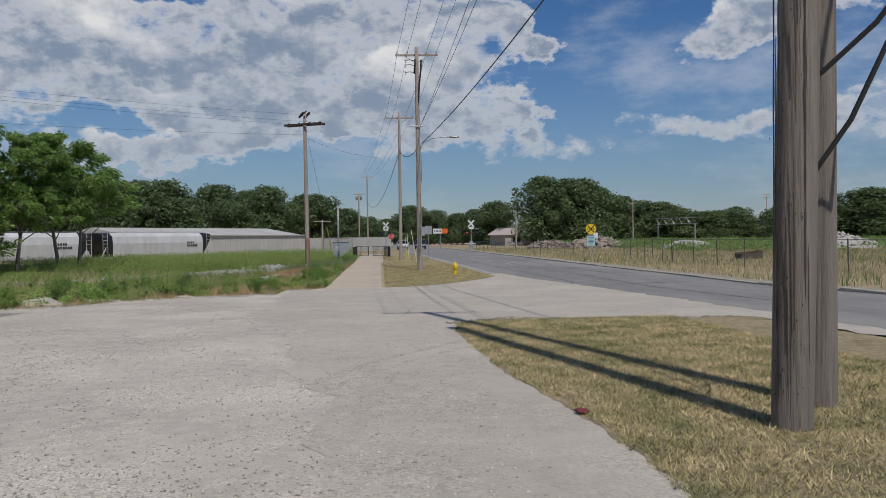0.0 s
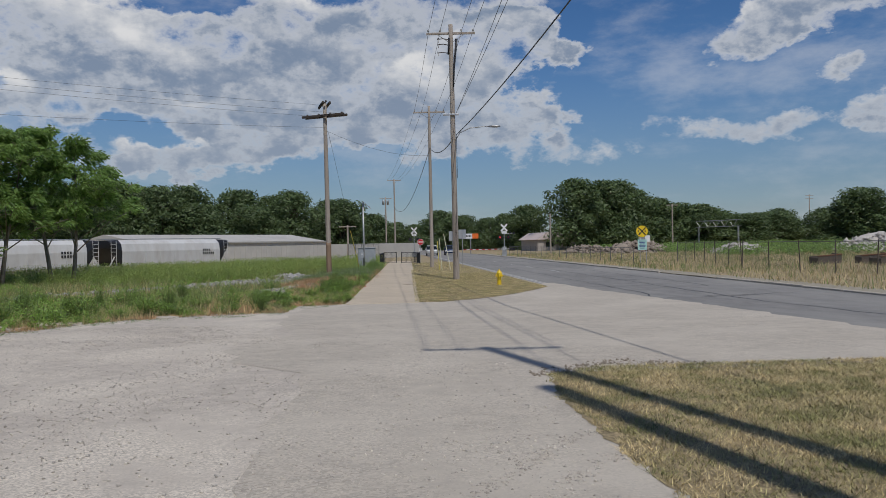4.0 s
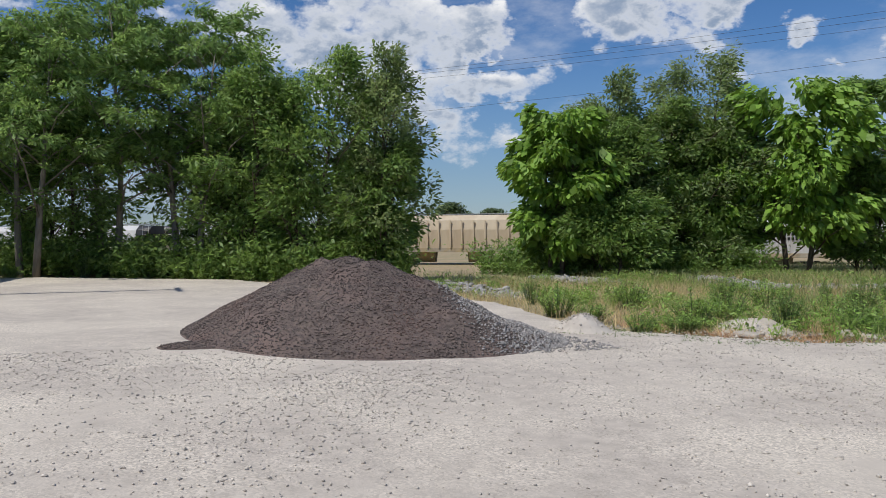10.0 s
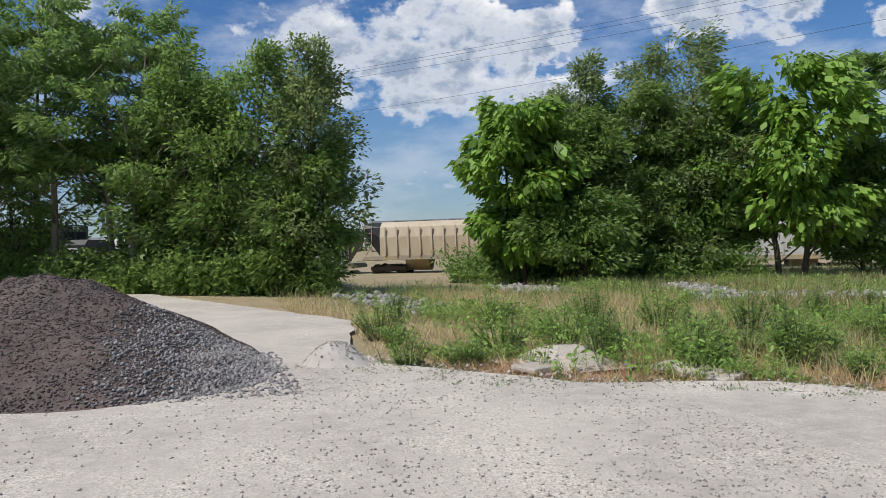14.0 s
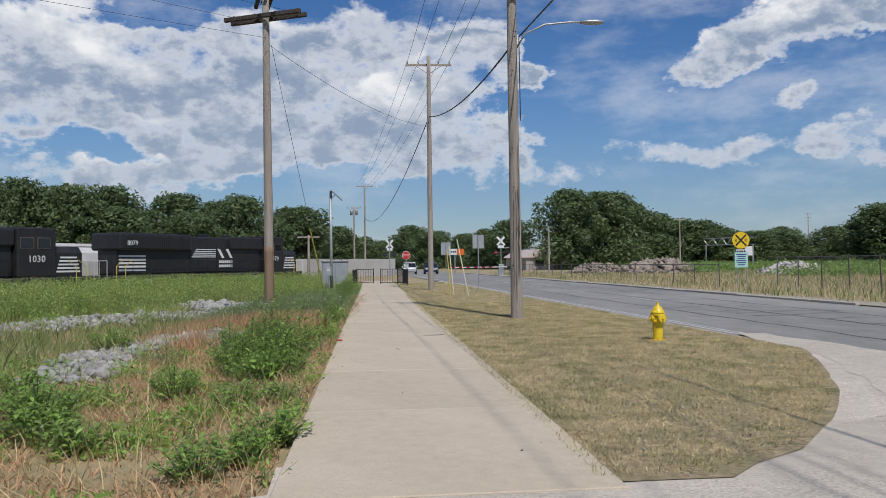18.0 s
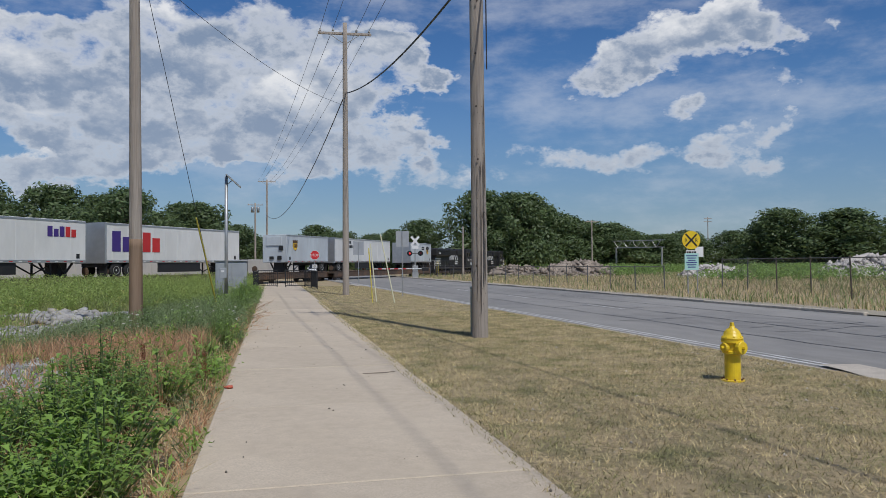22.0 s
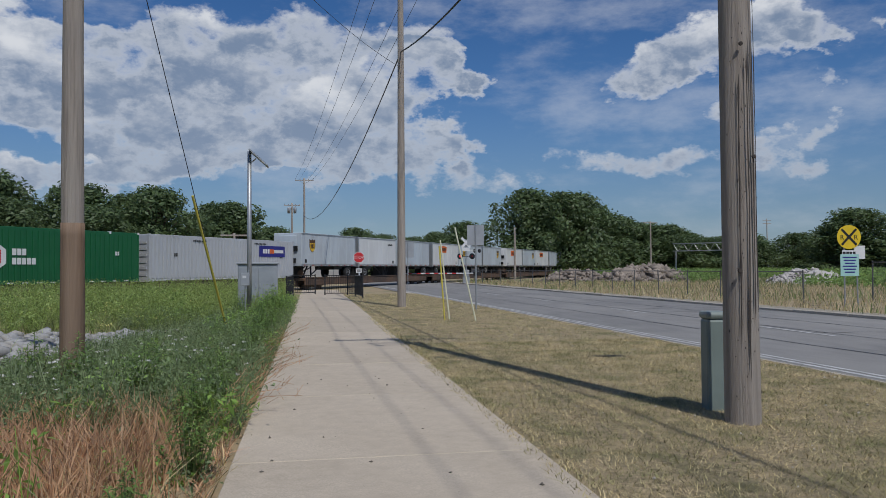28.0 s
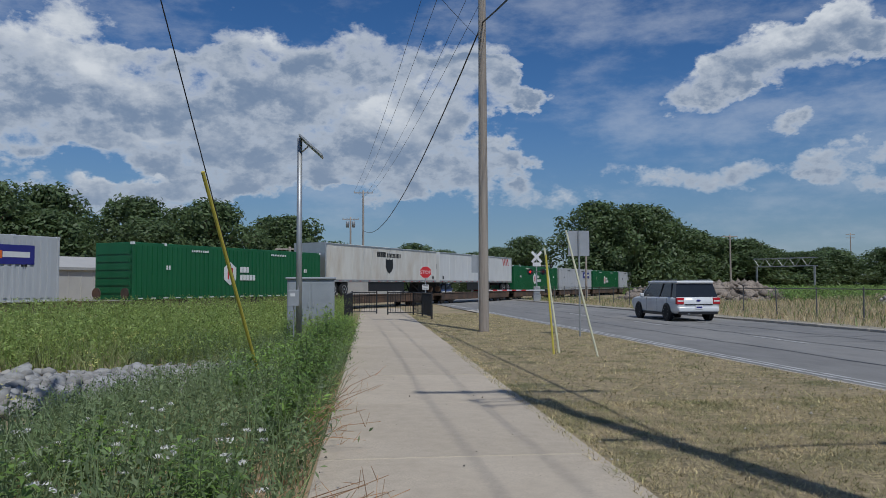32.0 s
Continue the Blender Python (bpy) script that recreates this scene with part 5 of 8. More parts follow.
def locomotive(s0, s1, number):
    ln = s1 - s0 - 0.3
    top = thing("locomotive", pose(0, 0, 0), "black diesel freight locomotive with white stripes", "locomotive", "train engines")
    h2 = ln / 2
    part("frame", bbox(-1.3, -h2 + 0.3, 0.95, 1.3, h2 - 0.3, 1.2, 0.03, 1), M_LOCO, top)
    part("sill_stripe", bbox(1.295, -h2 + 0.5, 1.12, 1.31, h2 - 0.5, 1.15), M_HOPSILL, top, "dusty sill edge")
    part("long_hood", bbox(-0.95, -h2 + 1.2, 1.2, 0.95, h2 - 5.0, 3.75, 0.12, 2), M_LOCO, top)
    part("radiator", bbox(-1.3, -h2 + 1.0, 2.75, 1.3, -h2 + 7.0, 3.85, 0.15, 2), M_LOCO, top, "flared radiator section")
    part("dynamic_brake", bbox(-1.15, h2 - 8.6, 2.9, 1.15, h2 - 5.0, 3.82, 0.1, 2), M_LOCO, top)
    rib_row(top, "hood_door", 0.94, -h2 + 7.0, h2 - 8.4, 1.35, 3.3, 0.85, 0.03, 0.78, M_LOCO)
    rib_row(top, "radiator_slat", 1.295, -h2 + 1.3, -h2 + 6.8, 2.9, 3.55, 0.16, 0.02, 0.08, M_BLACK)
    cab = part("cab", bbox(-1.3, h2 - 5.0, 1.2, 1.3, h2 - 2.7, 3.95, 0.1, 2), M_LOCO, top)
    for y in (h2 - 4.45, h2 - 3.45):
        w = part("cab_window", bbox(1.29, y - 0.4, 2.75, 1.325, y + 0.4, 3.4, 0.02, 1), M_STEELWHEEL, cab, "side window with a dull frame")
        part("pane", bbox(1.315, y - 0.34, 2.81, 1.332, y + 0.34, 3.34), M_GLASS, w)
    for x in (-0.55, 0.55):
        part("windshield", bbox(x - 0.42, h2 - 2.72, 2.85, x + 0.42, h2 - 2.67, 3.45), M_GLASS, cab)
    part("nose", prism([(-1.15, 0), (1.15, 0), (1.15, 1.35), (0.85, 1.7), (-0.85, 1.7), (-1.15, 1.35)], 1.75, pose(0, h2 - 1.85, 1.2)), M_LOCO, top)
    part("headlight", bbox(-0.25, h2 - 2.68, 3.62, 0.25, h2 - 2.6, 3.85), M_DECALW, cab)
    part("exhaust_stack", bbox(-0.25, -h2 + 9.0, 3.7, 0.25, -h2 + 9.6, 4.0, 0.05), M_BLACK, top)
    part("horn", bbox(0.2, -h2 + 11.0, 3.75, 0.6, -h2 + 11.4, 3.95, 0.04), M_BLACK, top)
    part("fuel_tank", bbox(-1.2, -3.0, 0.25, 1.2, 2.6, 0.95, 0.2, 3), M_LOCO, top)
    for k in range(5):
        part("nose_stripe", bbox(1.148, h2 - 2.6 + k * 0.06, 1.45 + k * 0.2, 1.162, h2 - 1.1 - k * 0.05, 1.55 + k * 0.2), M_DECALW, top)
        part("tail_stripe", bbox(0.945, -h2 + 1.25, 1.45 + k * 0.22, 0.965, -h2 + 3.3, 1.57 + k * 0.22), M_DECALW, top)
        part("mane_stripe", bbox(0.972, h2 - 12.2 + k * 0.1, 2.32 + k * 0.13, 0.99, h2 - 9.9, 2.38 + k * 0.13), M_DECALW, top)
    for k in range(2):
        decal(top, "letter_bar", [(-0.36, -0.33), (-0.1, -0.33), (0.36, 0.33), (0.08, 0.33)], M_DECALW, -(h2 - 9.2) * -1 + k * 0.85 - 0.2, 2.6, 0.985, "white initial")
    for row in range(2):
        for k in range(7):
            decal(top, "letter_bar", bar(0.14, 0.2), M_DECALW, h2 - 9.5 + k * 0.2, 2.0 - row * 0.3, 0.985)
    m = pose(1.33, h2 - 3.9, 2.2) @ Matrix(((0, 0, 1, 0), (1, 0, 0, 0), (0, 1, 0, 0), (0, 0, 0, 1)))
    text_part("road_number", number, 0.52, M_DECALW, top, m)
    m2 = pose(1.32, -h2 + 2.0, 3.2) @ Matrix(((0, 0, 1, 0), (1, 0, 0, 0), (0, 1, 0, 0), (0, 0, 0, 1)))
    text_part("road_number", number, 0.42, M_DECALW, top, m2)
    bm = bmesh.new()
    y = -h2 + 0.6
    while y < h2 - 5.0:
        tube(bm, [(1.27, y, 1.2), (1.27, y, 2.15)], 0.018, 5)
        y += 1.45
    tube(bm, [(1.27, -h2 + 0.6, 2.15), (1.27, h2 - 5.1, 2.15)], 0.018, 5)
    part("handrail", bm, M_DECALK, top)
    for e in (-1, 1):
        yy = e * (h2 - 0.45)
        part("end_step", bbox(-1.25, yy - 0.3, 0.35, 1.25, yy + 0.3, 0.95, 0.04), M_BLACK, top)
        bm = bmesh.new()
        for x in (-1.2, -0.5, 0.5, 1.2):
            tube(bm, [(x, yy + e * 0.25, 0.6), (x, yy + e * 0.25, 2.1)], 0.02, 5)
        tube(bm, [(-1.2, yy + e * 0.25, 2.1), (1.2, yy + e * 0.25, 2.1)], 0.02, 5)
        part("end_rail", bm, M_DECALW, top)
        for dy in (0.35, 1.0):
            part("grab_rail", tubes([(1.31, yy - e * dy, 0.45), (1.31, yy - e * dy, 1.75), (1.28, yy - e * (dy + 0.5), 2.15)], 0.026, 6), M_GUARD, top, "yellow step grab rail")
        yt = e * (h2 - 4.4)
        fr = part("truck", bbox(0.85, yt - 2.2, 0.42, 1.1, yt + 2.2, 0.74, 0.06), M_STEELWHEEL, top, "grimy three-axle truck")
        for dy in (-1.6, 0, 1.6):
            for sx in (1, -1):
                part("rail_wheel", lathe([(0.0, -0.07), (0.47, -0.07), (0.5, -0.02), (0.47, 0.07), (0.0, 0.08)], 20, pose(sx * 0.75, yt + dy, 0.48, 0, 90, 0)), M_STEELWHEEL, fr)
            part("journal_box", bbox(1.0, yt + dy - 0.2, 0.36, 1.18, yt + dy + 0.2, 0.62, 0.04), M_STEELWHEEL, fr)
    TRAIN.append((top, (s0 + s1) / 2, OFF, RAIL))


locomotive(323.6, 343.3, "8079")
locomotive(303.9, 323.4, "1030")
LOADS = [
    (295.2, 303.0, "t", M_SILVER, "shield"), (274.9, 289.1, "t", M_WHITE, "two_lines"), (265.8, 273.8, "t", M_SILVER, "shield"),
    (244.7, 259.0, "t", M_WHITE, "express"), (229.2, 243.4, "t", M_WHITE, "express_small"),
    (219.6, 227.4, "t", M_SILVER, "shield"), (211.3, 219.4, "t", M_SILVER, "shield"), (202.9, 211.1, "t", M_SILVER, "shield"), (194.6, 202.6, "t", M_WHITE, "tab"),
    (186.9, 194.4, "t", M_SILVER, "shield"), (179.0, 186.8, "t", M_WHITE, "tab"), (169.1, 176.8, "t", M_SILVER, "shield"), (160.9, 168.9, "t", M_SILVER, "shield"), (152.9, 160.6, "t", M_WHITE, "tab"),
    (144.6, 152.3, "t", M_SILVER, "shield"), (136.8, 144.3, "t", M_WHITE, "bars"), (128.0, 136.5, "t", M_SILVER, "shield"),
    (112.7, 127.2, "c", M_GREY, "multi"), (97.1, 112.3, "c", M_GREEN, "hexagon"), (81.9, 96.7, "c", M_GREY, "multi"), (66.9, 81.7, "c", M_GREEN, "hexagon"),
    (50.3, 66.7, "t", M_WHITE, "red_name"), (34.3, 49.9, "t", M_CREAM, "crest"), (19.4, 34.0, "c", M_GREEN, "hexagon"), (1.2, 16.1, "c", M_GREY, "multi"),
    (-14.0, 0.8, "c", M_GREEN, "hexagon"), (-30.5, -14.8, "t", M_WHITE, "bars"), (-46, -31, "c", M_GREY, "multi"), (-62, -47, "c", M_GREY, "multi")]
T_LABEL = {"shield": "silver parcel trailer with a brown and yellow shield", "two_lines": "white box trailer with two lines of black letters", "bars": "plain white box trailer", "express": "white box trailer with big purple and red letters", "express_small": "white box trailer with small purple and red letters", "tab": "white box trailer with an orange name panel",
           "red_name": "white box trailer with red lettering", "crest": "cream box trailer with a black crest", "multi": "grey corrugated container with a blue name panel", "hexagon": "green corrugated container with a white hexagon emblem"}
for i, (a, b, k, body, kind) in enumerate(LOADS):
    if k == "t":
        trailer(a, b, body, kind, T_LABEL[kind], rear=1 if kind == "red_name" or (b - a < 9 and i % 2 == 0 and i > 1) else -1)
    else:
        container(a, b, body, kind, T_LABEL[kind])
for a, b in ((274.4, 303.4), (261.0, 274.2), (244.6, 260.7), (228.6, 244.3), (203.0, 228.2), (178.6, 202.7), (152.6, 178.0), (128.0, 152.2), (112.6, 127.6), (97.0, 112.5), (81.9, 96.9), (66.8, 81.8), (50.2, 66.7), (34.2, 50.1), (18.9, 34.1), (0.9, 18.7), (-14.3, 0.8), (-30.8, -14.5), (-46.4, -31), (-62.2, -46.6)):
    flat_car(a + 0.15, b - 0.15)


# ---- standing hopper cars on the far track ----
M_HOP = surf("hopper_grey", (0.60, 0.60, 0.59), (0.54, 0.54, 0.535), scale=1.2, rough=0.55, c3=(0.42, 0.39, 0.36), scale3=0.7, lo3=0.5, hi3=0.85, stretch=(1, 1, 0.3))
M_HOPDIRT = surf("hopper_sill", (0.42, 0.38, 0.30), (0.30, 0.25, 0.18), scale=3, rough=0.8, c3=(0.45, 0.33, 0.16), scale3=1.0)


def hopper(s0, s1, off, body, label, z=-0.72, rib=1.6, proud=0.03):
    ln = s1 - s0 - 0.5
    x, y = on_track((s0 + s1) / 2, off)
    top = thing("hopper_car", pose(x, y, z, 0, 0, -math.degrees(HEAD)), label, "rail car", "standing hopper cars")
    prof = [(-1.45, 1.35), (-1.52, 2.6), (-1.38, 3.25), (-0.95, 3.6), (0.95, 3.6), (1.38, 3.25), (1.52, 2.6), (1.45, 1.35)]
    part("shell", prism(prof, ln - 2.6, None, 0.02), body, top, smooth=False)
    for e in (-1, 1):
        yy = e * (ln / 2 - 1.3)
        bm = bmesh.new()
        a = [bm.verts.new((px, yy, pz)) for px, pz in prof]
        b = [bm.verts.new((px * 0.96, yy + e * 1.15, 2.9 + (pz - 1.35) * 0.3)) for px, pz in prof]
        for k in range(len(a)):
            bm.faces.new((a[k], a[(k + 1) % len(a)], b[(k + 1) % len(a)], b[k]))
        bm.faces.new(b)
        bmesh.ops.recalc_face_normals(bm, faces=bm.faces)
        part("slope_sheet", bm, M_BLACK, top, "dark sloping end sheet")
        part("end_platform", bbox(-1.45, min(yy, e * ln / 2), 1.05, 1.45, max(yy, e * ln / 2), 1.25, 0.02), M_HOPDIRT, top)
        bm = bmesh.new()
        for z in np.arange(1.25, 3.5, 0.33):
            tube(bm, [(1.48, e * (ln / 2 - 0.25), z), (1.48, e * (ln / 2 - 0.75), z)], 0.015, 5)
        for yq in (0.25, 0.75):
            tube(bm, [(1.48, e * (ln / 2 - yq), 1.1), (1.48, e * (ln / 2 - yq), 3.55)], 0.02, 5)
        part("ladder", bm, body, top)
        truck(top, e * (ln / 2 - 1.7))
        part("end_brace", tubes([(1.3, e * (ln / 2 - 0.1), 1.2), (1.3, e * (ln / 2 - 1.2), 3.0)], 0.05, 6), body, top)
    part("side_sill", bbox(-1.5, -ln / 2 + 0.1, 1.08, 1.5, ln / 2 - 0.1, 1.36, 0.02), M_HOPDIRT, top)
    part("running_board", bbox(-0.45, -ln / 2 + 0.2, 3.66, 0.45, ln / 2 - 0.2, 3.72), M_GALV, top)
    rib_row(top, "side_rib", 1.5, -ln / 2 + 1.3, ln / 2 - 1.3, 1.36, 2.6 if rib > 1 else 3.25, rib, proud, 0.09, body)
    for k in range(3):
        part("outlet_gate", prism([(-0.9, 0), (0.9, 0), (0.3, -0.75), (-0.3, -0.75)], 1.6, pose(0, (k - 1) * ln * 0.26, 1.1)), M_HOPDIRT, top)
    for row, k in ((2.6, 4), (2.3, 6)):
        for j in range(k):
            decal(top, "letter_bar", bar(0.16, 0.2), M_DECALK, ln / 2 - 2.6 + j * 0.24 - ln * 0.06, row, 1.535)
    return top


for a, b in ((-14.5, 0.9), (17.0, 32.4), (32.6, 47.9), (48.1, 62.3)):
    hopper(a, b, 60.85, M_HOP, "pale grey covered hopper car standing on the far track")
hopper(1.1, 16.8, 60.85, surf("boxcar_tan", (0.60, 0.51, 0.37), (0.54, 0.455, 0.325), scale=1.4, rough=0.6, c3=(0.48, 0.38, 0.26), scale3=0.8, stretch=(1, 1, 0.3)), "tan ribbed covered hopper car behind the trees", -0.25, 0.8, 0.08)
hopper(-30.2, -14.8, 60.85, M_HOP, "pale grey covered hopper car standing on the far track")


def rails(off, name):
    top = thing(name, pose(0, 0, 0), "steel rails on timber sleepers and stone ballast", "railway track", "", "structure")
    zr = RAIL if off < 58 else -0.72
    bm = bmesh.new()
    pts = [on_track(s, off + d) for s in (-300, 700) for d in (-2.4, -1.5, 1.5, 2.4)]
    vs = [bm.verts.new((px, py, zr + (-0.20 if abs(d) < 2 else -0.55))) for (px, py), d in zip(pts, (-2.4, -1.5, 1.5, 2.4) * 2)]
    for k in range(3):
        bm.faces.new((vs[k], vs[k + 1], vs[k + 5], vs[k + 4]))
    bmesh.ops.recalc_face_normals(bm, faces=bm.faces)
    part("ballast", bm, M_PILE_GREY, top)
    for d in (-0.72, 0.72):
        bm = bmesh.new()
        a, b = on_track(-300, off + d), on_track(700, off + d)
        tube(bm, [(*a, zr - 0.07), (*b, zr - 0.07)], 0.065, 6)
        part("rail", bm, M_STEELWHEEL, top)
    return top


rails(OFF, "near_track")
rails(60.85, "far_track")


# ---- gravel pile ----
def pile_h(x, y):
    """Height of the heap of millings: one main cone, a low tail to the south and a grey toe to the north."""
    def cone(cx, cy, h, rx, ry):
        d = math.hypot((x - cx) / rx, (y - cy) / ry)
        return h * max(0, 1 - d) if d > 0.18 else h * (0.82 - 0.9 * (d - 0) ** 2 / 0.36)
    n = 0.10 * noise.noise((x * 0.9, y * 0.9, 0)) + 0.05 * noise.noise((x * 2.5, y * 2.5, 3))
    m = max(cone(-12.3, 20.8, 1.52, 3.7, 2.95), cone(-11.4, 21.5, 1.12, 2.9, 2.1), cone(-10.9, 22.4, 0.55, 2.1, 1.45), cone(-14.0, 20.6, 1.2, 3.4, 2.25))
    tail = 0.13 * max(0, 1 - ((x + 10.9) / 0.45) ** 2) * max(0, 1 - ((y - 18.2) / 0.85) ** 2)
    m = max(m, tail)
    return m + n * min(1, m * 2.5)


def pile():
    xs, ys = np.arange(-18.2, -7.6, 0.14), np.arange(16.2, 25.4, 0.14)
    nx = len(xs)
    v = [(x, y, gz(y) - 0.05 + pile_h(x, y)) for y in ys for x in xs]
    f = []
    for j in range(len(ys) - 1):
        for i in range(nx - 1):
            q = (j * nx + i, j * nx + i + 1, (j + 1) * nx + i + 1, (j + 1) * nx + i)
            if max(v[k][2] - gz(v[k][1]) for k in q) > -0.02:
                f.append(q)
    top = tagged(from_arrays("millings_heap", v, f, M_PILE, smooth=True), "large dark heap of asphalt millings on gravel", "gravel pile")
    rng = np.random.default_rng(21)
    for name, n, mat, x0, x1, y0, y1, sz, lab in (("loose_layer", 34000, M_LUMP, -16.5, -8.5, 16.8, 23.6, 0.011, "loose dark lumps"), ("crushed_stone_toe", 9000, M_PILE_GREY, -12.2, -8.7, 21.6, 23.9, 0.016, "grey crushed stone at the toe")):
        P, S = [], []
        while len(P) < n:
            x, y = rng.uniform(x0, x1), rng.uniform(y0, y1)
            h = pile_h(x, y)
            if name == "loose_layer" and h < 0.06:
                continue
            if name != "loose_layer" and (y - 21.6) * 0.8 + (x + 10) * 0.1 < rng.random() * 1.4:
                continue
            if name != "loose_layer" and h < 0.02 and rng.random() > 0.12:
                continue
            P.append((x, y, gz(y) - 0.045 + max(h, 0.05)))
            S.append(sz * (0.5 + rng.random() ** 2 * 1.6))
        pebbles(name, np.array(P), np.array(S), mat, top, lab, rng)
    return top


def pebbles(name, P, S, mat, parent, label, rng, kind="stuff", blocky=False):
    n = len(P)
    if blocky:
        ico = bmesh.new()
        bmesh.ops.create_icosphere(ico, subdivisions=1, radius=1.0)
        ico.verts.ensure_lookup_table()
        base = np.array([tuple(v.co) for v in ico.verts]) * np.array([1.2, 0.95, 0.7])
        tri = np.array([[v.index for v in f.verts] for f in ico.faces])
        ico.free()
        a = rng.uniform(0, 2 * math.pi, n)
        ca, sa = np.cos(a)[:, None], np.sin(a)[:, None]
        v = base[None] * (1 + 0.13 * rng.normal(size=(n, len(base), 1)))
        tl = rng.normal(size=(n, 1, 2)) * 0.25
        z = v[..., 2] + v[..., 0] * tl[..., 0] + v[..., 1] * tl[..., 1]
        v = np.stack([v[..., 0] * ca - v[..., 1] * sa, v[..., 0] * sa + v[..., 1] * ca, z], -1) * S[:, None, None] + P[:, None]
        f = (tri[None] + len(base) * np.arange(n)[:, None, None]).reshape(-1, 3)
        ob = from_arrays(name, v.reshape(-1, 3), f, mat, parent, label)
        ob["kind"] = kind
        return ob
    base = np.array([(1, 0, 0), (0, 1, 0), (-1, 0, 0), (0, -1, 0), (0, 0, 0.8), (0, 0, -0.6)], float)
    tri = np.array([(0, 1, 4), (1, 2, 4), (2, 3, 4), (3, 0, 4), (1, 0, 5), (2, 1, 5), (3, 2, 5), (0, 3, 5)])
    a = rng.uniform(0, 2 * math.pi, n)
    ca, sa = np.cos(a)[:, None], np.sin(a)[:, None]
    v = base[None] * (1 + 0.35 * rng.normal(size=(n, 6, 1)))
    v = np.stack([v[..., 0] * ca - v[..., 1] * sa, v[..., 0] * sa + v[..., 1] * ca, v[..., 2]], -1) * S[:, None, None] + P[:, None]
    f = (tri[None] + 6 * np.arange(n)[:, None, None]).reshape(-1, 3)
    ob = from_arrays(name, v.reshape(-1, 3), f, mat, parent, label)
    ob["kind"] = kind
    if parent is None:
        tagged(ob, label, "stones", "", kind)
    return ob


pile()


# ---- yard building ----
def yard_building():
    M_SID = surf("grey_siding", (0.30, 0.32, 0.335), (0.27, 0.285, 0.30), scale=1.5, rough=0.6, c3=(0.24, 0.255, 0.265), scale3=0.4)
    top = thing("yard_shed", pose(-33.5, 10.1, 0.85, 0, 0, 73.7), "grey metal-clad workshop with a low gable", "building")
    w, ev, ap = 12.8, 4.3, 6.2
    prof = [(0, -1.1), (-w, -1.1), (-w, ev), (-w / 2, ap), (0, ev)]
    bm = bmesh.new()
    a = [bm.verts.new((0, y, zz)) for y, zz in prof]
    b = [bm.verts.new((-22, y, zz)) for y, zz in prof]
    bm.faces.new(a)
    bm.faces.new(b[::-1])
    for k in range(5):
        bm.faces.new((a[k], b[k], b[(k + 1) % 5], a[(k + 1) % 5]))
    bmesh.ops.recalc_face_normals(bm, faces=bm.faces)
    part("wall", bm, M_SID, top)
    rib_row(top, "siding_rib", 0.0, -w, -0.02, -1.0, ev - 0.1, 0.6, 0.006, 0.02, M_SID)
    M_ROOFM = plain("shed_roof", (0.50, 0.51, 0.50), 0.5, 0.3)
    for s in (0, 1):
        bm = bmesh.new()
        ya, yb = (0.3, -w / 2) if s == 0 else (-w - 0.3, -w / 2)
        zs = (ev - 0.1, ap)
        box_pts = [(0.35, ya, zs[0]), (-22.3, ya, zs[0]), (-22.3, yb, zs[1]), (0.35, yb, zs[1])]
        lo = [bm.verts.new(Vector(p)) for p in box_pts]
        hi = [bm.verts.new(Vector(p) + Vector((0, 0, 0.16))) for p in box_pts]
        bm.faces.new(lo)
        bm.faces.new(hi[::-1])
        for k in range(4):
            bm.faces.new((lo[k], hi[k], hi[(k + 1) % 4], lo[(k + 1) % 4]))
        bmesh.ops.recalc_face_normals(bm, faces=bm.faces)
        part("roof", bm, M_ROOFM, top, "pale ribbed metal roof")
    for yy, ww, hh, zc in ((-1.35, 1.8, 1.15, 1.22), (-10.05, 1.85, 1.1, 1.2)):
        wd = part("window", bbox(0.0, yy - ww / 2 - 0.06, zc - hh / 2 - 0.06, 0.06, yy + ww / 2 + 0.06, zc + hh / 2 + 0.06, 0.01, 1), M_BLACK, top)
        for k in (-1, 1):
            part("pane", bbox(0.05, yy + k * ww / 4 - ww / 4 + 0.03, zc - hh / 2, 0.068, yy + k * ww / 4 + ww / 4 - 0.03, zc + hh / 2), M_GLASS, wd)
    dr = part("door", bbox(0.0, -6.8, -0.6, 0.05, -4.6, 1.8, 0.01, 1), plain("door_white", (0.62, 0.63, 0.63), 0.5), top, "pale double door with dark panes")
    for yy in (-6.25, -5.15):
        part("pane", bbox(0.045, yy - 0.35, 0.85, 0.062, yy + 0.35, 1.6), M_GLASS, dr)
    for yy in (-8.5, -7.5):
        lt = part("flood_light", bbox(0.0, yy - 0.2, 4.7, 0.22, yy + 0.2, 4.95, 0.03), M_DECALW, top, "white twin flood light")
    return top


yard_building()
YP = utility_pole(-22.3, 10.87, 11.5, 0.16, 0.11, [11.2], 2.0, 0, "brown wooden pole in front of the workshop", M_POLE_BROWN, (0.1, 0.15))


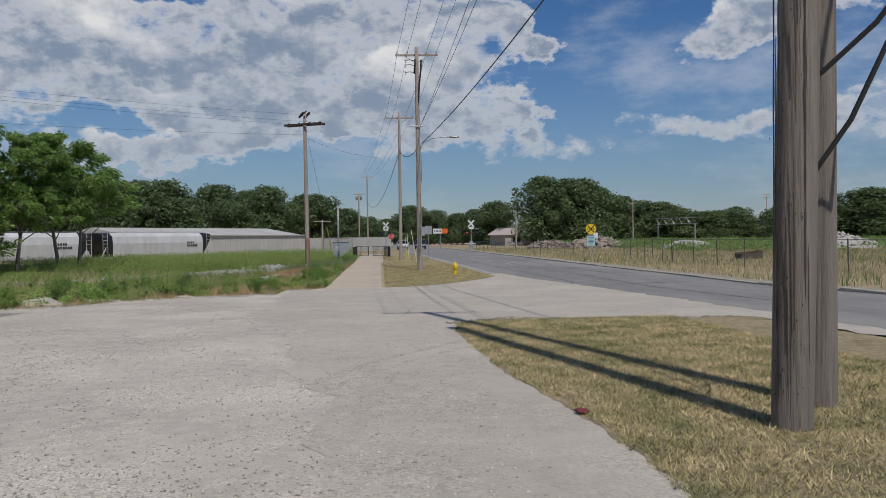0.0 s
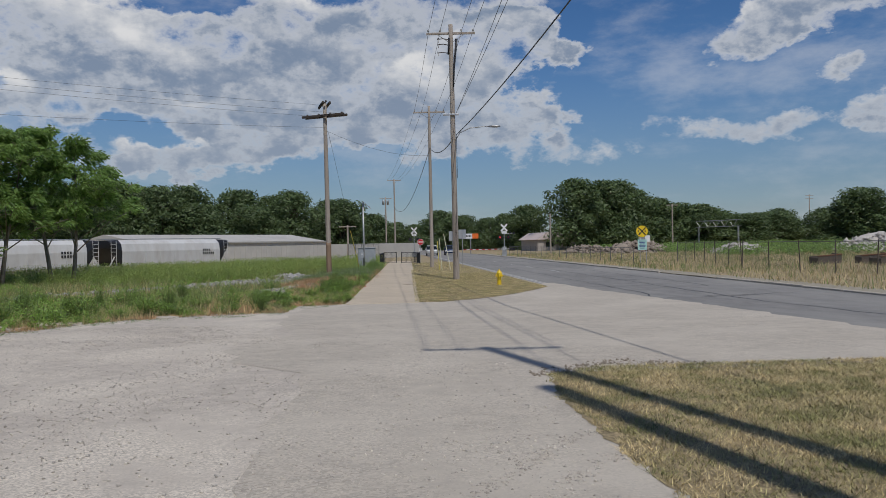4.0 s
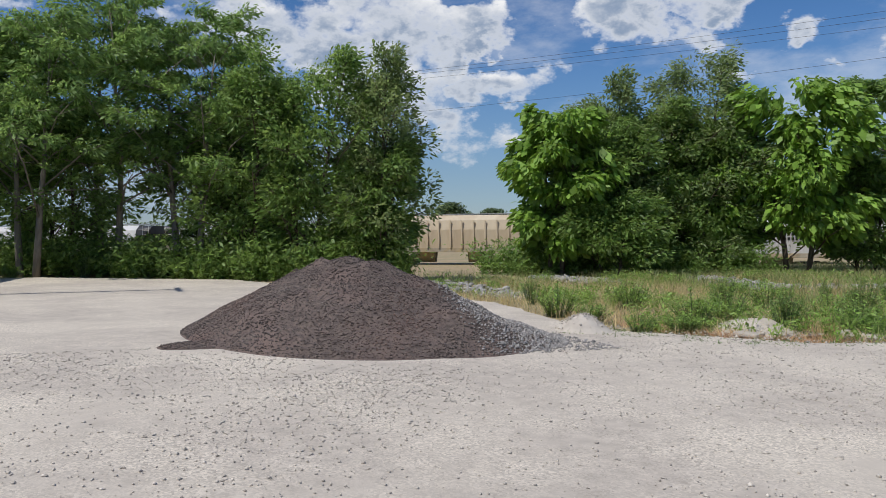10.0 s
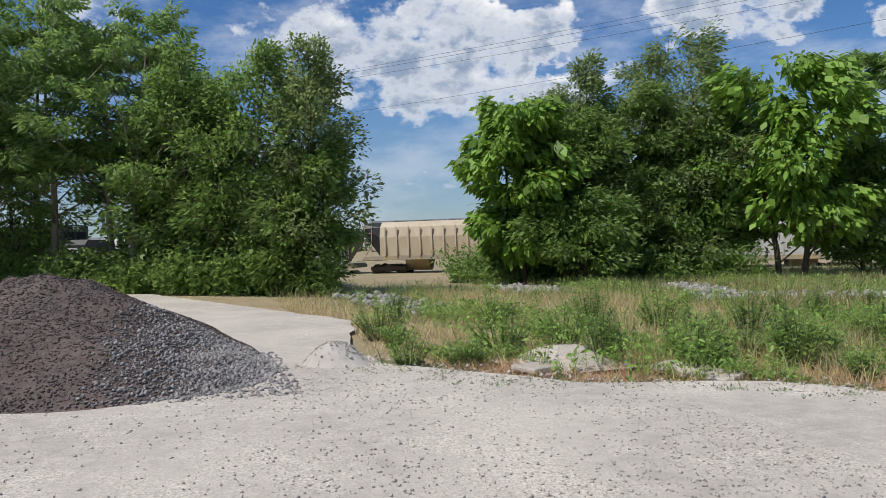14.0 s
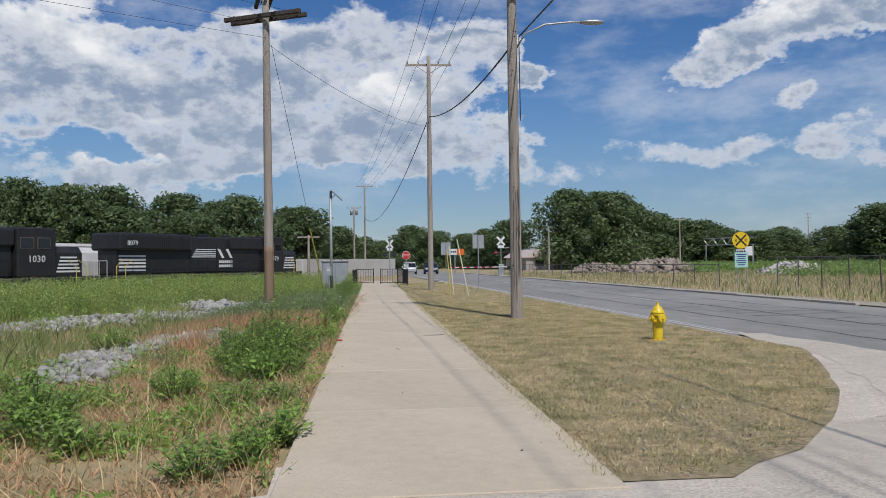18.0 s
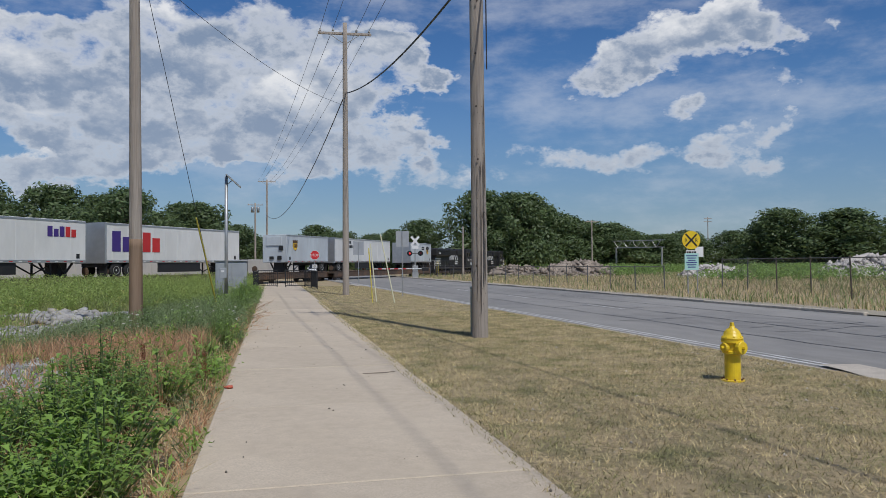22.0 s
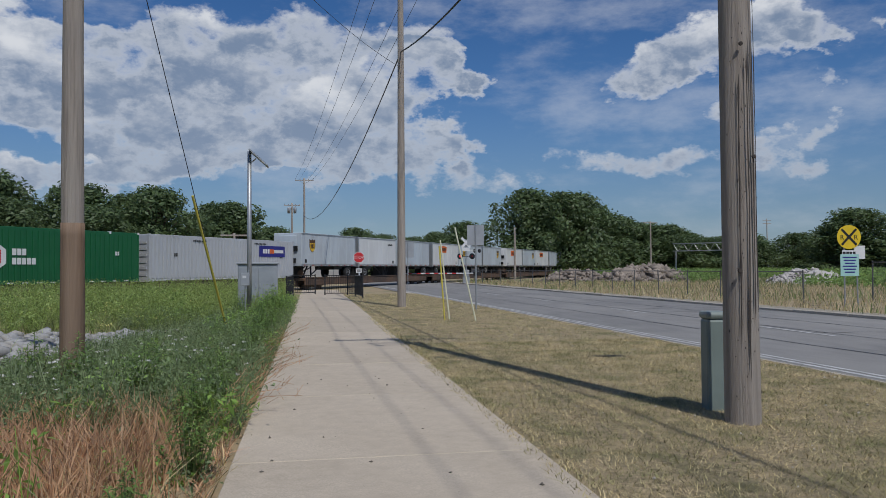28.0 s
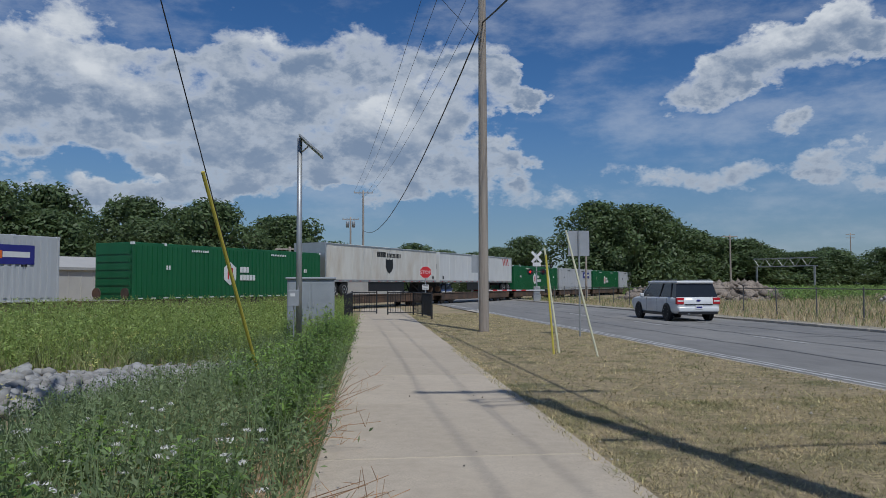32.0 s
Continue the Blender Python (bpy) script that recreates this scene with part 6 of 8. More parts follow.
# ---- long grey warehouse beyond the tracks ----
def warehouse():
    M_WH = surf("warehouse_siding", (0.50, 0.48, 0.44), (0.46, 0.44, 0.405), scale=0.8, rough=0.7, c3=(0.42, 0.40, 0.37), scale3=0.3)
    x, y = on_track(62.6, 68.0)
    top = thing("warehouse", pose(x, y, -0.7, 0, 0, -math.degrees(HEAD)), "long low beige metal warehouse beyond the tracks", "building")
    bm = prism([(-14, 0), (0, 0), (0, 3.3), (-7, 4.4), (-14, 3.3)], 30, pose(-0.5, 12, 0))
    part("wall", bm, M_WH, top)
    rib_row(top, "siding_rib", -0.5, -3, 27, 0.0, 3.25, 0.9, 0.03, 0.06, M_WH)
    part("roof_edge", bbox(-0.6, -3.2, 3.25, -0.3, 27.2, 3.42), plain("roof_trim", (0.4, 0.39, 0.37), 0.6), top)
    part("annex", bbox(-12, 27, 0, -1.2, 52, 2.9, 0.02, 1), M_WH, top)


warehouse()
mp = thing("marker_post", pose(-22.6, 9.7, gz(9.7)), "thin dark marker post with a white top", "post")
part("post", tubes([(0, 0, -0.2), (0, 0, 0.9)], 0.022, 6), M_BLACK, mp)
part("cap", tubes([(0, 0, 0.9), (0, 0, 1.6)], 0.035, 8), M_DECALW, mp, "white upper end")


# ---- weeds, grass and stones ----
def field_bound(x):
    """The southern edge of the weeds, as y for an x."""
    return table(x, (-60, -33, -30, -20, -17, -12.0, -10.6, -8.3, -7.6, -5.4, -2.95, -2.9, -1.3), (20, 21, 22, 25, 26, 25.2, 25.3, 27.2, 29.3, 30.9, 31.5, 33.9, 34.4))


def in_weeds(x, y):
    return x < -1.38 and y > field_bound(x) and -0.845 * x + 0.534 * y < 51.5


def scatter(rng, n, x0, x1, y0, y1, keep):
    out = []
    rnd = random.Random(int(rng.integers(1 << 30))).random
    while len(out) < n:
        x, y = x0 + (x1 - x0) * rnd(), y0 + (y1 - y0) * rnd()
        if keep(x, y, rnd()):
            out.append((x, y, gz(y) - 0.07 + swale(x, y)))
    return np.array(out)


def blades(name, P, hmin, hmax, width, lean, material, label, rng, category="grass", parent=None):
    """Grass: one bent blade of two quads at each place."""
    n = len(P)
    a = rng.uniform(0, 2 * math.pi, n)
    h = (hmin + (hmax - hmin) * rng.random(n) ** 1.3)[:, None]
    w = (width * (0.6 + 0.8 * rng.random(n)))[:, None]
    side = np.stack([np.cos(a), np.sin(a), 0 * a], 1)
    d = rng.normal(size=(n, 2)) * lean
    tip = np.concatenate([d, np.ones((n, 1))], 1)
    m1 = P + np.concatenate([d * 0.3, np.full((n, 1), 0.55)], 1) * h
    t = P + tip * h
    v = np.stack([P - side * w, P + side * w, m1 + side * w * 0.8, m1 - side * w * 0.8, t + side * w * 0.12, t - side * w * 0.12], 1).reshape(-1, 3)
    k = 6 * np.arange(n)[:, None]
    f = np.concatenate([k + np.array([[0, 1, 2, 3]]), k + np.array([[3, 2, 4, 5]])])
    ob = from_arrays(name, v, f, material, parent)
    return tagged(ob, label, category, "", "stuff")


def turf(name, P, hmin, hmax, width, lean, material, label, rng):
    """Mown grass: one pointed blade at each place."""
    n = len(P)
    a = rng.uniform(0, 2 * math.pi, n)
    h = (hmin + (hmax - hmin) * rng.random(n) ** 1.5)[:, None]
    side = np.stack([np.cos(a), np.sin(a), 0 * a], 1) * (width * (0.6 + 0.8 * rng.random(n)))[:, None]
    tip = P + np.concatenate([rng.normal(size=(n, 2)) * lean, np.ones((n, 1))], 1) * h
    v = np.stack([P - side, P + side, tip], 1).reshape(-1, 3)
    return tagged(from_arrays(name, v, np.arange(3 * n).reshape(n, 3), material), label, "grass", "", "stuff")


def leafy_weeds(name, P, hmin, hmax, leaf, per, spread, material, label, rng, category="weeds"):
    """Leafy stalks: leaves along several leaning stems at each place."""
    n = len(P)
    h = hmin + (hmax - hmin) * rng.random(n)
    stems = np.concatenate([rng.normal(size=(n, per, 2)) * spread, np.ones((n, per, 1))], 2)
    f = rng.random((n, per)) ** 0.7
    c = P[:, None] + stems * (h[:, None] * f)[..., None]
    c[..., :2] += rng.normal(size=(n, per, 2)) * leaf * 0.7
    c = c.reshape(-1, 3)
    m = len(c)
    s = (leaf * (0.5 + 0.9 * rng.random(m)))[:, None]
    nr = rng.normal(size=(m, 3)) * 0.6 + np.array([0, 0, 0.7])
    nr /= np.linalg.norm(nr, axis=1)[:, None]
    a = np.cross(nr, rng.normal(size=(m, 3)))
    a /= np.linalg.norm(a, axis=1)[:, None]
    b = np.cross(nr, a)
    v = np.stack([c - a * s, c + b * s * 0.36, c + a * s - np.array([0, 0, 0.25]) * s, c - b * s * 0.36], 1)
    # thin stems
    k = 3
    base = np.repeat(P, k, 0)
    tip = (P[:, None] + stems[:, :k] * h[:, None, None]).reshape(-1, 3)
    off = np.array([0.004, 0.002, 0])
    sv = np.stack([base - off, base + off, tip + off * 0.5, tip - off * 0.5], 1)
    v = np.concatenate([v, sv]).reshape(-1, 3)
    ob = from_arrays(name, v, np.arange(len(v)).reshape(-1, 4), material)
    return tagged(ob, label, category, "", "stuff")


def patch(x, y, s, k):
    return noise.noise((x * s, y * s, k)) * 0.5 + 0.5


ROCK_LINES = [((-28.5, 34.5), (-24.5, 34.5), 1.4, 260), ((-24.0, 39.5), (-18.8, 37.6), 1.4, 380), ((-18.8, 38.5), (-11.3, 47.0), 1.2, 260), ((-11.3, 47.0), (-8.5, 54.5), 1.4, 340), ((-8.5, 54.5), (-6.0, 59.0), 1.2, 260), ((-7.6, 60.4), (-5.2, 63.2), 2.0, 560), ((-5.2, 63.2), (-3.7, 66.4), 1.9, 450), ((-5.0, 40.2), (-5.6, 43.6), 0.9, 420), ((-5.6, 43.6), (-4.9, 47.6), 1.25, 620), ((-4.4, 46.8), (-3.4, 44.6), 0.75, 130), ((-26, 28.0), (-19.5, 29.0), 1.4, 200)]


def near_rocks(x, y):
    for (ax, ay), (bx_, by), w, _ in ROCK_LINES:
        dx, dy = bx_ - ax, by - ay
        t = max(0, min(1, ((x - ax) * dx + (y - ay) * dy) / (dx * dx + dy * dy)))
        if math.hypot(x - ax - dx * t, y - ay - dy * t) < w * 0.8:
            return True
    return False


def rock_mesh(seed):
    bm = bmesh.new()
    bmesh.ops.create_icosphere(bm, subdivisions=1, radius=1.0)
    for v in bm.verts:
        d = 1 + 0.55 * noise.noise(v.co * 1.1 + Vector((seed * 7.3, 0, 0))) + 0.30 * noise.noise(v.co * 4.3 + Vector((seed * 3.1, 5, 0)))
        v.co = Vector((v.co.x * d * 1.2, v.co.y * d * 0.95, v.co.z * d * 0.72))
    me = bpy.data.meshes.new("rock")
    bm.to_mesh(me)
    bm.free()
    me.materials.append(M_ROCK)
    return me


def riprap():
    top = thing("riprap", pose(0, 0, 0), "pale limestone riprap lining the weedy ditch", "rocks")
    meshes = [rock_mesh(k) for k in range(7)]
    rng = np.random.default_rng(31)
    made, rest = 0, []
    for (ax, ay), (bx_, by), w, n in reversed(ROCK_LINES):
        for k in range(int(n * 1.5)):
            t = rng.random()
            a, r = rng.uniform(0, 6.28), w * math.sqrt(rng.random()) * 0.75
            x, y = ax + (bx_ - ax) * t + r * math.cos(a), ay + (by - ay) * t + r * math.sin(a)
            s = rng.uniform(0.045, 0.125) * (1.15 if y > 58 else 0.72 if y < 50 and x > -8 else 1.0) * (1.5 if rng.random() < 0.15 else 1)
            z = gz(y) - 0.07 + swale(x, y) + s * 0.35 + rng.random() * 0.08
            if y > 57 or (x > -7 and y < 49):
                if made < 700 and rng.random() < 0.7:
                    ob = new("rock", meshes[k % 7])
                    ob.parent = top
                    ob.matrix_basis = pose(x, y, z, rng.uniform(0, 360), rng.uniform(0, 360), rng.uniform(0, 360)) @ Matrix.Scale(s, 4)
                    made += 1
                    continue
            rest.append((x, y, z, s))
    rest = np.array(rest)
    pebbles("rock_layer", rest[:, :3], rest[:, 3], M_ROCK_LAYER, top, "tumbled pale limestone rocks", rng, blocky=True)


riprap()


def vegetation():
    rng = np.random.default_rng(41)

    def dense(x, y, r):
        return in_weeds(x, y) and not (near_rocks(x, y) and r > 0.10)

    def nearness(x, y):
        """1 on the open dry ground beside the drive and the path, 0 in the thick grass behind."""
        d = min(1, max(0, (y - field_bound(x) - 0.3) / 4.5)) if x < -5 else min(1, max(0, (-x - 4.6) / 3)) if y < 52 else 1.0
        return 1 - d

    def green(x, y, r):
        if not dense(x, y, r):
            return False
        back = 1 - nearness(x, y) if y < 52 else min(1, 0.4 + max(0, (y - 53) / 6))
        return r < 0.06 * patch(x, y, 1.2, 3) + 0.9 * back * (0.25 + 1.0 * patch(x, y, 0.35, 1))

    g_green = leafy("grass_green", (0.255, 0.325, 0.105), (0.360, 0.375, 0.165))
    g_far = leafy("grass_far", (0.205, 0.265, 0.088), (0.280, 0.300, 0.128))
    blades("tall_green_grass", scatter(rng, 46000, -30, -1.4, 25, 84, green), 0.12, 0.55, 0.007, 0.38, g_green, "tall green grass and weeds in the ditch", rng)
    blades("far_grass", scatter(rng, 30000, -60, -6, 36, 92, lambda x, y, r: in_weeds(x, y) and not near_rocks(x, y) and r < 0.5 + 0.5 * patch(x, y, 0.2, 2)), 0.2, 0.6, 0.016, 0.35, g_far, "tall green grass towards the railway", rng)
    blades("dry_grass", scatter(rng, 70000, -26, -1.4, 25, 60, lambda x, y, r: dense(x, y, r) and r < 0.15 + 0.85 * patch(x, y, 0.5, 5) ** 2), 0.05, 0.32, 0.0055, 0.75, L_DRY, "dry straw-coloured grass", rng)
    blades("straw_tussocks", scatter(rng, 13000, -26, -4.5, 28, 50, lambda x, y, r: dense(x, y, r) and r < 2.2 * max(0, patch(x, y, 0.45, 6) - 0.5)), 0.2, 0.55, 0.0045, 0.35, L_DRY, "tall straw-coloured grass going to seed", rng)
    blades("rusty_growth", scatter(rng, 60000, -12, -1.4, 26, 56, lambda x, y, r: dense(x, y, r) and r < (0.12 + 1.0 * patch(x, y, 0.6, 8) ** 1.5) * (0.35 + 0.65 * nearness(x, y))), 0.02, 0.16, 0.006, 1.1, L_RED, "low rusty brown weeds", rng)
    blades("seed_stalks", scatter(rng, 9000, -6.0, -1.45, 43.6, 51.2, lambda x, y, r: dense(x, y, r) and x < -1.6 - 0.5 * patch(x, y, 2, 9) and r < 0.2 + patch(x, y, 0.7, 9)), 0.15, 0.5, 0.007, 0.35, L_RED, "stand of rusty seed stalks", rng)

    def bushes(x, y, r):
        return dense(x, y, r) and r < 2.5 * max(0, patch(x, y, 0.9, 12) - 0.55)

    leafy_weeds("leafy_weeds", scatter(rng, 2400, -12, -1.4, 26, 54, bushes), 0.06, 0.30, 0.035, 20, 0.5, L_WEED, "low leafy green weeds in clumps", rng)
    leafy_weeds("grey_tufts", scatter(rng, 900, -11, -1.4, 25, 52, lambda x, y, r: dense(x, y, r) and r < 2.0 * max(0, patch(x, y, 1.1, 18) - 0.5)), 0.05, 0.28, 0.022, 24, 0.5, L_WEED2, "grey-green tufts on the dry ground", rng)
    leafy_weeds("yard_edge_weeds", scatter(rng, 420, -11, -1.6, 23, 34.5, lambda x, y, r: -1.3 < y - field_bound(x) < 0.2), 0.03, 0.12, 0.022, 18, 0.8, L_WEED2, "small weeds creeping over the gravel", rng)
    leafy_weeds("edge_bushes", scatter(rng, 300, -3.0, -1.35, 36, 78, lambda x, y, r: dense(x, y, r) and r < 2.2 * max(0, patch(x, y, 0.5, 15) - 0.55) + (0.3 if y > 62 else 0)), 0.2, 0.7, 0.045, 40, 0.32, L_WEED, "bushy weeds overhanging the path", rng)
    leafy_weeds("grey_weeds", scatter(rng, 2600, -6, -1.38, 50.3, 72, lambda x, y, r: dense(x, y, r) and not near_rocks(x, y)), 0.25, 0.72, 0.028, 36, 0.3, L_WEED2, "grey-green flowering weeds", rng)
    leafy_weeds("back_weeds", scatter(rng, 4600, -24, -2.0, 50, 90, lambda x, y, r: dense(x, y, 1) and x < table(y, (50, 54, 58, 60, 66, 70, 90), (-10, -6.5, -8.0, -7.5, -4.8, -2.0, -2.0)) and r < 0.25 + patch(x, y, 0.5, 37)), 0.5, 1.25, 0.045, 38, 0.26, leafy("sweet_clover", (0.200, 0.290, 0.070), (0.285, 0.350, 0.100)), "shoulder-high green weeds before the railway", rng)
    leafy_weeds("mid_weeds", scatter(rng, 1500, -26, -8, 27, 62, lambda x, y, r: dense(x, y, r) and r < 2.2 * max(0, patch(x, y, 0.4, 20) - 0.47)), 0.2, 0.6, 0.05, 30, 0.3, L_WEED, "dense leafy weeds in the ditch", rng)
    clover = scatter(rng, 260, -24, -3, 54, 80, lambda x, y, r: dense(x, y, r) and x < -5 and r < 1.6 * max(0, patch(x, y, 0.3, 27) - 0.45))
    clover[:, 2] += rng.uniform(0.5, 0.85, len(clover))
    heads = leaf_cloud(rng, clover, np.full(len(clover), 0.10), 260 * 14, 0.02, 0.0, 0.5)
    tagged(from_arrays("yellow_flowers", heads[0], heads[1], plain("petal_yellow", (0.66, 0.62, 0.20), 0.7)), "pale yellow flower heads of clover", "flowers", "", "stuff")
    fl = scatter(rng, 90, -4.2, -1.5, 51.5, 56, lambda x, y, r: dense(x, y, r) and r < 1.5 * max(0, patch(x, y, 0.9, 25) - 0.4))
    fl[:, 2] += rng.uniform(0.35, 0.6, len(fl))
    heads = leaf_cloud(rng, fl, np.full(len(fl), 0.035), 90 * 16, 0.016, 0.0, 0.3)
    tagged(from_arrays("white_flowers", heads[0], heads[1], plain("petal_white", (0.72, 0.70, 0.64), 0.7)), "white flower heads of wild carrot", "flowers", "", "stuff")
    # dry twiggy weed leaning over the path
    bm = bmesh.new()
    for k in range(46):
        y = rng.uniform(50.5, 53.0) if k % 2 else rng.uniform(55, 58.5)
        p = Vector((-1.5 + rng.uniform(-0.2, 0.1), y, 0.05))
        q = p + Vector((rng.uniform(0.2, 0.75), rng.uniform(-0.35, 0.35), rng.uniform(0.05, 0.5)))
        tube(bm, [p, p.lerp(q, 0.5) + Vector((0, 0, 0.08)), q], [0.005, 0.004, 0.002], 4)
        for _ in range(4):
            s = p.lerp(q, rng.uniform(0.4, 0.95))
            tube(bm, [s, s + Vector((rng.uniform(-0.1, 0.16), rng.uniform(-0.14, 0.14), rng.uniform(0.0, 0.16)))], [0.003, 0.0015], 3)
    tagged(part("dry_twigs", bm, L_RED), "dry brown twigs leaning over the path", "weeds", "", "stuff")

    # lawn blades
    def on_lawn(x, y, r):
        return (1.2 + noise.noise((y * 2.1, 3, 0)) * 0.10 < x < min(road_l(y) - 0.55, (1.3 + 5.6 * max(0.02, min(1, (y - 34.4) / 7.2)) ** 0.55) if y < 41.5 else 99)) and r < 0.35 + 0.8 * patch(x, y, 0.8, 30)

    P = scatter(rng, 230000, 1.1, 7.3, 34.4, 58, on_lawn)
    P[:, 2] += 0.07
    turf("verge_grass", P, 0.02, 0.06, 0.0045, 0.9, M_BLADE, "short half-dry mown grass blades", rng)
    P = scatter(rng, 45000, 1.1, 7.0, 57.5, 88, on_lawn)
    P[:, 2] += 0.07
    turf("verge_grass_far", P, 0.02, 0.06, 0.009, 0.9, M_BLADE, "short half-dry mown grass blades", rng)
    P = scatter(rng, 190000, 2.2, 7.5, 4.8, 18.9, lambda x, y, r: x > table(y, (8.8, 12, 17, 18.3, 18.9), (2.85, 2.5, 2.38, 2.55, 3.3)) + abs(noise.noise((y * 2.3, x * 2.3, 0))) * 0.35 and r < 0.35 + 0.8 * patch(x, y, 0.8, 31))
    P[:, 2] += 0.07
    turf("corner_grass", P, 0.02, 0.065, 0.005, 0.9, M_BLADE, "short half-dry mown grass blades", rng)
    P = scatter(rng, 5200, 1.02, 1.3, 34.4, 66, lambda x, y, r: r < 0.3 + patch(x, y, 1.4, 33))
    P[:, 2] += 0.075
    blades("path_edge_grass", P, 0.02, 0.065, 0.004, 0.9, M_BLADE, "tufts of grass along the path's edge", rng)
    # right-hand field
    def field(x, y, r):
        return x > road_r(y) + 0.9 + 0.5 * patch(x, y, 0.4, 50) and r < 0.3 + 0.7 * patch(x, y, 0.25, 40)

    blades("field_grass", scatter(rng, 56000, 15, 60, 30, 125, lambda x, y, r: field(x, y, r) and (x < 32 or r < 0.5)), 0.10, 0.38, 0.014, 0.45, leafy("field_straw", (0.56, 0.455, 0.265), (0.44, 0.375, 0.20), trans=0.3), "tall dry straw grass in the vacant lot", rng)
    blades("field_green", scatter(rng, 16000, 15, 60, 26, 130, lambda x, y, r: field(x, y, r) and r < 0.05 + 0.9 * max(0, patch(x, y, 0.12, 60) - 0.45) + (0.04 if x > 40 else 0)), 0.15, 0.55, 0.02, 0.3, leafy("field_green", (0.175, 0.235, 0.075), (0.235, 0.270, 0.105)), "green weeds in the vacant lot", rng)
    leafy_weeds("field_bushes", scatter(rng, 2400, 36, 130, 84, 180, lambda x, y, r: r < 1.6 * max(0, patch(x, y, 0.07, 70) - 0.42)), 0.5, 1.5, 0.16, 40, 0.6, L_MID, "green scrub at the back of the vacant lot", rng, "bushes")
    leafy_weeds("tree_scrub", scatter(rng, 1500, -44, -16, 10, 58, lambda x, y, r: -0.845 * x + 0.534 * y < 52 and not 27.2 < y - 0.1 * (x + 29) < 34.6 and (abs(-0.845 * x + 0.534 * y - (39.2 if y < 30 else 45.5)) < 2.6) and y < 43.5), 0.5, 1.9, 0.12, 46, 0.3, L_DARK, "scrubby undergrowth beneath the trees", rng, "bushes")
    # loose stones on the yard
    P = scatter(rng, 46000, -11, 2.2, 4.5, 27.5, lambda x, y, r: not in_weeds(x, y) and pile_h(x, y) < 0.03 and r < 0.08 + 1.1 * max(0, patch(x, y, 0.35, 80) - 0.42) * (1 if x < -1.5 or y < 15 else 0.25))
    P[:, 2] += 0.075
    pebbles("yard_stones", P, 0.004 + 0.014 * rng.random(len(P)) ** 3, M_STONES, None, "loose gravel stones on the dusty yard", rng)
    # stones thrown up in lines by turning wheels
    tr = []
    for x0, y0, x1, y1, bend, n in ((0.1, 11.1, 2.4, 15.2, 0.2, 700), (0.3, 10.6, 2.4, 14.4, 0.2, 500), (-7, 12, -1.5, 24, -0.6, 350), (-6.6, 11, -0.8, 23, -0.6, 350), (-9.5, 16.5, -0.5, 18.6, 0.4, 350), (-9.5, 14.8, -0.5, 16.9, 0.4, 350), (-5, 6, -1.2, 19, 0.5, 400)):
        f = rng.random(n)
        nx, ny = -(y1 - y0), x1 - x0
        ln = math.hypot(nx, ny)
        o = bend * 4 * f * (1 - f) + rng.normal(size=n) * (0.05 if n > 450 else 0.22)
        xx, yy = x0 + (x1 - x0) * f + nx / ln * o, y0 + (y1 - y0) * f + ny / ln * o
        tr.append(np.stack([xx, yy, np.array([gz(q) for q in yy]) + 0.006], 1))
    tr = np.concatenate(tr)
    pebbles("track_stones", tr, 0.004 + 0.012 * rng.random(len(tr)) ** 2, M_STONES, None, "lines of loose stones beside wheel tracks", rng)
    P = scatter(rng, 1500, -11.5, -1.5, 22, 34, lambda x, y, r: abs(y - field_bound(x) + 0.2) < 0.9 * r)
    P[:, 2] += 0.07
    pebbles("edge_stones", P, 0.006 + 0.03 * rng.random(len(P)) ** 3, M_STONES, None, "loose stones along the edge of the weeds", rng)
    P = scatter(rng, 900, 1.0, 7.2, 34.2, 60, lambda x, y, r: on_lawn(x, y, 0) and r < 0.5 * (1 if x > 5.8 or y < 37 else 0.2))
    P[:, 2] += 0.085
    pebbles("lawn_stones", P, 0.006 + 0.016 * rng.random(len(P)) ** 3, M_STONES, None, "small stones strewn on the grass", rng)
    P = scatter(rng, 1500, 2.4, 9.0, 18.2, 19.6, lambda x, y, r: abs(y - table(x, (2.4, 3.8, 5.2, 7, 9), (18.3, 19.3, 18.5, 18.6, 18.4))) < 0.45 * r)
    P[:, 2] += 0.075
    pebbles("soil_clods", P, 0.006 + 0.026 * rng.random(len(P)) ** 3, plain("clod_earth", (0.30, 0.25, 0.19), 0.95, 0, 0.3), None, "brown clods of earth at the edge of the grass", rng)
    # bits on the path
    P = scatter(rng, 130, -1.3, 1.1, 34.5, 66, lambda x, y, r: True)
    P[:, 2] = 0.024
    pebbles("path_litter", P, 0.004 + 0.014 * rng.random(len(P)) ** 3, M_JOINT, None, "dark specks of leaf litter on the path", rng)


vegetation()


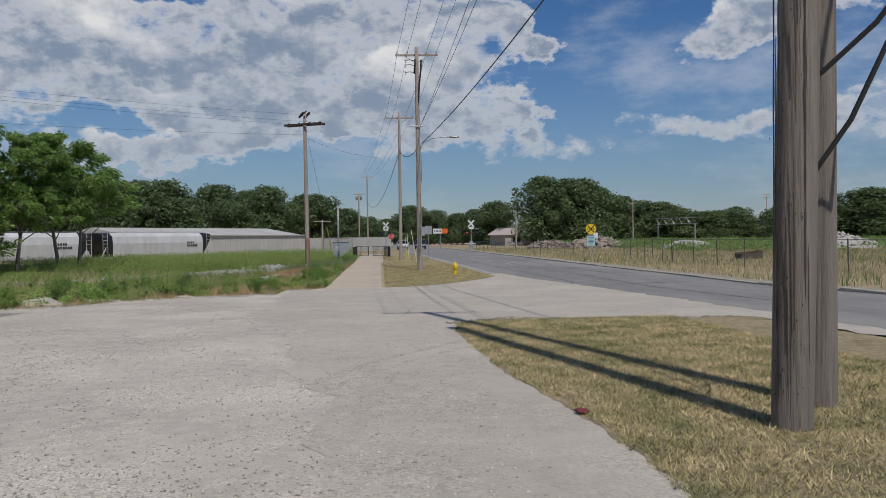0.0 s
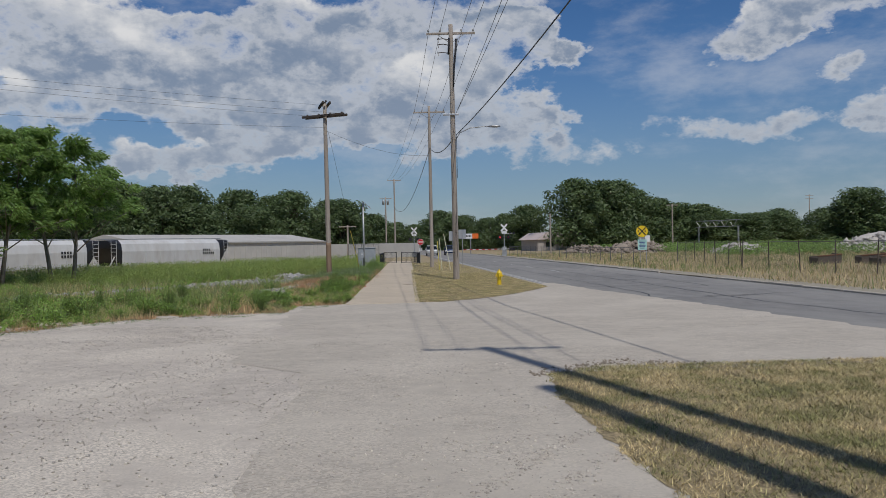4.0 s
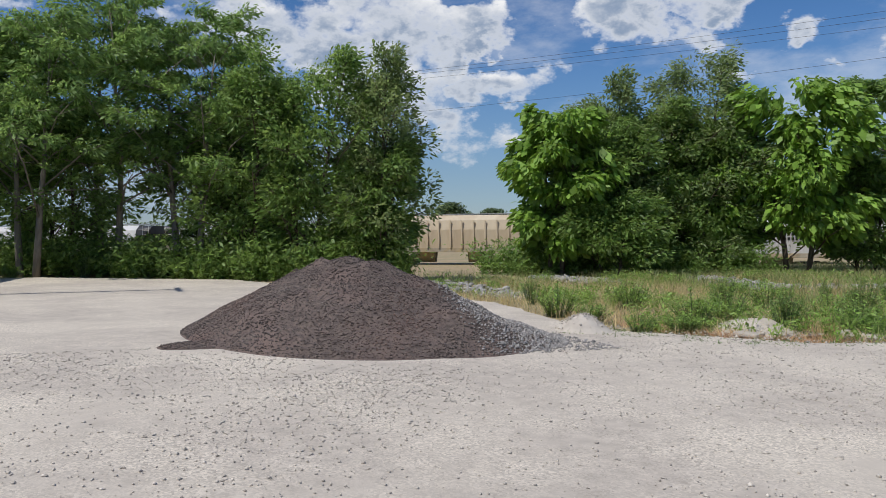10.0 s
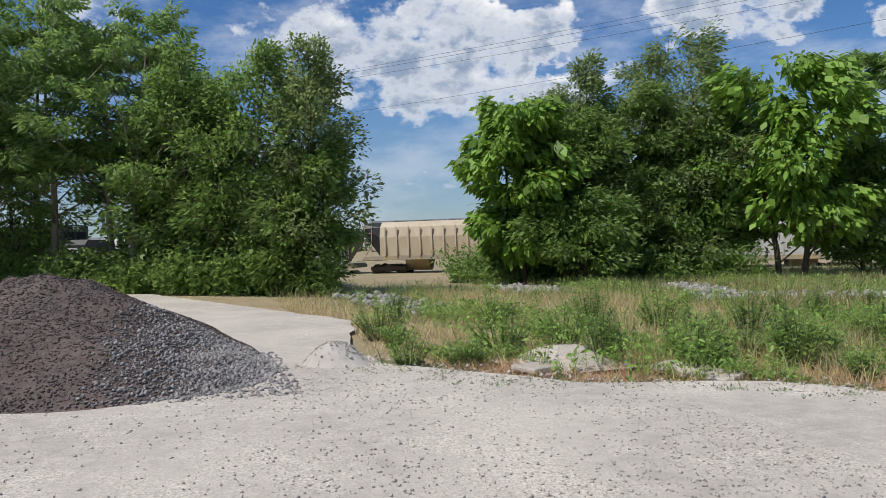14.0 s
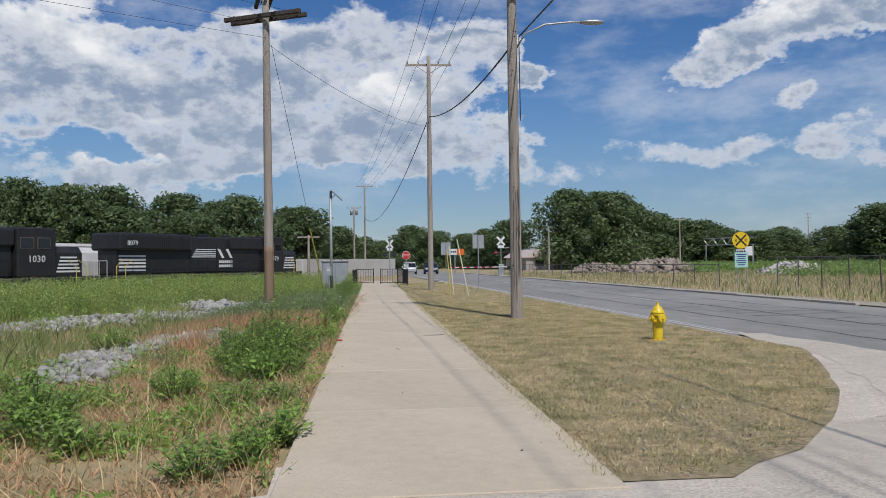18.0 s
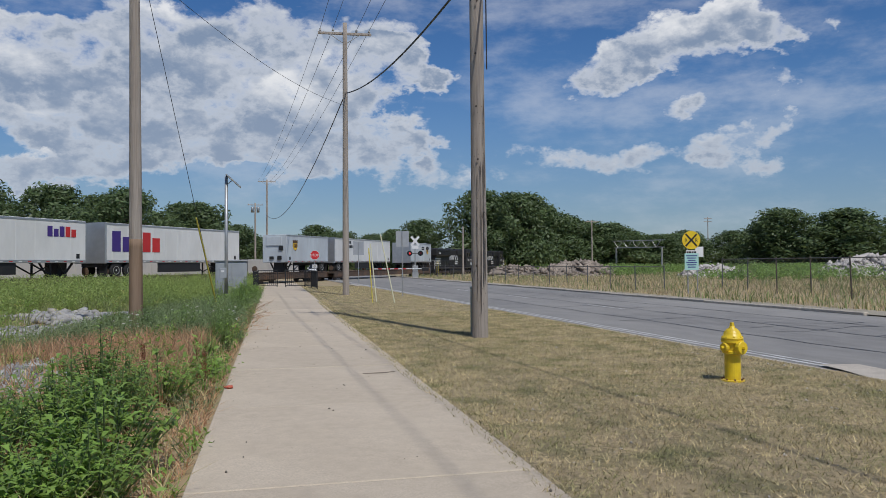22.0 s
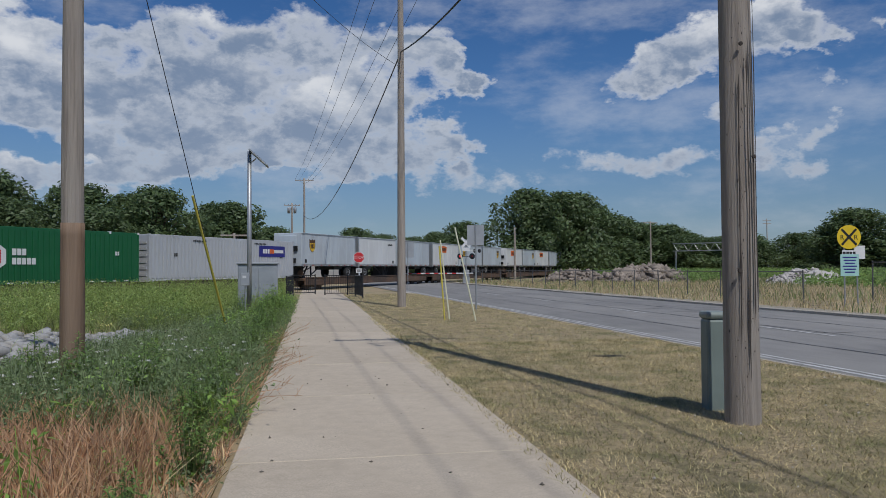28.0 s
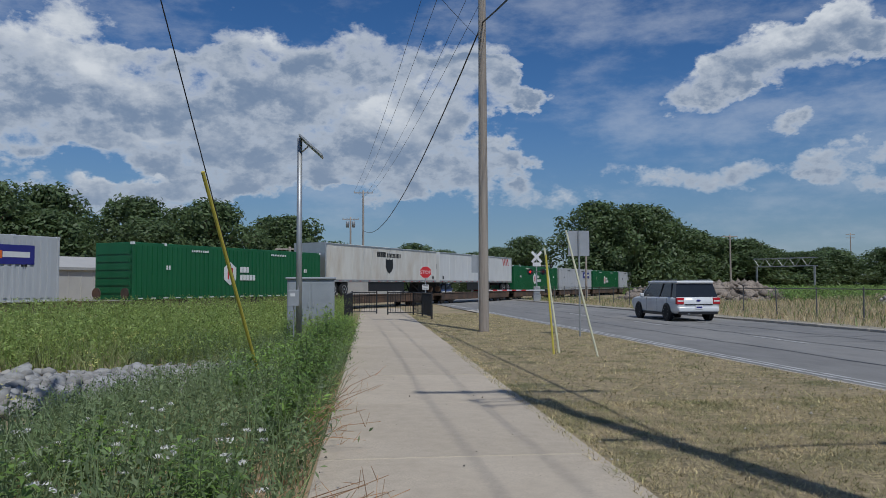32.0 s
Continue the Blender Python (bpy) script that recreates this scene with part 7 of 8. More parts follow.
def weed_bush(name, seed, h, r, stems, leaf, width, material, label):
    """An upright leafy weed: leaning stems, lance-shaped leaves in whorls up each one."""
    rng = np.random.default_rng(seed)
    top = thing(name, pose(0, 0, -50), label, "weed", "bushy weeds in the dry ground")
    bm = bmesh.new()
    pts, out = [], []
    for k in range(stems):
        a, q = rng.uniform(0, 6.283), r * math.sqrt(rng.random())
        p = Vector((q * 0.35 * math.cos(a), q * 0.35 * math.sin(a), 0))
        hh = h * (1 - 0.45 * q / r) * rng.uniform(0.7, 1.1)
        e = Vector((q * math.cos(a), q * math.sin(a), hh))
        m = p.lerp(e, 0.55) + Vector((0, 0, hh * 0.1))
        tube(bm, [p, m, e], [0.007, 0.005, 0.003], 4)
        n = int(hh / leaf * 3.4)
        for i in range(n):
            f = 0.12 + 0.9 * (i + rng.random()) / n
            c = p.lerp(m, f * 2) if f < 0.5 else m.lerp(e, min(1, f * 2 - 1))
            b = i * 2.4 + rng.uniform(-0.4, 0.4)
            pts.append(c)
            out.append((math.cos(b), math.sin(b), rng.uniform(0.0, 0.7)))
    part("stem", bm, L_WEED2, top)["kind"] = "stuff"
    P, D = np.array([tuple(p) for p in pts]), np.array(out)
    D /= np.linalg.norm(D, axis=1)[:, None]
    s = (leaf * rng.uniform(0.55, 1.15, len(P)))[:, None]
    side = np.cross(D, np.array([0, 0, 1.0]))
    side /= np.linalg.norm(side, axis=1)[:, None]
    w = side * s * width
    mid = P + D * s * 0.45 + np.array([0, 0, 0.05]) * s
    tip = P + D * s - np.array([0, 0, 0.22]) * s
    v = np.stack([P, mid - w - np.array([0, 0, -0.06]) * s, tip, mid, mid + w - np.array([0, 0, -0.06]) * s], 1).reshape(-1, 3)
    k = 5 * np.arange(len(P))[:, None]
    f = np.concatenate([k + np.array([[0, 3, 2, 1]]), k + np.array([[0, 4, 2, 3]])])
    from_arrays("foliage", v, f, material, top)
    return top


L_BUSH = leafy("weed_bush_leaves", (0.180, 0.305, 0.055), (0.250, 0.360, 0.085))
BUSHES = [
    weed_bush("leafy_weed", 1, 0.62, 0.42, 44, 0.11, 0.20, L_BUSH, "tall leafy green weed with lance-shaped leaves"),
    weed_bush("leafy_weed", 2, 0.42, 0.40, 38, 0.10, 0.24, L_BUSH, "bushy bright green weed in the dry grass"),
    weed_bush("leafy_weed", 3, 0.75, 0.34, 34, 0.09, 0.18, leafy("weed_deep_green", (0.145, 0.250, 0.055), (0.205, 0.295, 0.075)), "upright dark green weed beside the path"),
]
BUSH_SPOTS = ((-1.65, 46.4, 1, 0.7), (-1.75, 47.6, 2, 0.6), (-1.6, 49.0, 2, 0.7), (-1.8, 50.4, 2, 0.8), (-1.7, 51.6, 2, 0.8), (-1.75, 55.8, 2, 0.9), (-1.65, 56.8, 2, 1.0), (-2.9, 41.3, 2, 1.0), (-2.7, 42.3, 0, 1.15), (-2.1, 42.4, 2, 1.0), (-2.4, 39.9, 1, 1.0), (-1.9, 40.2, 0, 0.8), (-6.4, 31.6, 1, 1.2), (-10.4, 30.2, 0, 1.2), (-7.6, 30.6, 1, 1.0), (-5.0, 33.2, 1, 0.9), (-3.5, 33.9, 1, 0.7),
              (-1.97, 40.96, 0, 1.2), (-2.35, 41.5, 2, 1.1), (-2.6, 40.6, 0, 1.0), (-1.55, 36.1, 1, 0.9), (-1.75, 35.4, 1, 0.8), (-3.8, 36.4, 1, 1.0), (-3.2, 36.0, 1, 0.8), (-5.6, 43.9, 0, 1.0),
              (-5.0, 38.9, 1, 1.1), (-2.5, 43.3, 2, 1.2), (-2.0, 43.9, 0, 1.0), (-1.65, 57.9, 2, 1.2), (-1.65, 59.7, 2, 1.3), (-1.7, 63.1, 2, 1.4), (-2.2, 61.0, 0, 1.3), (-7.2, 31.9, 0, 1.1),
              (-11.0, 27.2, 0, 1.2), (-9.7, 28.2, 2, 1.1), (-6.9, 33.0, 2, 1.1), (-5.3, 34.6, 0, 1.0), (-4.4, 35.2, 1, 1.0), (-10.8, 31.6, 2, 1.2), (-13.2, 31.5, 0, 1.3), (-14.8, 28.6, 0, 1.3), (-9.4, 36.0, 0, 1.2), (-7.2, 35.6, 1, 1.1), (-2.6, 52.2, 2, 1.0), (-3.6, 53.2, 2, 1.0), (-1.9, 53.0, 2, 0.9), (-3.0, 54.6, 0, 1.0), (-4.4, 54.0, 2, 1.1), (-1.8, 64.6, 2, 1.4), (-2.3, 58.6, 0, 1.1),
              (-9.1, 29.3, 0, 1.2), (-4.0, 37.0, 0, 0.9), (-9.0, 30.7, 2, 1.1), (-6.2, 33.9, 0, 1.0), (-8.7, 29.05, 1, 1.2), (-8.6, 30.6, 0, 1.2), (-7.1, 32.3, 1, 1.2), (-13.8, 25.9, 0, 1.2),
              (-12.5, 25.9, 1, 1.1), (-10.3, 26.3, 1, 1.0), (-2.0, 35.0, 1, 0.8), (-4.1, 37.4, 1, 1.1), (-5.7, 36.2, 0, 0.9), (-11.4, 28.4, 0, 1.2), (-12.6, 29.6, 2, 1.3), (-3.1, 39.4, 1, 0.7),
              (-1.7, 38.2, 1, 0.7), (-6.6, 40.2, 0, 1.0), (-7.8, 37.5, 2, 1.1), (-1.75, 45.6, 1, 0.8), (-1.6, 66.5, 2, 1.3), (-1.8, 69.5, 0, 1.5), (-2.1, 54.6, 1, 0.9), (-9.9, 33.5, 0, 1.2), (-12.0, 34.2, 2, 1.2), (-8.4, 34.6, 1, 1.2))
for k, (x, y, i, s) in enumerate(BUSH_SPOTS):
    copy_thing(BUSHES[i], pose(x, y, gz(y) - 0.08 + swale(x, y), 0, 0, 67 * k) @ Matrix.Scale(s * 1.12, 4))
spots = random.Random(77)
for k, (x, y, q) in enumerate(((-22.0, 11.0, 2.1), (-22.6, 10.8, 1.7), (-22.2, 11.5, 1.2), (-24.5, 8.6, 1.1), (-26.5, 9.2, 0.9), (-29.0, 10.4, 1.2), (-31.5, 11.4, 1.0), (-33.0, 13.0, 1.4), (-33.6, 15.6, 1.3), (-33.0, 18.0, 1.2), (-31.6, 20.6, 1.3))):
    copy_thing(BUSHES[k % 3], pose(x, y, gz(y) - 0.05, 0, 0, 50 * k) @ Matrix.Scale(q, 4))
for k in range(150):
    x, y = spots.uniform(-17, -1.7), spots.uniform(25, 48)
    if in_weeds(x, y) and patch(x, y, 0.5, 44) > 0.42 and not near_rocks(x, y):
        copy_thing(BUSHES[k % 3], pose(x, y, gz(y) - 0.08 + swale(x, y), 0, 0, 41 * k) @ Matrix.Scale(spots.uniform(0.5, 1.15), 4))
for ob in BUSHES:
    for o in (*ob.children_recursive, ob):
        bpy.data.objects.remove(o)


def dock_stalk(x, y, h, seed):
    """A dry dock: one ribbed stem with rusty seed clusters up its length."""
    rng = np.random.default_rng(seed)
    top = thing("dock_stalk", pose(x, y, gz(y) - 0.05 + swale(x, y)), "dry rust-brown dock stalk full of seeds", "weed", "dry dock stalks")
    part("stem", tubes([(0, 0, 0), (0.02, 0.01, h * 0.5), (0.01, 0.03, h)], [0.007, 0.005, 0.003], 6), M_RUST, top)
    f = rng.random(22)
    c = np.stack([rng.normal(size=22) * 0.03 * (1.1 - f), rng.normal(size=22) * 0.03 * (1.1 - f), h * (0.38 + 0.6 * f)], 1)
    v, q = leaf_cloud(rng, c, np.full(22, 0.028), 420, 0.010, 0.1, 1.3)
    from_arrays("seed_clusters", v, q, M_DOCK, top, "rusty brown seeds")["kind"] = "stuff"


M_DOCK = leafy("dock_seeds", (0.20, 0.075, 0.035), (0.30, 0.13, 0.06), trans=0.2)
for k, (x, y, h) in enumerate(((-1.58, 44.6, 0.52), (-2.4, 45.3, 0.55), (-3.1, 44.2, 0.5), (-1.9, 46.9, 0.45))):
    dock_stalk(x, y, h, 60 + k)
tagged(part("fallen_twig", tubes([(-0.23, -0.05, 0), (-0.08, -0.075, 0.006), (0.08, -0.06, 0.004), (0.19, -0.03, 0.01), (0.24, 0.05, 0)], [0.003, 0.006, 0.006, 0.005, 0.003], 6), M_BARK), "thin bent twig lying on the path", "twig").matrix_basis = pose(0.71, 45.3, 0.028)
bm = bmesh.new()
bmesh.ops.create_icosphere(bm, subdivisions=2, radius=0.05)
for v in bm.verts:
    v.co = Vector((v.co.x * 1.3, v.co.y * 0.8, v.co.z * 0.4)) * (1 + 0.5 * noise.noise(v.co * 30))
tagged(part("scrap", bm, plain("scrap_orange", (0.50, 0.10, 0.05), 0.6)), "crumpled orange scrap at the path's edge", "litter").matrix_basis = pose(-1.27, 44.5, 0.04)
# small mounds at the edge of the weeds
for x, y, r, h, mat, lab in ((-10.9, 24.6, 0.62, 0.30, M_STONES, "small heap of pale crushed stone"), (-10.0, 27.7, 0.9, 0.22, M_APRON, "small mound of pale earth")):
    xs = np.linspace(-r, r, 15)
    v = [(a, b, h * max(0, 1 - (a * a + b * b * 1.6) / r / r) * (1 + 0.4 * noise.noise((a * 3, b * 3, x))) - 0.03) for b in xs for a in xs]
    f = [(j * 15 + i, j * 15 + i + 1, j * 15 + i + 16, j * 15 + i + 15) for j in range(14) for i in range(14)]
    ob = tagged(from_arrays("stone_mound", v, f, mat, smooth=True), lab, "mound")
    ob.matrix_basis = pose(x, y, gz(y))
    rng = np.random.default_rng(int(-x * 10))
    q = rng.normal(size=(260 if mat is M_STONES else 30, 2)) * r * 0.42
    P = np.array([(a, b, h * max(0, 1 - (a * a + b * b * 1.6) / r / r) * (1 + 0.4 * noise.noise((a * 3, b * 3, x))) - 0.01) for a, b in q])
    pebbles("loose_stones", P, 0.008 + 0.02 * rng.random(len(P)) ** 2, M_STONES, ob, "loose pale stones", rng)
for k, (x, y, sx, sy) in enumerate(((-8.4, 28.75, 0.55, 0.22), (-6.1, 30.4, 0.3, 0.18), (-9.4, 27.0, 0.3, 0.2))):
    tagged(part("concrete_slab", bbox(-sx, -sy, 0, sx, sy, 0.08, 0.025), M_APRON), "broken pale concrete slab lying in the weeds", "slab").matrix_basis = pose(x, y, gz(y) - 0.03, 4, 3, 20 + k * 50)


# ---- signs and crossing furniture ----
M_SIGNY = plain("sign_yellow", (0.80, 0.56, 0.02), 0.4)
M_SIGNR = plain("sign_red", (0.55, 0.025, 0.03), 0.4)
M_SIGNW = plain("sign_white", (0.74, 0.74, 0.73), 0.45)
M_SIGNBACK = plain("sign_back", (0.46, 0.47, 0.48), 0.45, 0.5)
M_AQUA = plain("sign_aqua", (0.42, 0.68, 0.62), 0.45)
FACE = Matrix(((1, 0, 0, 0), (0, 0, -1, 0), (0, 1, 0, 0), (0, 0, 0, 1)))


def disc(r, n=32, turn=0.0):
    return [(r * math.cos(2 * math.pi * (k + turn) / n), r * math.sin(2 * math.pi * (k + turn) / n)) for k in range(n)]


def plate(outline, y, z, th=0.012):
    return prism(outline, th, Matrix.Translation((0, y, z)))


def rail_sign():
    top = thing("railway_warning_sign", pose(20.0, 68.95, -0.05, 0, 0, -10), "round yellow railway crossing sign on two posts", "road sign")
    for x in (-0.18, 0.32):
        part("post", tubes([(x, 0.04, -0.2), (x, 0.04, 2.9 if x < 0 else 1.9)], 0.03, 8), M_GALV, top)
    d = part("disc", plate(disc(0.47), 0, 2.72), M_SIGNY, top, "yellow disc with a black cross")
    part("rim", lathe([(0.44, -0.009), (0.47, -0.009), (0.47, -0.004), (0.44, -0.004)], 32, pose(0, 0, 2.72, 90, 0, 0)), M_DECALK, d)
    for s in (-1, 1):
        part("cross_bar", prism(bar(0.84, 0.085), 0.006, pose(0, -0.010 - 0.002 * (s > 0), 2.72, 0, s * 47, 0)), M_DECALK, d)
        text_part("letter", "R", 0.27, M_DECALK, d, pose(s * 0.27, -0.009, 2.70) @ FACE, 0.002)
    part("tab", plate(bar(0.55, 0.2), 0, 2.1), M_SIGNW, top)
    p = part("notice_plate", plate(bar(0.72, 0.85), -0.02, 1.62), M_AQUA, top, "pale aqua notice plate")
    for k in range(6):
        part("text_line", plate(bar(0.55 - 0.08 * (k % 3), 0.05), -0.03, 1.92 - k * 0.115, 0.006), M_BLUE, p)
    for k in range(4):
        part("text_line", plate(bar(0.10, 0.09), -0.01, 2.1, 0.006), M_DECALK, top).matrix_basis = pose(-0.2 + k * 0.13, 0, 0)
    part("side_plate", plate(bar(0.42, 0.52), 0, 2.12), M_SIGNW, top).matrix_basis = pose(0.42, 0.02, 0)


rail_sign()


def stop_sign():
    top = thing("stop_sign", pose(2.15, 88.3, 0, 0, 0, -2), "red octagonal stop sign on a steel post", "stop sign")
    part("post", tubes([(0, 0.03, -0.2), (0, 0.03, 2.5)], 0.028, 8), M_GALV, top)
    e = part("octagon_edge", plate(disc(0.345, 8, 0.5), 0, 2.22, 0.01), M_SIGNW, top)
    o = part("octagon", plate(disc(0.32, 8, 0.5), -0.007, 2.22, 0.01), M_SIGNR, e)
    text_part("lettering", "STOP", 0.25, M_SIGNW, o, pose(0, -0.015, 2.21) @ FACE, 0.002)
    p = part("plate", plate(bar(0.34, 0.26), 0, 1.42), M_SIGNW, top, "small white plate")
    for k in range(3):
        part("text_line", plate(bar(0.24, 0.025), -0.008, 1.5 - k * 0.07, 0.004), M_DECALK, p)


stop_sign()


def back_sign(x, y, w, h, z, label):
    top = thing("road_sign", pose(x, y, 0, 0, 0, -6), label, "road sign", "road signs seen from behind")
    part("post", tubes([(0, 0, -0.2), (0, 0, z + h / 2)], 0.028, 8), M_GALV, top)
    part("plate", plate(bar(w, h), 0.035, z), M_SIGNBACK, top)


back_sign(5.3, 70.0, 0.62, 0.75, 2.75, "plain grey back of a rectangular road sign")
back_sign(6.0, 95, 0.85, 1.1, 2.85, "plain grey back of a tall road sign")


def crossing_signal(x, y, yaw, arm, label):
    top = thing("crossing_signal", pose(x, y, -0.1, 0, 0, yaw), label, "crossing signal")
    part("mast", tubes([(0, 0, 0), (0, 0, 4.6)], 0.06, 10), M_GALV, top)
    part("mast_base", bbox(-0.35, -0.3, 0, 0.35, 0.3, 0.75, 0.04), M_GALV, top)
    for s in (-1, 1):
        part("crossbuck", prism(bar(1.35, 0.24), 0.012, pose(0, -0.09 - 0.014 * (s > 0), 4.25, 0, s * 48, 0)), M_SIGNW, top, "white crossbuck board")
    part("tracks_plate", prism(bar(0.75, 0.36), 0.012, pose(0, -0.08, 3.55)), M_SIGNW, top)
    part("lamp_bar", tubes([(-0.8, -0.05, 2.85), (0.8, -0.05, 2.85)], 0.035, 8), M_BLACK, top)
    for s in (-1, 1):
        h = part("lamp_hood", lathe([(0.30, 0), (0.30, 0.02), (0.13, 0.02), (0.13, 0.2), (0.11, 0.2), (0.11, 0.03), (0.0, 0.03)], 20, pose(s * 0.62, -0.05, 2.85, 90, 0, 0)), M_BLACK, top, "black round signal background")
        part("lens", lathe([(0.11, 0.035), (0.06, 0.06), (0.0, 0.065)], 16, pose(s * 0.62, -0.05, 2.85, 90, 0, 0)), glow("signal_red", (0.8, 0.03, 0.03), 1.6) if s < 0 else M_SIGNR, h)
    if arm:
        for s in (0, 1):
            part("side_lamp", lathe([(0.0, 0), (0.2, 0.01), (0.2, 0.04), (0.0, 0.05)], 16, pose(0.9 + 0.5 * s, 0.2, 3.4, 90, 0, 30)), M_BLACK, top)
        part("lamp_outrigger", tubes([(0, 0, 3.4), (1.5, 0.2, 3.4)], 0.035, 8), M_GALV, top)
        part("gate_mechanism", bbox(-0.3, -0.35, 0.75, 0.3, 0.25, 1.45, 0.04), M_GALV, top)
        a = part("gate_arm", bbox(-arm, -0.42, 1.06, 0.9, -0.38, 1.16, 0.01, 1), M_SIGNW, top, "lowered red and white gate arm")
        for k in range(int(arm / 0.9)):
            part("red_band", bbox(-arm + 0.2 + k * 0.9, -0.426, 1.055, -arm + 0.62 + k * 0.9, -0.374, 1.165), M_SIGNR, a)
        part("counterweight", bbox(0.7, -0.45, 0.85, 1.5, -0.3, 1.25, 0.03), M_BLACK, top)


crossing_signal(15.0, 118, -6, 6.2, "railway crossing mast with flashing lights and lowered gate")
crossing_signal(1.8, 127.5, 174, 0, "railway crossing mast beyond the tracks")


def guard_fence(pts, label):
    top = thing("guard_fence", pose(0, 0, 0), label, "fence", "pedestrian barriers")
    h = 1.15
    for (x0, y0), (x1, y1) in zip(pts, pts[1:]):
        for z in (0.12, h):
            part("rail", tubes([(x0, y0, z), (x1, y1, z)], 0.024, 6), M_BLACK, top)
        n = max(2, int(math.hypot(x1 - x0, y1 - y0) / 0.13))
        for k in range(1, n):
            f = k / n
            part("bar", tubes([(x0 + (x1 - x0) * f, y0 + (y1 - y0) * f, 0.12), (x0 + (x1 - x0) * f, y0 + (y1 - y0) * f, h)], 0.010, 4), M_BLACK, top)
    for x, y in pts:
        part("post", bbox(x - 0.035, y - 0.035, -0.1, x + 0.035, y + 0.035, h + 0.06, 0.005, 1), M_BLACK, top)


guard_fence([(-1.85, 79.5), (-1.75, 88.5), (-0.45, 88.4)], "black steel pedestrian barrier beside the path")
guard_fence([(0.1, 86.9), (1.4, 86.8), (1.75, 85.2), (1.95, 82.0)], "black steel pedestrian barrier turning along the path")


def cabinet():
    top = thing("signal_cabinet", pose(-2.75, 73.2, 0, 0, 0, 3), "grey metal signal cabinet beside the path", "cabinet")
    M_CAB = surf("cabinet_grey", (0.34, 0.36, 0.38), (0.30, 0.32, 0.34), scale=2, rough=0.5, metal=0.2, c3=(0.26, 0.275, 0.285), scale3=1)
    part("body", bbox(-0.75, -0.5, -0.1, 0.75, 0.5, 1.72, 0.02, 1), M_CAB, top)
    part("roof", bbox(-0.8, -0.56, 1.72, 0.8, 0.56, 1.80, 0.02, 1), M_CAB, top)
    for s in (-1, 1):
        d = part("door", bbox(s * 0.37 - 0.34, -0.525, 0.1, s * 0.37 + 0.34, -0.505, 1.62, 0.006, 1), M_CAB, top)
        part("handle", bbox(s * 0.08 - 0.02, -0.55, 0.85, s * 0.08 + 0.02, -0.525, 1.0), M_GALV, d)


cabinet()


def solar_pole():
    top = thing("solar_light", pose(-2.7, 68.3, 0, 0, 0, 0), "galvanised pole with a solar panel and control box", "light pole")
    part("pole", tubes([(0, 0, -0.2), (0, 0, 5.42)], [0.08, 0.065], 12), M_GALV, top, smooth=True)
    m = pose(0.30, 0, 5.20, 0, 42, 0)
    bm = bbox(-0.40, -0.3, -0.025, 0.40, 0.3, 0.02, 0.005, 1)
    bmesh.ops.transform(bm, matrix=m, verts=bm.verts)
    p = part("solar_panel", bm, M_SIGNBACK, top, "tilted solar panel with a pale back")
    bm = bbox(-0.37, -0.27, 0.02, 0.37, 0.27, 0.026)
    bmesh.ops.transform(bm, matrix=m, verts=bm.verts)
    part("cells", bm, M_GLASS, p)
    part("bracket", tubes([(0, 0, 5.0), (0.22, 0, 5.2)], 0.02, 6), M_GALV, top)
    b = part("control_box", bbox(-0.26, -0.2, 1.0, 0.02, -0.06, 1.42, 0.01, 1), M_SIGNBACK, top, "grey control box")
    part("box_label", bbox(-0.2, -0.204, 1.25, -0.08, -0.199, 1.33), M_SIGNW, b)
    part("conduit", tubes([(-0.12, -0.12, 0), (-0.12, -0.12, 1.0)], 0.02, 6), M_GALV, top)


solar_pole()


def chain_fence(x0, y0, x1, y1, h, step, label, group="chain-link fences", cell=0.14, rail=True):
    top = thing("chain_link_fence", pose(0, 0, 0), label, "fence", group)
    ln = math.hypot(x1 - x0, y1 - y0)
    n = max(1, round(ln / step))
    ux, uy = (x1 - x0) / ln, (y1 - y0) / ln
    P = [(x0 + (x1 - x0) * k / n, y0 + (y1 - y0) * k / n) for k in range(n + 1)]
    rnd = random.Random(int(x0 * 10 + y0))
    for x, y in P:
        d = 0.05 if y > 70 else 0.14
        part("post", tubes([(x, y, -0.3), (x + rnd.uniform(-d, d), y + rnd.uniform(-d, d), h + 0.08)], 0.032, 8), M_POST if y < 70 else M_FENCE, top)
    for (xa, ya), (xb, yb) in zip(P, P[1:]):
        if rail:
            part("top_rail", tubes([(xa, ya, h), (xb, yb, h)], 0.022, 6), M_FENCE, top)
        L = math.hypot(xb - xa, yb - ya)
        v, f = [], []
        for sgn in (1, -1):
            k = -h
            while k < L:
                s0, s1 = max(0, k), min(L, k + h)
                za, zb = (s0 - k, s1 - k) if sgn > 0 else (h - (s0 - k), h - (s1 - k))
                b = len(v)
                for s, z in ((s0, za), (s1, zb)):
                    v += [(xa + ux * s, ya + uy * s, z - 0.005), (xa + ux * s, ya + uy * s, z + 0.005)]
                f.append((b, b + 2, b + 3, b + 1))
                k += cell
        from_arrays("wire_mesh", v, f, M_FENCE, top)


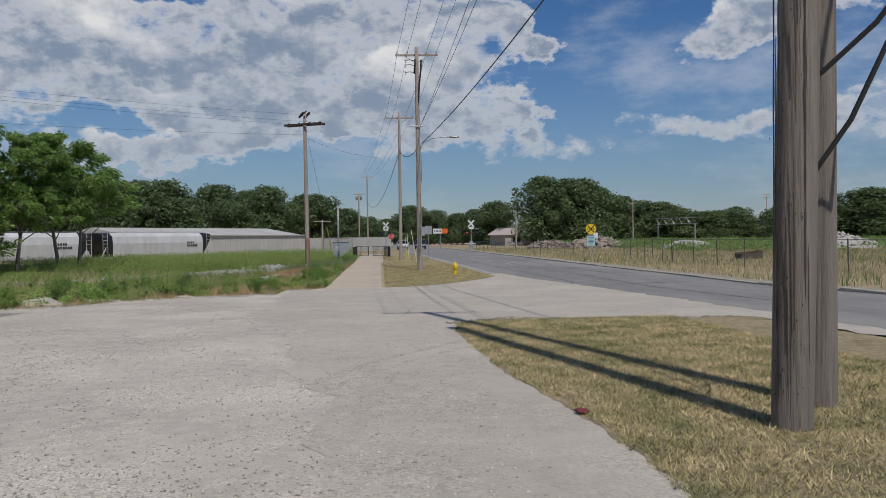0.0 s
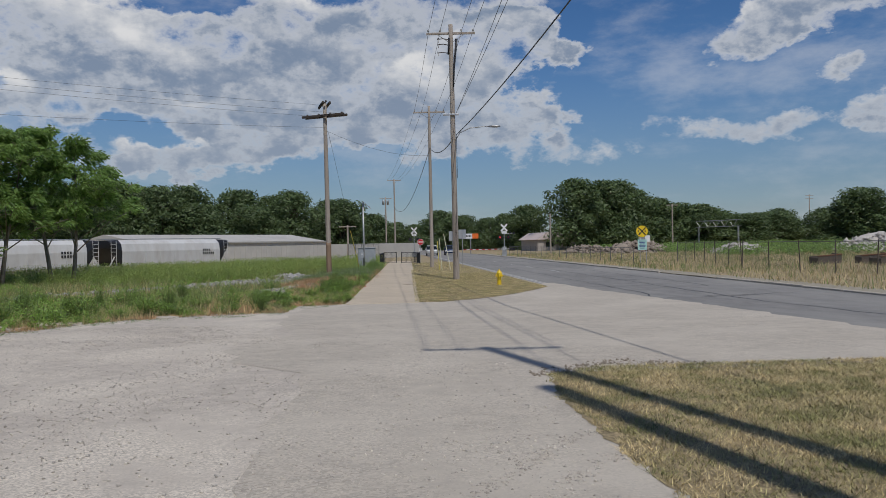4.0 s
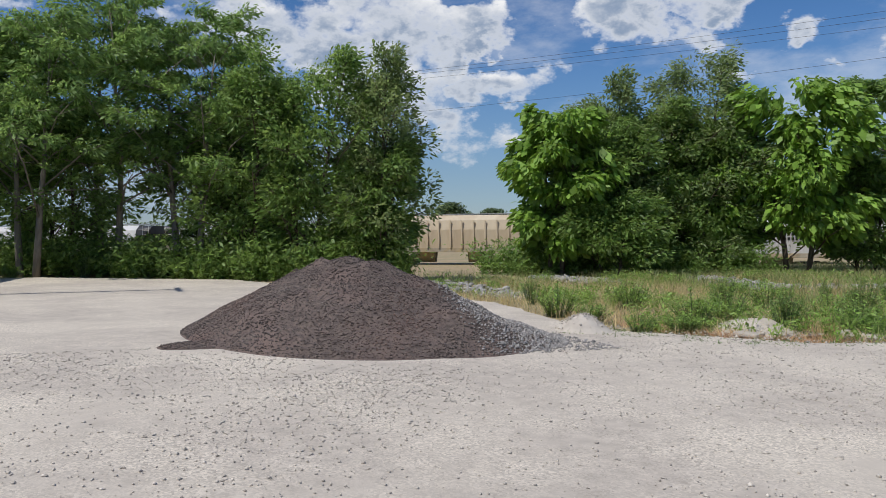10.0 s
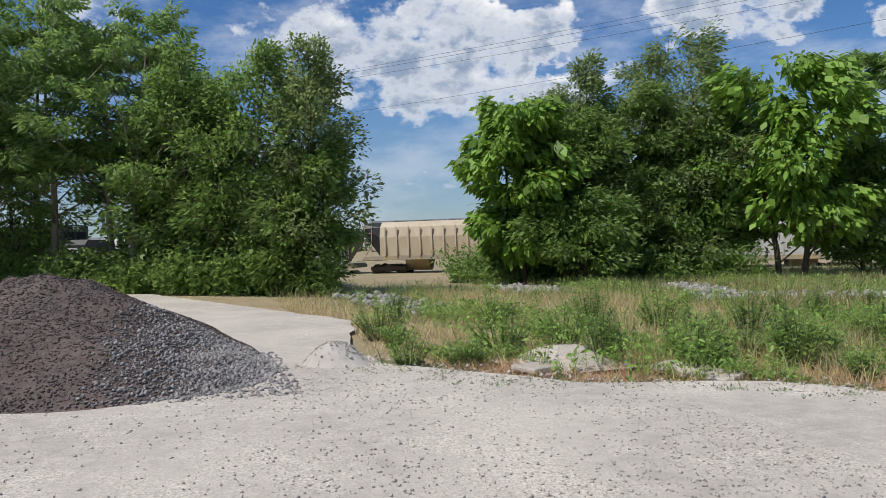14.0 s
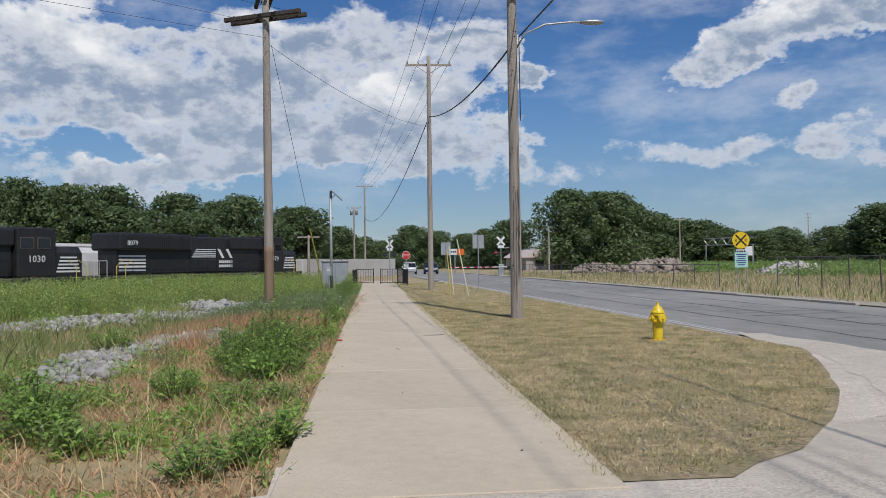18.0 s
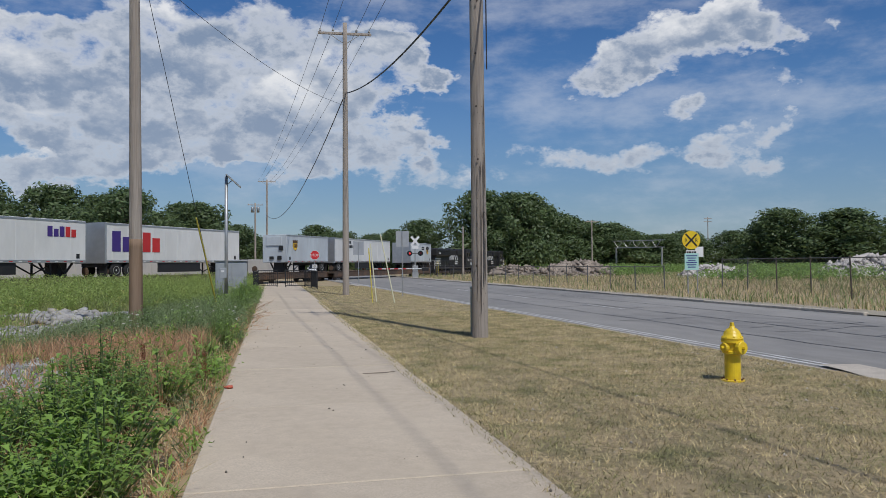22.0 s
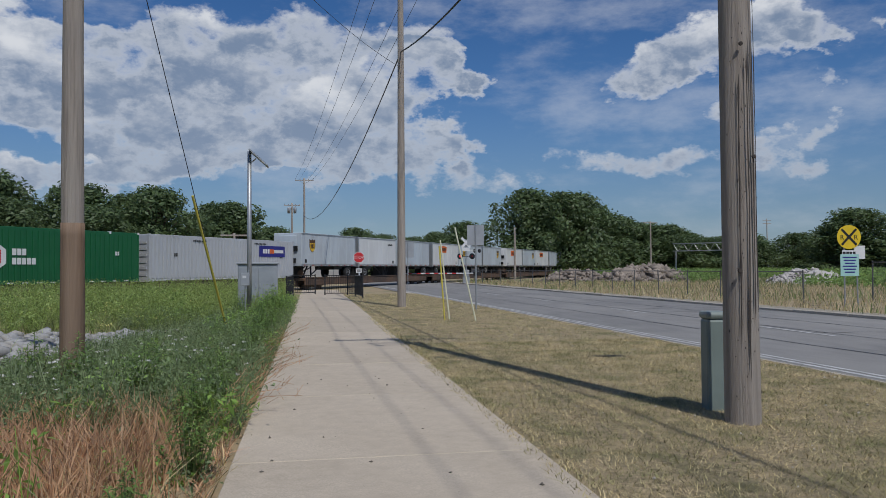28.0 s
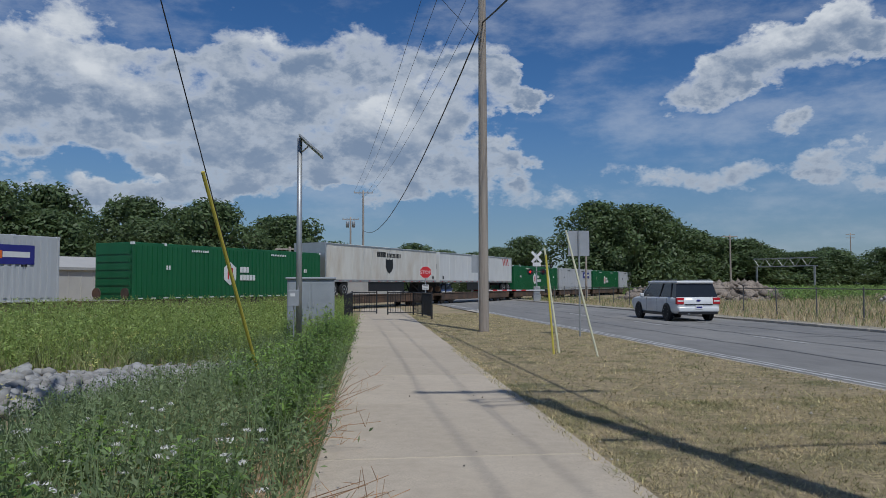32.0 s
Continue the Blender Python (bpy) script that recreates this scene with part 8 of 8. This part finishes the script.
M_POST = surf("rusty_dark_post", (0.10, 0.088, 0.078), (0.14, 0.11, 0.085), scale=6, rough=0.8, metal=0.2)
M_FENCE = plain("fence_steel", (0.15, 0.15, 0.15), 0.55, 0.4)
chain_fence(25.2, 36, 22.4, 56, 1.7, 3.0, "sagging chain-link fence along the vacant lot")
chain_fence(22.4, 56, 24.4, 73, 1.7, 3.0, "chain-link fence turning in from the road")
chain_fence(20.2, 72, 16.8, 126, 1.3, 3.0, "grey chain-link fence along the vacant lot", cell=0.25)
chain_fence(-6.2, 97, -3.2, 112, 2.1, 3.0, "tall chain-link fence beside the warehouse", cell=0.16)

# kerb on the far side of the road
for k in range(46):
    y = 22 + k * 2.6
    if 45 < y < 53:
        continue
    kb = part("kerb_stone", bbox(0, 0, -0.1, 0.18, 2.58, 0.10, 0.02, 1), M_APRON)
    tagged(kb, "grey concrete kerb stone half buried in dirt", "kerb", "kerb stones")
    kb.matrix_basis = pose(road_r(y) - 0.02, y, gz(y) - 0.04 + RND.uniform(-0.02, 0.02), 0, 0, 1.83)
strip("dirt_shoulder", lambda y: road_r(y) + 0.1, lambda y: road_r(y) + 1.7, 20, 140, 1.0, lambda x, y: gz(y) + 0.0, surf("shoulder_dirt", (0.36, 0.32, 0.25), (0.27, 0.24, 0.175), scale=3, rough=0.95, bump=0.4, bscale=40), "pale dirt shoulder beyond the road", "road shoulder", 3, rag=0.25)
strip("gutter", lambda y: road_l(y) - 0.75, lambda y: road_l(y) - 0.28, 40.5, 95, 1.0, lambda x, y: gz(y) - 0.018, M_APRON, "pale concrete gutter along the road", "gutter", 2, rag=0.03)


def road_cracks():
    rng = random.Random(3)
    bm = bmesh.new()
    for x0, y0, y1 in ((11.6, 20, 110), (9.4, 35, 90), (13.6, 40, 100)):
        y = y0
        x = x0
        while y < y1:
            ny, nx = y + rng.uniform(0.5, 1.4), x0 - 0.032 * (y - 46) + rng.uniform(-0.08, 0.08)
            w = rng.uniform(0.015, 0.04)
            vs = [bm.verts.new((a, b, gz(b) - 0.025)) for a, b in ((x - w, y), (x + w, y), (nx + w, ny), (nx - w, ny))]
            bm.faces.new(vs)
            x, y = nx, ny
    for k in range(16):
        y, x = rng.uniform(32, 90), rng.uniform(7.8, 12)
        for _ in range(rng.randint(3, 7)):
            nx, ny = x + rng.uniform(0.3, 0.8), y + rng.uniform(-0.35, 0.35)
            w = rng.uniform(0.012, 0.03)
            bm.faces.new([bm.verts.new((a, b, gz(b) - 0.0255)) for a, b in ((x, y - w), (nx, ny - w), (nx, ny + w), (x, y + w))])
            x, y = nx, ny
    bmesh.ops.recalc_face_normals(bm, faces=bm.faces)
    tagged(part("road_cracks", bm, M_TAR), "dark tar-sealed cracks in the asphalt", "road crack", "", "stuff")


road_cracks()
for k in range(4):
    y = 58 + k * 9.0
    tagged(sheet("lane_dash", [11.15 - 0.032 * (y - 46), 11.27 - 0.032 * (y - 46)], [y, y + 3], lambda x, y: gz(y) - 0.022, M_LINE, "worn white lane mark", "road marking"), "", "road marking", "lane marks")


def debris_mound(x, y, r, h, mat, label, n, size):
    m = 22
    xs = np.linspace(-1, 1, m)
    v = [(a * r * 1.5, b * r, max(-0.2, h * (1 - a * a - b * b) * (0.75 + 0.6 * noise.noise((a * 3 + x, b * 3, 1))))) for b in xs for a in xs]
    f = [(j * m + i, j * m + i + 1, j * m + i + m + 1, j * m + i + m) for j in range(m - 1) for i in range(m - 1)]
    top = tagged(from_arrays("rubble_mound", v, f, mat), label, "rubble", "rubble mounds")
    top.matrix_basis = pose(x, y, -0.1, 0, 0, 20)
    rng = np.random.default_rng(int(x * 7))
    P = []
    for _ in range(n):
        a, b = rng.uniform(-0.95, 0.95), rng.uniform(-0.95, 0.95)
        if a * a + b * b < 1:
            P.append((a * r * 1.5, b * r, h * (1 - a * a - b * b) * 0.85))
    P = np.array(P)
    pebbles("chunk_layer", P, size * (0.4 + rng.random(len(P))), mat, top, "broken chunks", rng)


M_RUBBLE = surf("rubble", (0.30, 0.25, 0.20), (0.19, 0.155, 0.125), scale=1.2, rough=0.95, bump=0.6, bscale=6, island=0.35)
M_RUBBLE2 = surf("pale_rubble", (0.50, 0.46, 0.42), (0.38, 0.35, 0.32), scale=1.2, rough=0.95, bump=0.6, bscale=6, island=0.25)
debris_mound(28.0, 121, 3.0, 1.5, M_RUBBLE, "heap of brown rubble in the vacant lot", 300, 0.32)
debris_mound(35.0, 119, 4.2, 1.9, M_RUBBLE, "heap of broken concrete slabs in the vacant lot", 420, 0.4)
debris_mound(44.5, 105, 3.2, 1.5, M_RUBBLE2, "pale heap of crushed concrete", 220, 0.25)
debris_mound(64, 104, 6, 2.5, M_RUBBLE2, "long low heap of pale rubble", 300, 0.35)


for x, y, yaw in ((30.8, 61.0, 8), (34.0, 60.6, -6), (33.0, 57.5, 14)):
    top = thing("dumped_bin", pose(x, y, 0, 4, -3, yaw), "dark rusty metal bin tipped in the dry grass", "bin", "dumped bins")
    for a in ((-0.9, -0.5, 0, 0.9, -0.45, 0.62), (-0.9, 0.45, 0, 0.9, 0.5, 0.55), (-0.95, -0.5, 0, -0.9, 0.5, 0.5), (0.9, -0.5, 0, 0.95, 0.5, 0.66)):
        part("side", bbox(*a, 0.01, 1), M_POST, top)
    part("rim", bbox(-0.97, -0.54, 0.60, 0.97, -0.44, 0.68, 0.01, 1), M_RUST, top)


# ---- far things ----
def far_pole(x, y, h, arms, label):
    top = thing("utility_pole", pose(x, y, -0.2), label, "utility pole", "distant poles")
    part("shaft", pole_mesh(h, 0.17, 0.11, seed=x, sides=8), M_POLE, top, smooth=True)
    for z in arms:
        part("crossarm", bbox(-1.2, -0.07, z - 0.07, 1.2, 0.07, z + 0.07), M_POLE, top)


far_pole(55.0, 159, 9.4, [9.1], "distant wooden pole beside the scrub")
far_pole(72.7, 184, 9.6, [9.3], "distant wooden pole in the scrub")
far_pole(120.7, 225.7, 14.6, [14.2, 13.3], "distant wooden pole with two crossarms")
far_pole(25.6, 137.4, 7.0, [], "plain distant wooden post by the fence")
far_pole(-7.5, 112.4, 5.0, [4.8], "short wooden post beyond the warehouse")
far_pole(78, 92, 9.0, [8.7], "distant wooden pole across the vacant lot")


def gantry():
    top = thing("signal_gantry", pose(66.2, 163, 0, 0, 0, -58), "grey lattice railway signal bridge", "signal bridge")
    for z in (4.3, 5.6):
        for yy in (-0.6, 0.6):
            part("chord", bbox(-5, yy - 0.06, z, 5, yy + 0.06, z + 0.12), M_GALV, top)
    for k in range(10):
        part("lattice", tubes([(-5 + k, -0.6, 4.3 if k % 2 else 5.7), (-4 + k, -0.6, 5.7 if k % 2 else 4.3)], 0.05, 5), M_GALV, top)
    for x in (-4.8, 4.8):
        part("leg", bbox(x - 0.12, -0.12, -0.2, x + 0.12, 0.12, 4.3), M_GALV, top)


gantry()


def far_store():
    top = thing("low_store", pose(37, 178, 0, 0, 0, 12), "low distant building with a pale pink roof", "building")
    part("wall", bbox(-9, -5, -0.2, 9, 5, 2.4, 0.02, 1), plain("store_wall", (0.40, 0.36, 0.33), 0.7), top)
    part("roof", prism([(-9.6, 2.4), (9.6, 2.4), (7.0, 4.0), (-7.0, 4.0)], 11, None), plain("store_roof", (0.60, 0.50, 0.47), 0.7), top)
    for k in range(4):
        part("window", bbox(-7 + k * 4, -5.03, 0.8, -5.2 + k * 4, -4.98, 1.9), M_GLASS, top)
    s = thing("roadside_sign", pose(11.9, 140.3, 0, 0, 0, 0), "white and orange roadside business sign", "sign")
    part("post", tubes([(0, 0, -0.2), (0, 0, 3.6)], 0.08, 8), M_GALV, s)
    part("board", bbox(-1.3, -0.08, 2.75, 0.3, 0.08, 3.65, 0.02, 1), M_SIGNW, s)
    part("board_end", bbox(0.3, -0.085, 2.75, 1.4, 0.085, 3.65, 0.02, 1), M_ORANGE, s)
    for k in range(5):
        part("text_bar", bbox(-1.1 + k * 0.27, -0.09, 3.1, -0.92 + k * 0.27, -0.078, 3.35), M_DECALK, s)


far_store()


# ---- vehicles ----
M_CARW = surf("car_white", (0.70, 0.71, 0.71), (0.67, 0.68, 0.68), scale=2, rough=0.22, c3=(0.62, 0.62, 0.62), scale3=1)
M_CARB = surf("car_blue", (0.05, 0.07, 0.14), (0.04, 0.06, 0.12), scale=2, rough=0.25)
M_TAIL = plain("tail_red", (0.50, 0.02, 0.03), 0.2)


def vehicle(name, paint, label):
    """A boxy wagon; it drives towards +y, its rear bumper at the origin."""
    top = thing(name, pose(0, 0, 0), label, "car")
    # lower body: rings of points along the length, mirrored
    rows = [(0.0, 0.90, 0.42, 0.95), (0.12, 0.95, 0.36, 1.02), (0.9, 0.965, 0.30, 1.04), (2.4, 0.97, 0.28, 1.03), (3.7, 0.965, 0.28, 1.02), (4.55, 0.95, 0.32, 0.98), (4.95, 0.90, 0.38, 0.90), (5.1, 0.78, 0.45, 0.78)]
    bm = bmesh.new()
    rings = []
    for y, hw, z0, z1 in rows:
        prof = [(-hw * 0.9, z0), (-hw, z0 + 0.14), (-hw, z1 - 0.12), (-hw * 0.965, z1), (hw * 0.965, z1), (hw, z1 - 0.12), (hw, z0 + 0.14), (hw * 0.9, z0)]
        rings.append([bm.verts.new((x, y, z)) for x, z in prof])
    for a, b in zip(rings, rings[1:]):
        for k in range(8):
            bm.faces.new((a[k], a[(k + 1) % 8], b[(k + 1) % 8], b[k]))
    bm.faces.new(rings[0])
    bm.faces.new(rings[-1][::-1])
    bmesh.ops.recalc_face_normals(bm, faces=bm.faces)
    bmesh.ops.bevel(bm, geom=bm.edges[:], offset=0.025, segments=2, affect="EDGES")
    part("body", bm, paint, top, smooth=True)
    # glasshouse and roof
    bm = bmesh.new()
    lo = [(-0.93, 0.14), (0.93, 0.14), (0.93, 3.95), (-0.93, 3.95)]
    hi = [(-0.80, 0.34), (0.80, 0.34), (0.80, 3.15), (-0.80, 3.15)]
    a = [bm.verts.new((x, y, 1.0)) for x, y in lo]
    b = [bm.verts.new((x, y, 1.60)) for x, y in hi]
    for k in range(4):
        bm.faces.new((a[k], a[(k + 1) % 4], b[(k + 1) % 4], b[k]))
    bm.faces.new(b)
    bm.faces.new(a[::-1])
    bmesh.ops.recalc_face_normals(bm, faces=bm.faces)
    part("glasshouse", bm, M_GLASS, top, "dark tinted windows")
    bm = bbox(-0.83, 0.24, 1.585, 0.83, 3.25, 1.71, 0.05, 3)
    part("roof", bm, paint, top, smooth=True)
    for s in (-1, 1):
        for y0, y1 in ((2.95, 2.6), (1.75, 1.55), (0.62, 0.72)):
            part("pillar", tubes([(s * 0.935, y0 + 0.75 if y0 > 2.9 else y0, 1.0), (s * 0.815, y1 + 0.4 if y0 > 2.9 else y1, 1.6)], 0.025, 6), paint if y0 > 2.9 else M_BLACK, top)
        part("roof_rail", tubes([(s * 0.76, 0.4, 1.735), (s * 0.76, 2.9, 1.735)], 0.018, 6), M_GALV, top)
        mr = part("mirror", bbox(s * 1.05 - 0.09, 3.35, 1.0, s * 1.05 + 0.09, 3.5, 1.16, 0.04), paint, top)
        t = part("tail_light", bbox(s * 0.80 - 0.16, -0.03, 0.72, s * 0.80 + 0.16, 0.14, 1.0, 0.03), M_TAIL, top, "red tail light")
        part("tail_lens", bbox(s * 0.80 - 0.13, -0.036, 0.83, s * 0.80 + 0.13, -0.028, 0.89), M_SIGNW, t)
        part("headlight", bbox(s * 0.70 - 0.18, 4.98, 0.62, s * 0.70 + 0.18, 5.10, 0.84, 0.03), M_RIM, top, "clear headlight")
        for y in (1.45, 2.55):
            part("door_handle", bbox(s * 0.975 - 0.012, y, 0.86, s * 0.975 + 0.02, y + 0.2, 0.90, 0.008, 1), M_RIM, top)
        for y in (1.95, 0.98, 3.1):
            part("door_gap", bbox(s * 0.968 - 0.004, y, 0.42, s * 0.968 + 0.006, y + 0.012, 0.98), M_BLACK, top)
        part("rocker", bbox(s * 0.90 - 0.06, 1.4, 0.24, s * 0.90 + 0.06, 3.6, 0.36, 0.02), M_BLACK, top)
        for y in (0.98, 4.0):
            part("wheel_arch", lathe([(0.0, -0.02), (0.40, -0.02), (0.40, 0.03), (0.0, 0.03)], 24, pose(s * 0.962, y, 0.37, 0, 90, 0)), M_BLACK, top)
    for s in (-1, 1):
        for y in (0.98, 4.0):
            w = part("wheel", lathe([(0.20, -0.12), (0.33, -0.12), (0.36, -0.08), (0.36, 0.08), (0.33, 0.12), (0.20, 0.12)], 28), M_RUBBER, top)
            w.matrix_basis = pose(s * 0.90, y, 0.36, 0, 90, 0)
            part("rim", lathe([(0.0, 0.02), (0.21, 0.02), (0.235, 0.11 * s), (0.225, 0.12 * s), (0.19, 0.05 * s), (0.0, 0.06 * s)], 24), M_BLACK, w)
            bm = bmesh.new()
            for k in range(9):
                c, q = math.cos(k * 0.698), math.sin(k * 0.698)
                tube(bm, [(0.03 * c, 0.03 * q, 0.09 * s), (0.22 * c, 0.22 * q, 0.11 * s)], 0.017, 4)
            part("spokes", bm, M_RIM, w)
            WHEELS.append((w, s, y))
    part("rear_trim", bbox(-0.62, -0.025, 0.70, 0.62, 0.02, 0.735), M_BLACK, top)
    part("rear_bumper", bbox(-0.90, -0.06, 0.40, 0.90, 0.16, 0.62, 0.05), paint, top, smooth=True)
    part("bumper_valance", bbox(-0.84, -0.03, 0.30, 0.84, 0.2, 0.42, 0.02), M_BLACK, top)
    p = part("number_plate", bbox(-0.16, -0.075, 0.52, 0.16, -0.055, 0.68), M_SIGNW, top)
    part("plate_bar", bbox(-0.12, -0.079, 0.57, 0.12, -0.073, 0.63), M_BLUE, p)
    part("badge", lathe([(0.0, 0), (0.09, 0), (0.09, 0.012), (0.0, 0.014)], 18, pose(0, -0.01, 0.88, 90, 0, 0) @ Matrix.Diagonal((1, 0.45, 1, 1))), M_BLUE, top)
    part("tailpipe", tubes([(-0.45, -0.05, 0.33), (-0.45, 0.2, 0.33)], 0.03, 8), M_GALV, top)
    part("grille", bbox(-0.6, 5.07, 0.55, 0.6, 5.12, 0.78), M_RIM, top)
    return top


WHEELS = []
wagon = vehicle("station_wagon", M_CARW, "white boxy station wagon with dark windows driving away")
CAR_WHEELS = list(WHEELS)
waiting = vehicle("station_wagon", M_CARB, "dark blue car waiting beyond the crossing")
waiting.matrix_basis = pose(8.2, 141, -0.02, 0, 0, 178)
waiting2 = vehicle("station_wagon", M_CARW, "pale car waiting behind another beyond the crossing")
waiting2.matrix_basis = pose(5.0, 140, -0.02, 0, 0, 178)

# cables hanging beside the near pole
for k, (a, b, c) in enumerate((((4.65, 8.55, 3.4), (5.25, 8.0, 4.3), (5.9, 7.6, 8.2)), ((4.6, 8.55, 2.6), (5.0, 8.2, 3.6), (5.6, 7.4, 8.4)), ((4.66, 8.6, 4.5), (5.5, 8.2, 4.0), (6.1, 8.4, 9.2)))):
    tagged(part("hanging_cable", tubes([Vector(a), (Vector(a) + Vector(b)) / 2 - Vector((0, 0, 0.1)), Vector(b), Vector(c)], 0.022, 6), M_WIRE), "slack black cable beside the near pole", "cable", "slack cables")
for k in range(7):
    bm = bmesh.new()
    a = -1.9 + RND.uniform(-0.55, 0.9)
    z0 = RND.uniform(0.1, 4.5)
    for i in range(6):
        r = 0.170 - 0.002 * z0
        aa = a + RND.uniform(-0.03, 0.03)
        z = z0 + i * 0.28
        w = 0.010 * math.sin(math.pi * (i + 0.5) / 6)
        vs = [(r * math.cos(aa - w * 4) , r * math.sin(aa - w * 4), z), (r * math.cos(aa + w * 4), r * math.sin(aa + w * 4), z), (r * math.cos(aa + w * 4), r * math.sin(aa + w * 4), z + 0.28), (r * math.cos(aa - w * 4), r * math.sin(aa - w * 4), z + 0.28)]
        bm.faces.new([bm.verts.new(Vector(p) * 1.0) for p in vs])
    part("crack", bm, M_DARKWOOD, P0)
# crumpled scrap on the grass
sc = bmesh.new()
bmesh.ops.create_icosphere(sc, subdivisions=2, radius=0.07)
for v in sc.verts:
    v.co = v.co * (1 + 0.5 * noise.noise(v.co * 12))
    v.co.z *= 0.35
tagged(part("scrap", sc, plain("scrap_dark_red", (0.16, 0.03, 0.03), 0.6)), "crumpled red and black scrap on the grass", "litter").matrix_basis = pose(2.86, 9.4, gz(9.4) + 0.035)


def motions():
    for ob, s0, off, z in TRAIN:
        rows = []
        for t in (-4, -2, 0, 4, 8, 12, 16, 20, 24, 28, 32, 34, 36):
            x, y = on_track(s0 + SPEED * (t - 30), off)
            rows.append((t, pose(x, y, z, 0, 0, -math.degrees(HEAD))))
        walk(ob, rows)
    v = 11.0
    car = lambda t: (13.2 - 0.033 * v * (t - 31), 67.5 + v * (t - 31))
    walk(wagon, [(t, pose(*car(t), gz(car(t)[1]) - 0.03, 0, 0, 1.9)) for t in (-4, -2, 0, 4, 8, 12, 16, 20, 24, 26, 28, 29, 30, 31, 32, 33, 34)])
    step = 0.05
    for w, s, y in CAR_WHEELS:
        w.rotation_mode = "QUATERNION"
        rows = []
        k, t = 0, 28.0
        while t <= 32.6:
            rows.append((t, Matrix.Translation((s * 0.90, y, 0.36)) @ Matrix.Rotation(-v * (t - 28.0) / 0.36, 4, "X") @ Matrix.Rotation(radians(90), 4, "Y")))
            t = round(t + 1 / 30, 4)
        walk(w, [(0, rows[0][1])] + rows)


motions()
